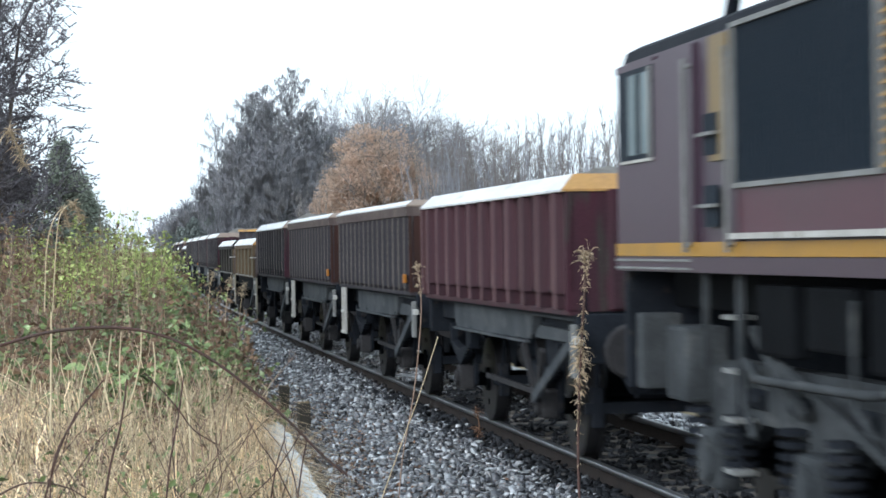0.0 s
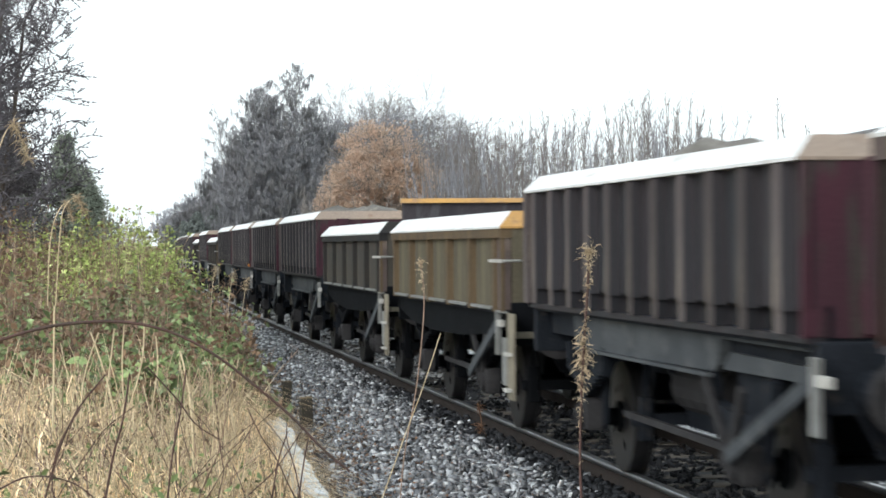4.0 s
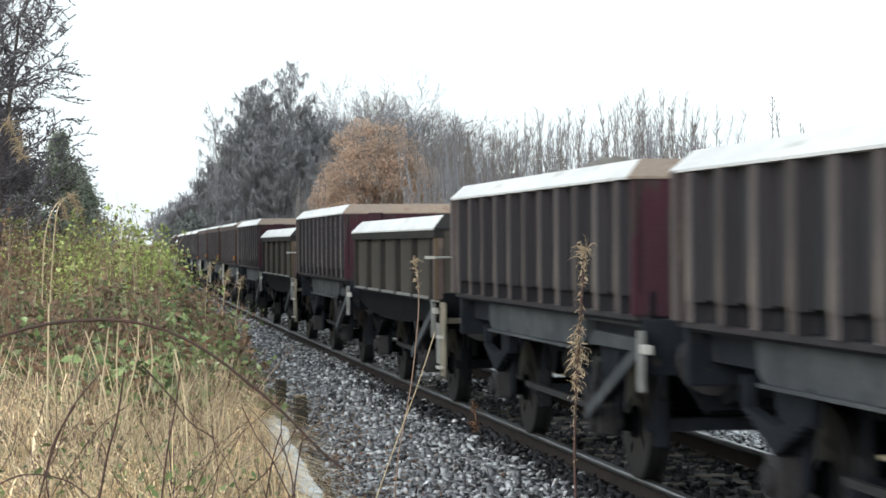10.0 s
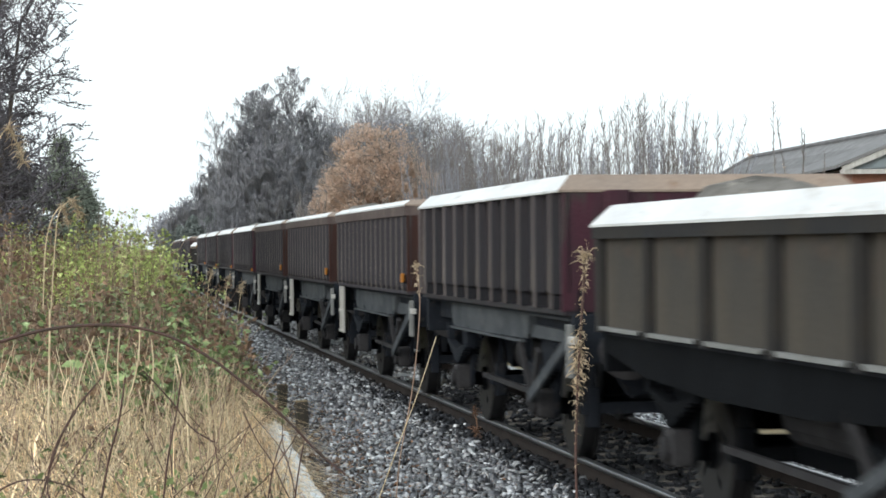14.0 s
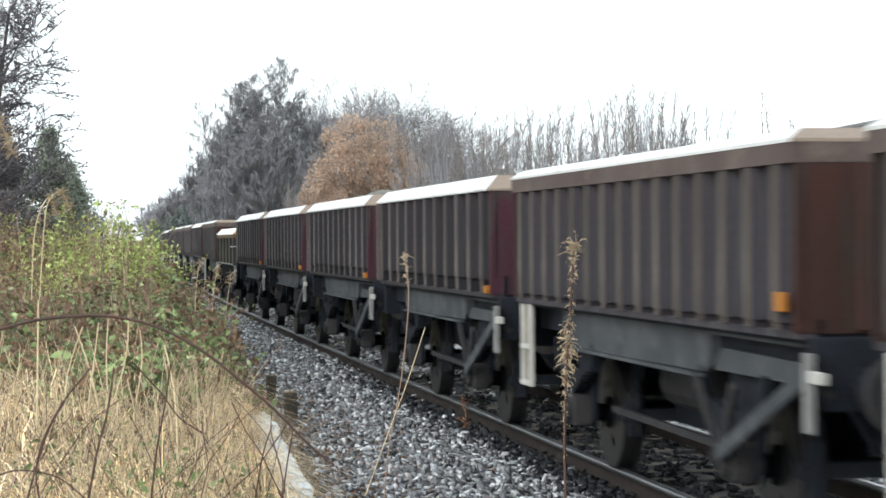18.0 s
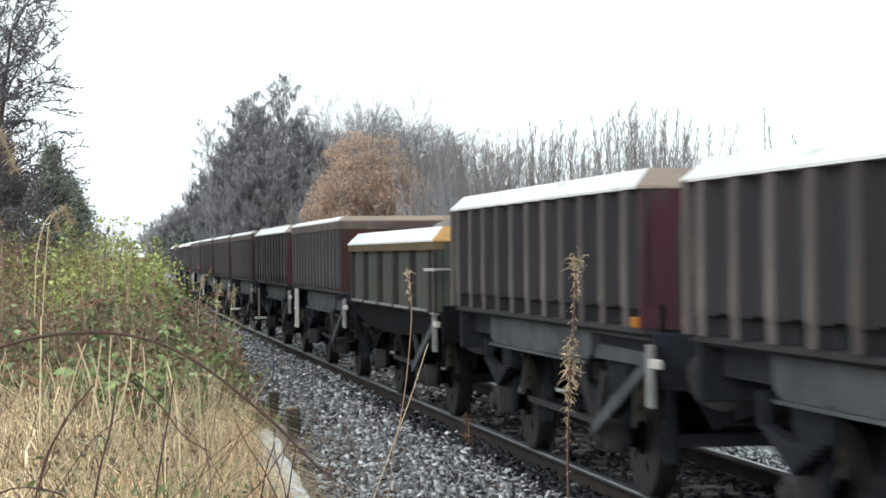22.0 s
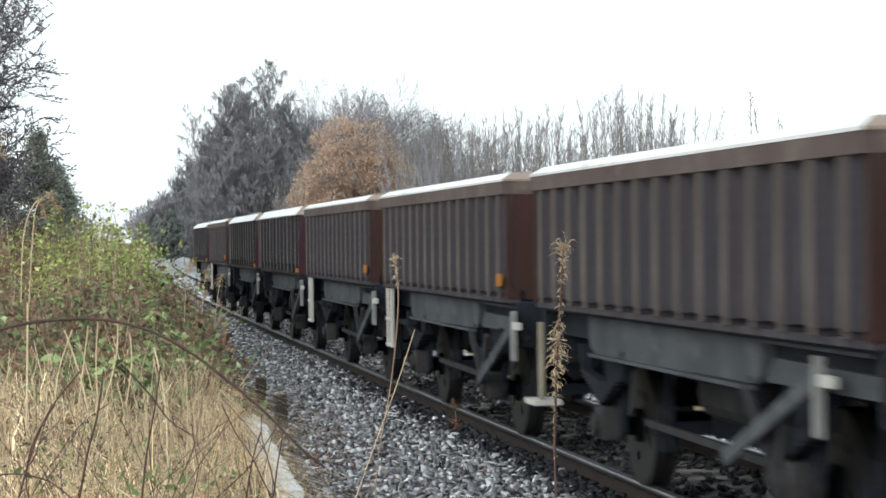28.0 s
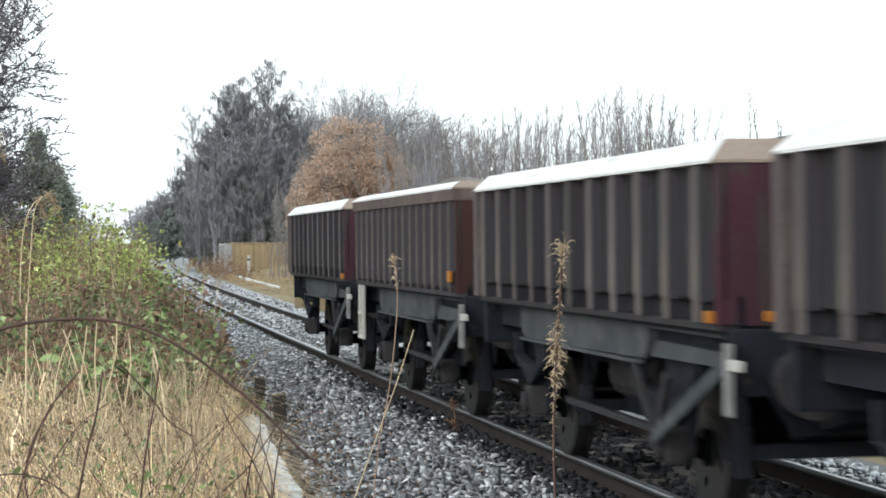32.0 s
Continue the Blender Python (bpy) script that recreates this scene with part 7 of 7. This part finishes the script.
# ---- close to the camera: dried stalks, canes and plumes on the bank ----
cane(stem_path([(12.1, -2.4), (10.85, -2.05), (9.7, -1.93), (8.65, -1.98), (7.6, -2.28), (6.6, -2.85), (5.6, -3.65), (4.7, -4.45), (3.85, -5.35), (3.2, -5.9)], 11), 0.0085, "long arching dark bramble cane over the grass", seed=1)
for k, (path, dist, r) in enumerate((
        ([(11.0, -6.8), (10.55, -5.2), (10.1, -4.2), (9.4, -3.3)], 12, 0.006),
        ([(9.45, -6.8), (9.2, -5.4), (8.95, -4.4), (8.8, -3.3)], 12, 0.007),
        ([(7.85, -6.8), (7.7, -5.4), (7.5, -4.3), (7.35, -3.2)], 12.5, 0.006),
        ([(5.2, -6.8), (5.0, -5.6), (4.75, -4.8)], 13, 0.005), ([(4.5, -6.8), (4.35, -5.7), (4.2, -4.9)], 13, 0.005),
        ([(12.2, -6.3), (11.3, -5.9), (10.2, -6.1), (9.3, -6.9)], 12, 0.005), ([(8.3, -3.1), (7.6, -3.9), (7.1, -4.6), (6.5, -5.0)], 12, 0.0045))):
    cane(stem_path(path, dist), r, "thin dark bramble stem among dead grass", seed=10 + k)
for k, (path, dist, r) in enumerate((
        ([(10.7, -4.8), (10.68, -3.4), (10.66, -1.5)], 15, 0.009), ([(9.1, -4.6), (9.35, -3.4), (9.75, -2.2)], 15, 0.007),
        ([(9.0, -4.6), (8.7, -3.9), (8.45, -2.9), (8.4, -1.9)], 15, 0.007), ([(7.15, -5.6), (7.2, -4.2), (7.35, -3.3), (7.5, -2.7)], 14.5, 0.008),
        ([(9.4, -4.2), (9.25, -3.0), (9.15, -2.1)], 16, 0.006), ([(8.9, -4.2), (8.95, -3.0), (8.9, -2.0)], 16, 0.006), ([(10.0, -4.4), (9.9, -3.3), (9.55, -2.2)], 16, 0.006), ([(8.2, -4.2), (8.05, -3.1), (8.1, -2.3)], 16, 0.006),
        ([(2.35, -6.6), (1.75, -5.0), (1.25, -3.7), (0.78, -2.3)], 10.5, 0.0028))):
    cane(stem_path(path, dist), r, "bleached straw-coloured dead stalk", "stalk", "dead_stalk", thorns=False, seed=30 + k)
loose = random.Random(77)
for k in range(24):
    b, e, dist = loose.uniform(4.2, 12.4), -6.8, loose.uniform(11.5, 14)
    path, lean = [(b, e)], loose.gauss(0, 0.35)
    for _ in range(4):
        b, e, lean = b + lean, e + loose.uniform(0.4, 0.75), lean + loose.gauss(0, 0.12)
        path.append((b, e))
    cane(stem_path(path, dist), loose.uniform(0.0022, 0.0045), "thin red-brown stem among dead grass", seed=90 + k)
dead_weed(stem_path([(-2.85, -7.5), (-2.8, -5.6), (-2.85, -4.0), (-2.95, -2.4), (-3.05, -1.1), (-3.1, -0.3)], 10.5), 0.0065,
          [(0.99, 0.1, 46), (0.955, 0.07, 34), (0.91, 0.05, 26), (0.86, 0.045, 22), (0.8, 0.04, 20), (0.74, 0.04, 18), (0.68, 0.04, 16), (0.62, 0.05, 16), (0.57, 0.09, 60), (0.52, 0.085, 60), (0.47, 0.06, 36), (0.41, 0.045, 26), (0.34, 0.04, 20), (0.26, 0.03, 12)], "tall withered brown weed with a pale forked seed head", 51, "bramble")
dead_weed(stem_path([(1.9, -7.3), (1.75, -5.5), (1.4, -3.6), (1.2, -1.6), (1.28, -0.5)], 10.5), 0.003, [(0.99, 0.045, 16), (0.93, 0.045, 20), (0.87, 0.035, 14)], "slim withered weed with a tan seed head", 52, "cane")
dead_weed([on_line(23.3, -1.1, -0.2), on_line(23.2, -1.08, 0.0), on_line(23.2, -1.12, 0.22)], 0.006, [(0.4, 0.12, 50), (0.8, 0.1, 50)], "small dead brown weed growing by the rail", 53, "litter", "litter")
for k, (path, dist, size) in enumerate((
        ([(12.3, -1.2), (12.2, 0.6), (12.1, 2.2), (11.7, 3.2), (11.3, 2.3)], 14, 0.10), ([(10.6, -1.5), (10.5, 0.2), (10.4, 1.0), (10.1, 1.3), (9.9, 0.9)], 16, 0.07),
        ([(10.8, -1.5), (10.75, 0.0), (10.6, 0.8), (10.35, 1.15), (10.2, 0.7)], 16, 0.06), ([(6.7, -2.6), (6.65, -1.2), (6.55, -0.55)], 34, 0.12), ([(6.3, -2.6), (6.2, -1.3), (6.1, -0.7)], 34, 0.12), ([(5.95, -2.4), (5.85, -1.5), (5.75, -0.85)], 36, 0.14))):
    plume(stem_path(path, dist), 0.004, size, "feathery tan seed plume of a dead reed grass", 60 + k)

LOCO = make_loco()
TRAIN = make_train()
make_sleepers()
make_ballast()
make_litter()


# ---- motion of the train ----
# time, and how far away the rear of the first wagon is along the line
RUN = [(0, 25.70), (1, 17.46), (3, 0.98), (6, -24.01), (8, -40.87), (10, -57.51), (12, -74.19), (14, -91.07), (17, -116.11), (19, -132.49),
       (21, -148.76), (23, -164.91), (25, -181.09), (28, -206.52), (30, -223.2), (32, -239.93)]


def rear_at(t):
    return float(np.interp(t, [a for a, _ in RUN], [b for _, b in RUN]))


def roll_wheels(thing_ob, offset, radius):
    """Turn the wheels while their vehicle runs past."""
    sets = [c for c in thing_ob.children if c.name.startswith("wheelset")]
    for ws in sets:
        x, z = ws.location.x, ws.location.z
        rows, angle, t = [], 0.0, 0.0
        times = [i * 0.08 for i in range(401)]
        near = [t for t in times if 6 < rear_at(t) + offset < 62]
        a0 = None
        for t in ([0.0] if not near or near[0] > 0 else []) + near + ([32.0] if not near or near[-1] < 32 else []):
            s = rear_at(t)
            if a0 is None:
                a0 = s
            turning = near and near[0] <= t <= near[-1]
            if turning:
                angle = math.degrees((rear_at(near[0]) - s) / radius)
            rows.append((t, pose(x, 0, z, 0, angle % 360, 0)))
        walk(ws, rows)


def motions():
    for w, load, n in TRAIN:
        rows = [(t, line_pose(r + n * PITCH - HALF)) for t, r in RUN]
        walk(w, rows)
        walk(load, rows)
        roll_wheels(w, n * PITCH - HALF, 0.46)
    walk(LOCO, [(t, line_pose(r - 9.8)) for t, r in RUN])
    roll_wheels(LOCO, -9.8, 0.53)


motions()
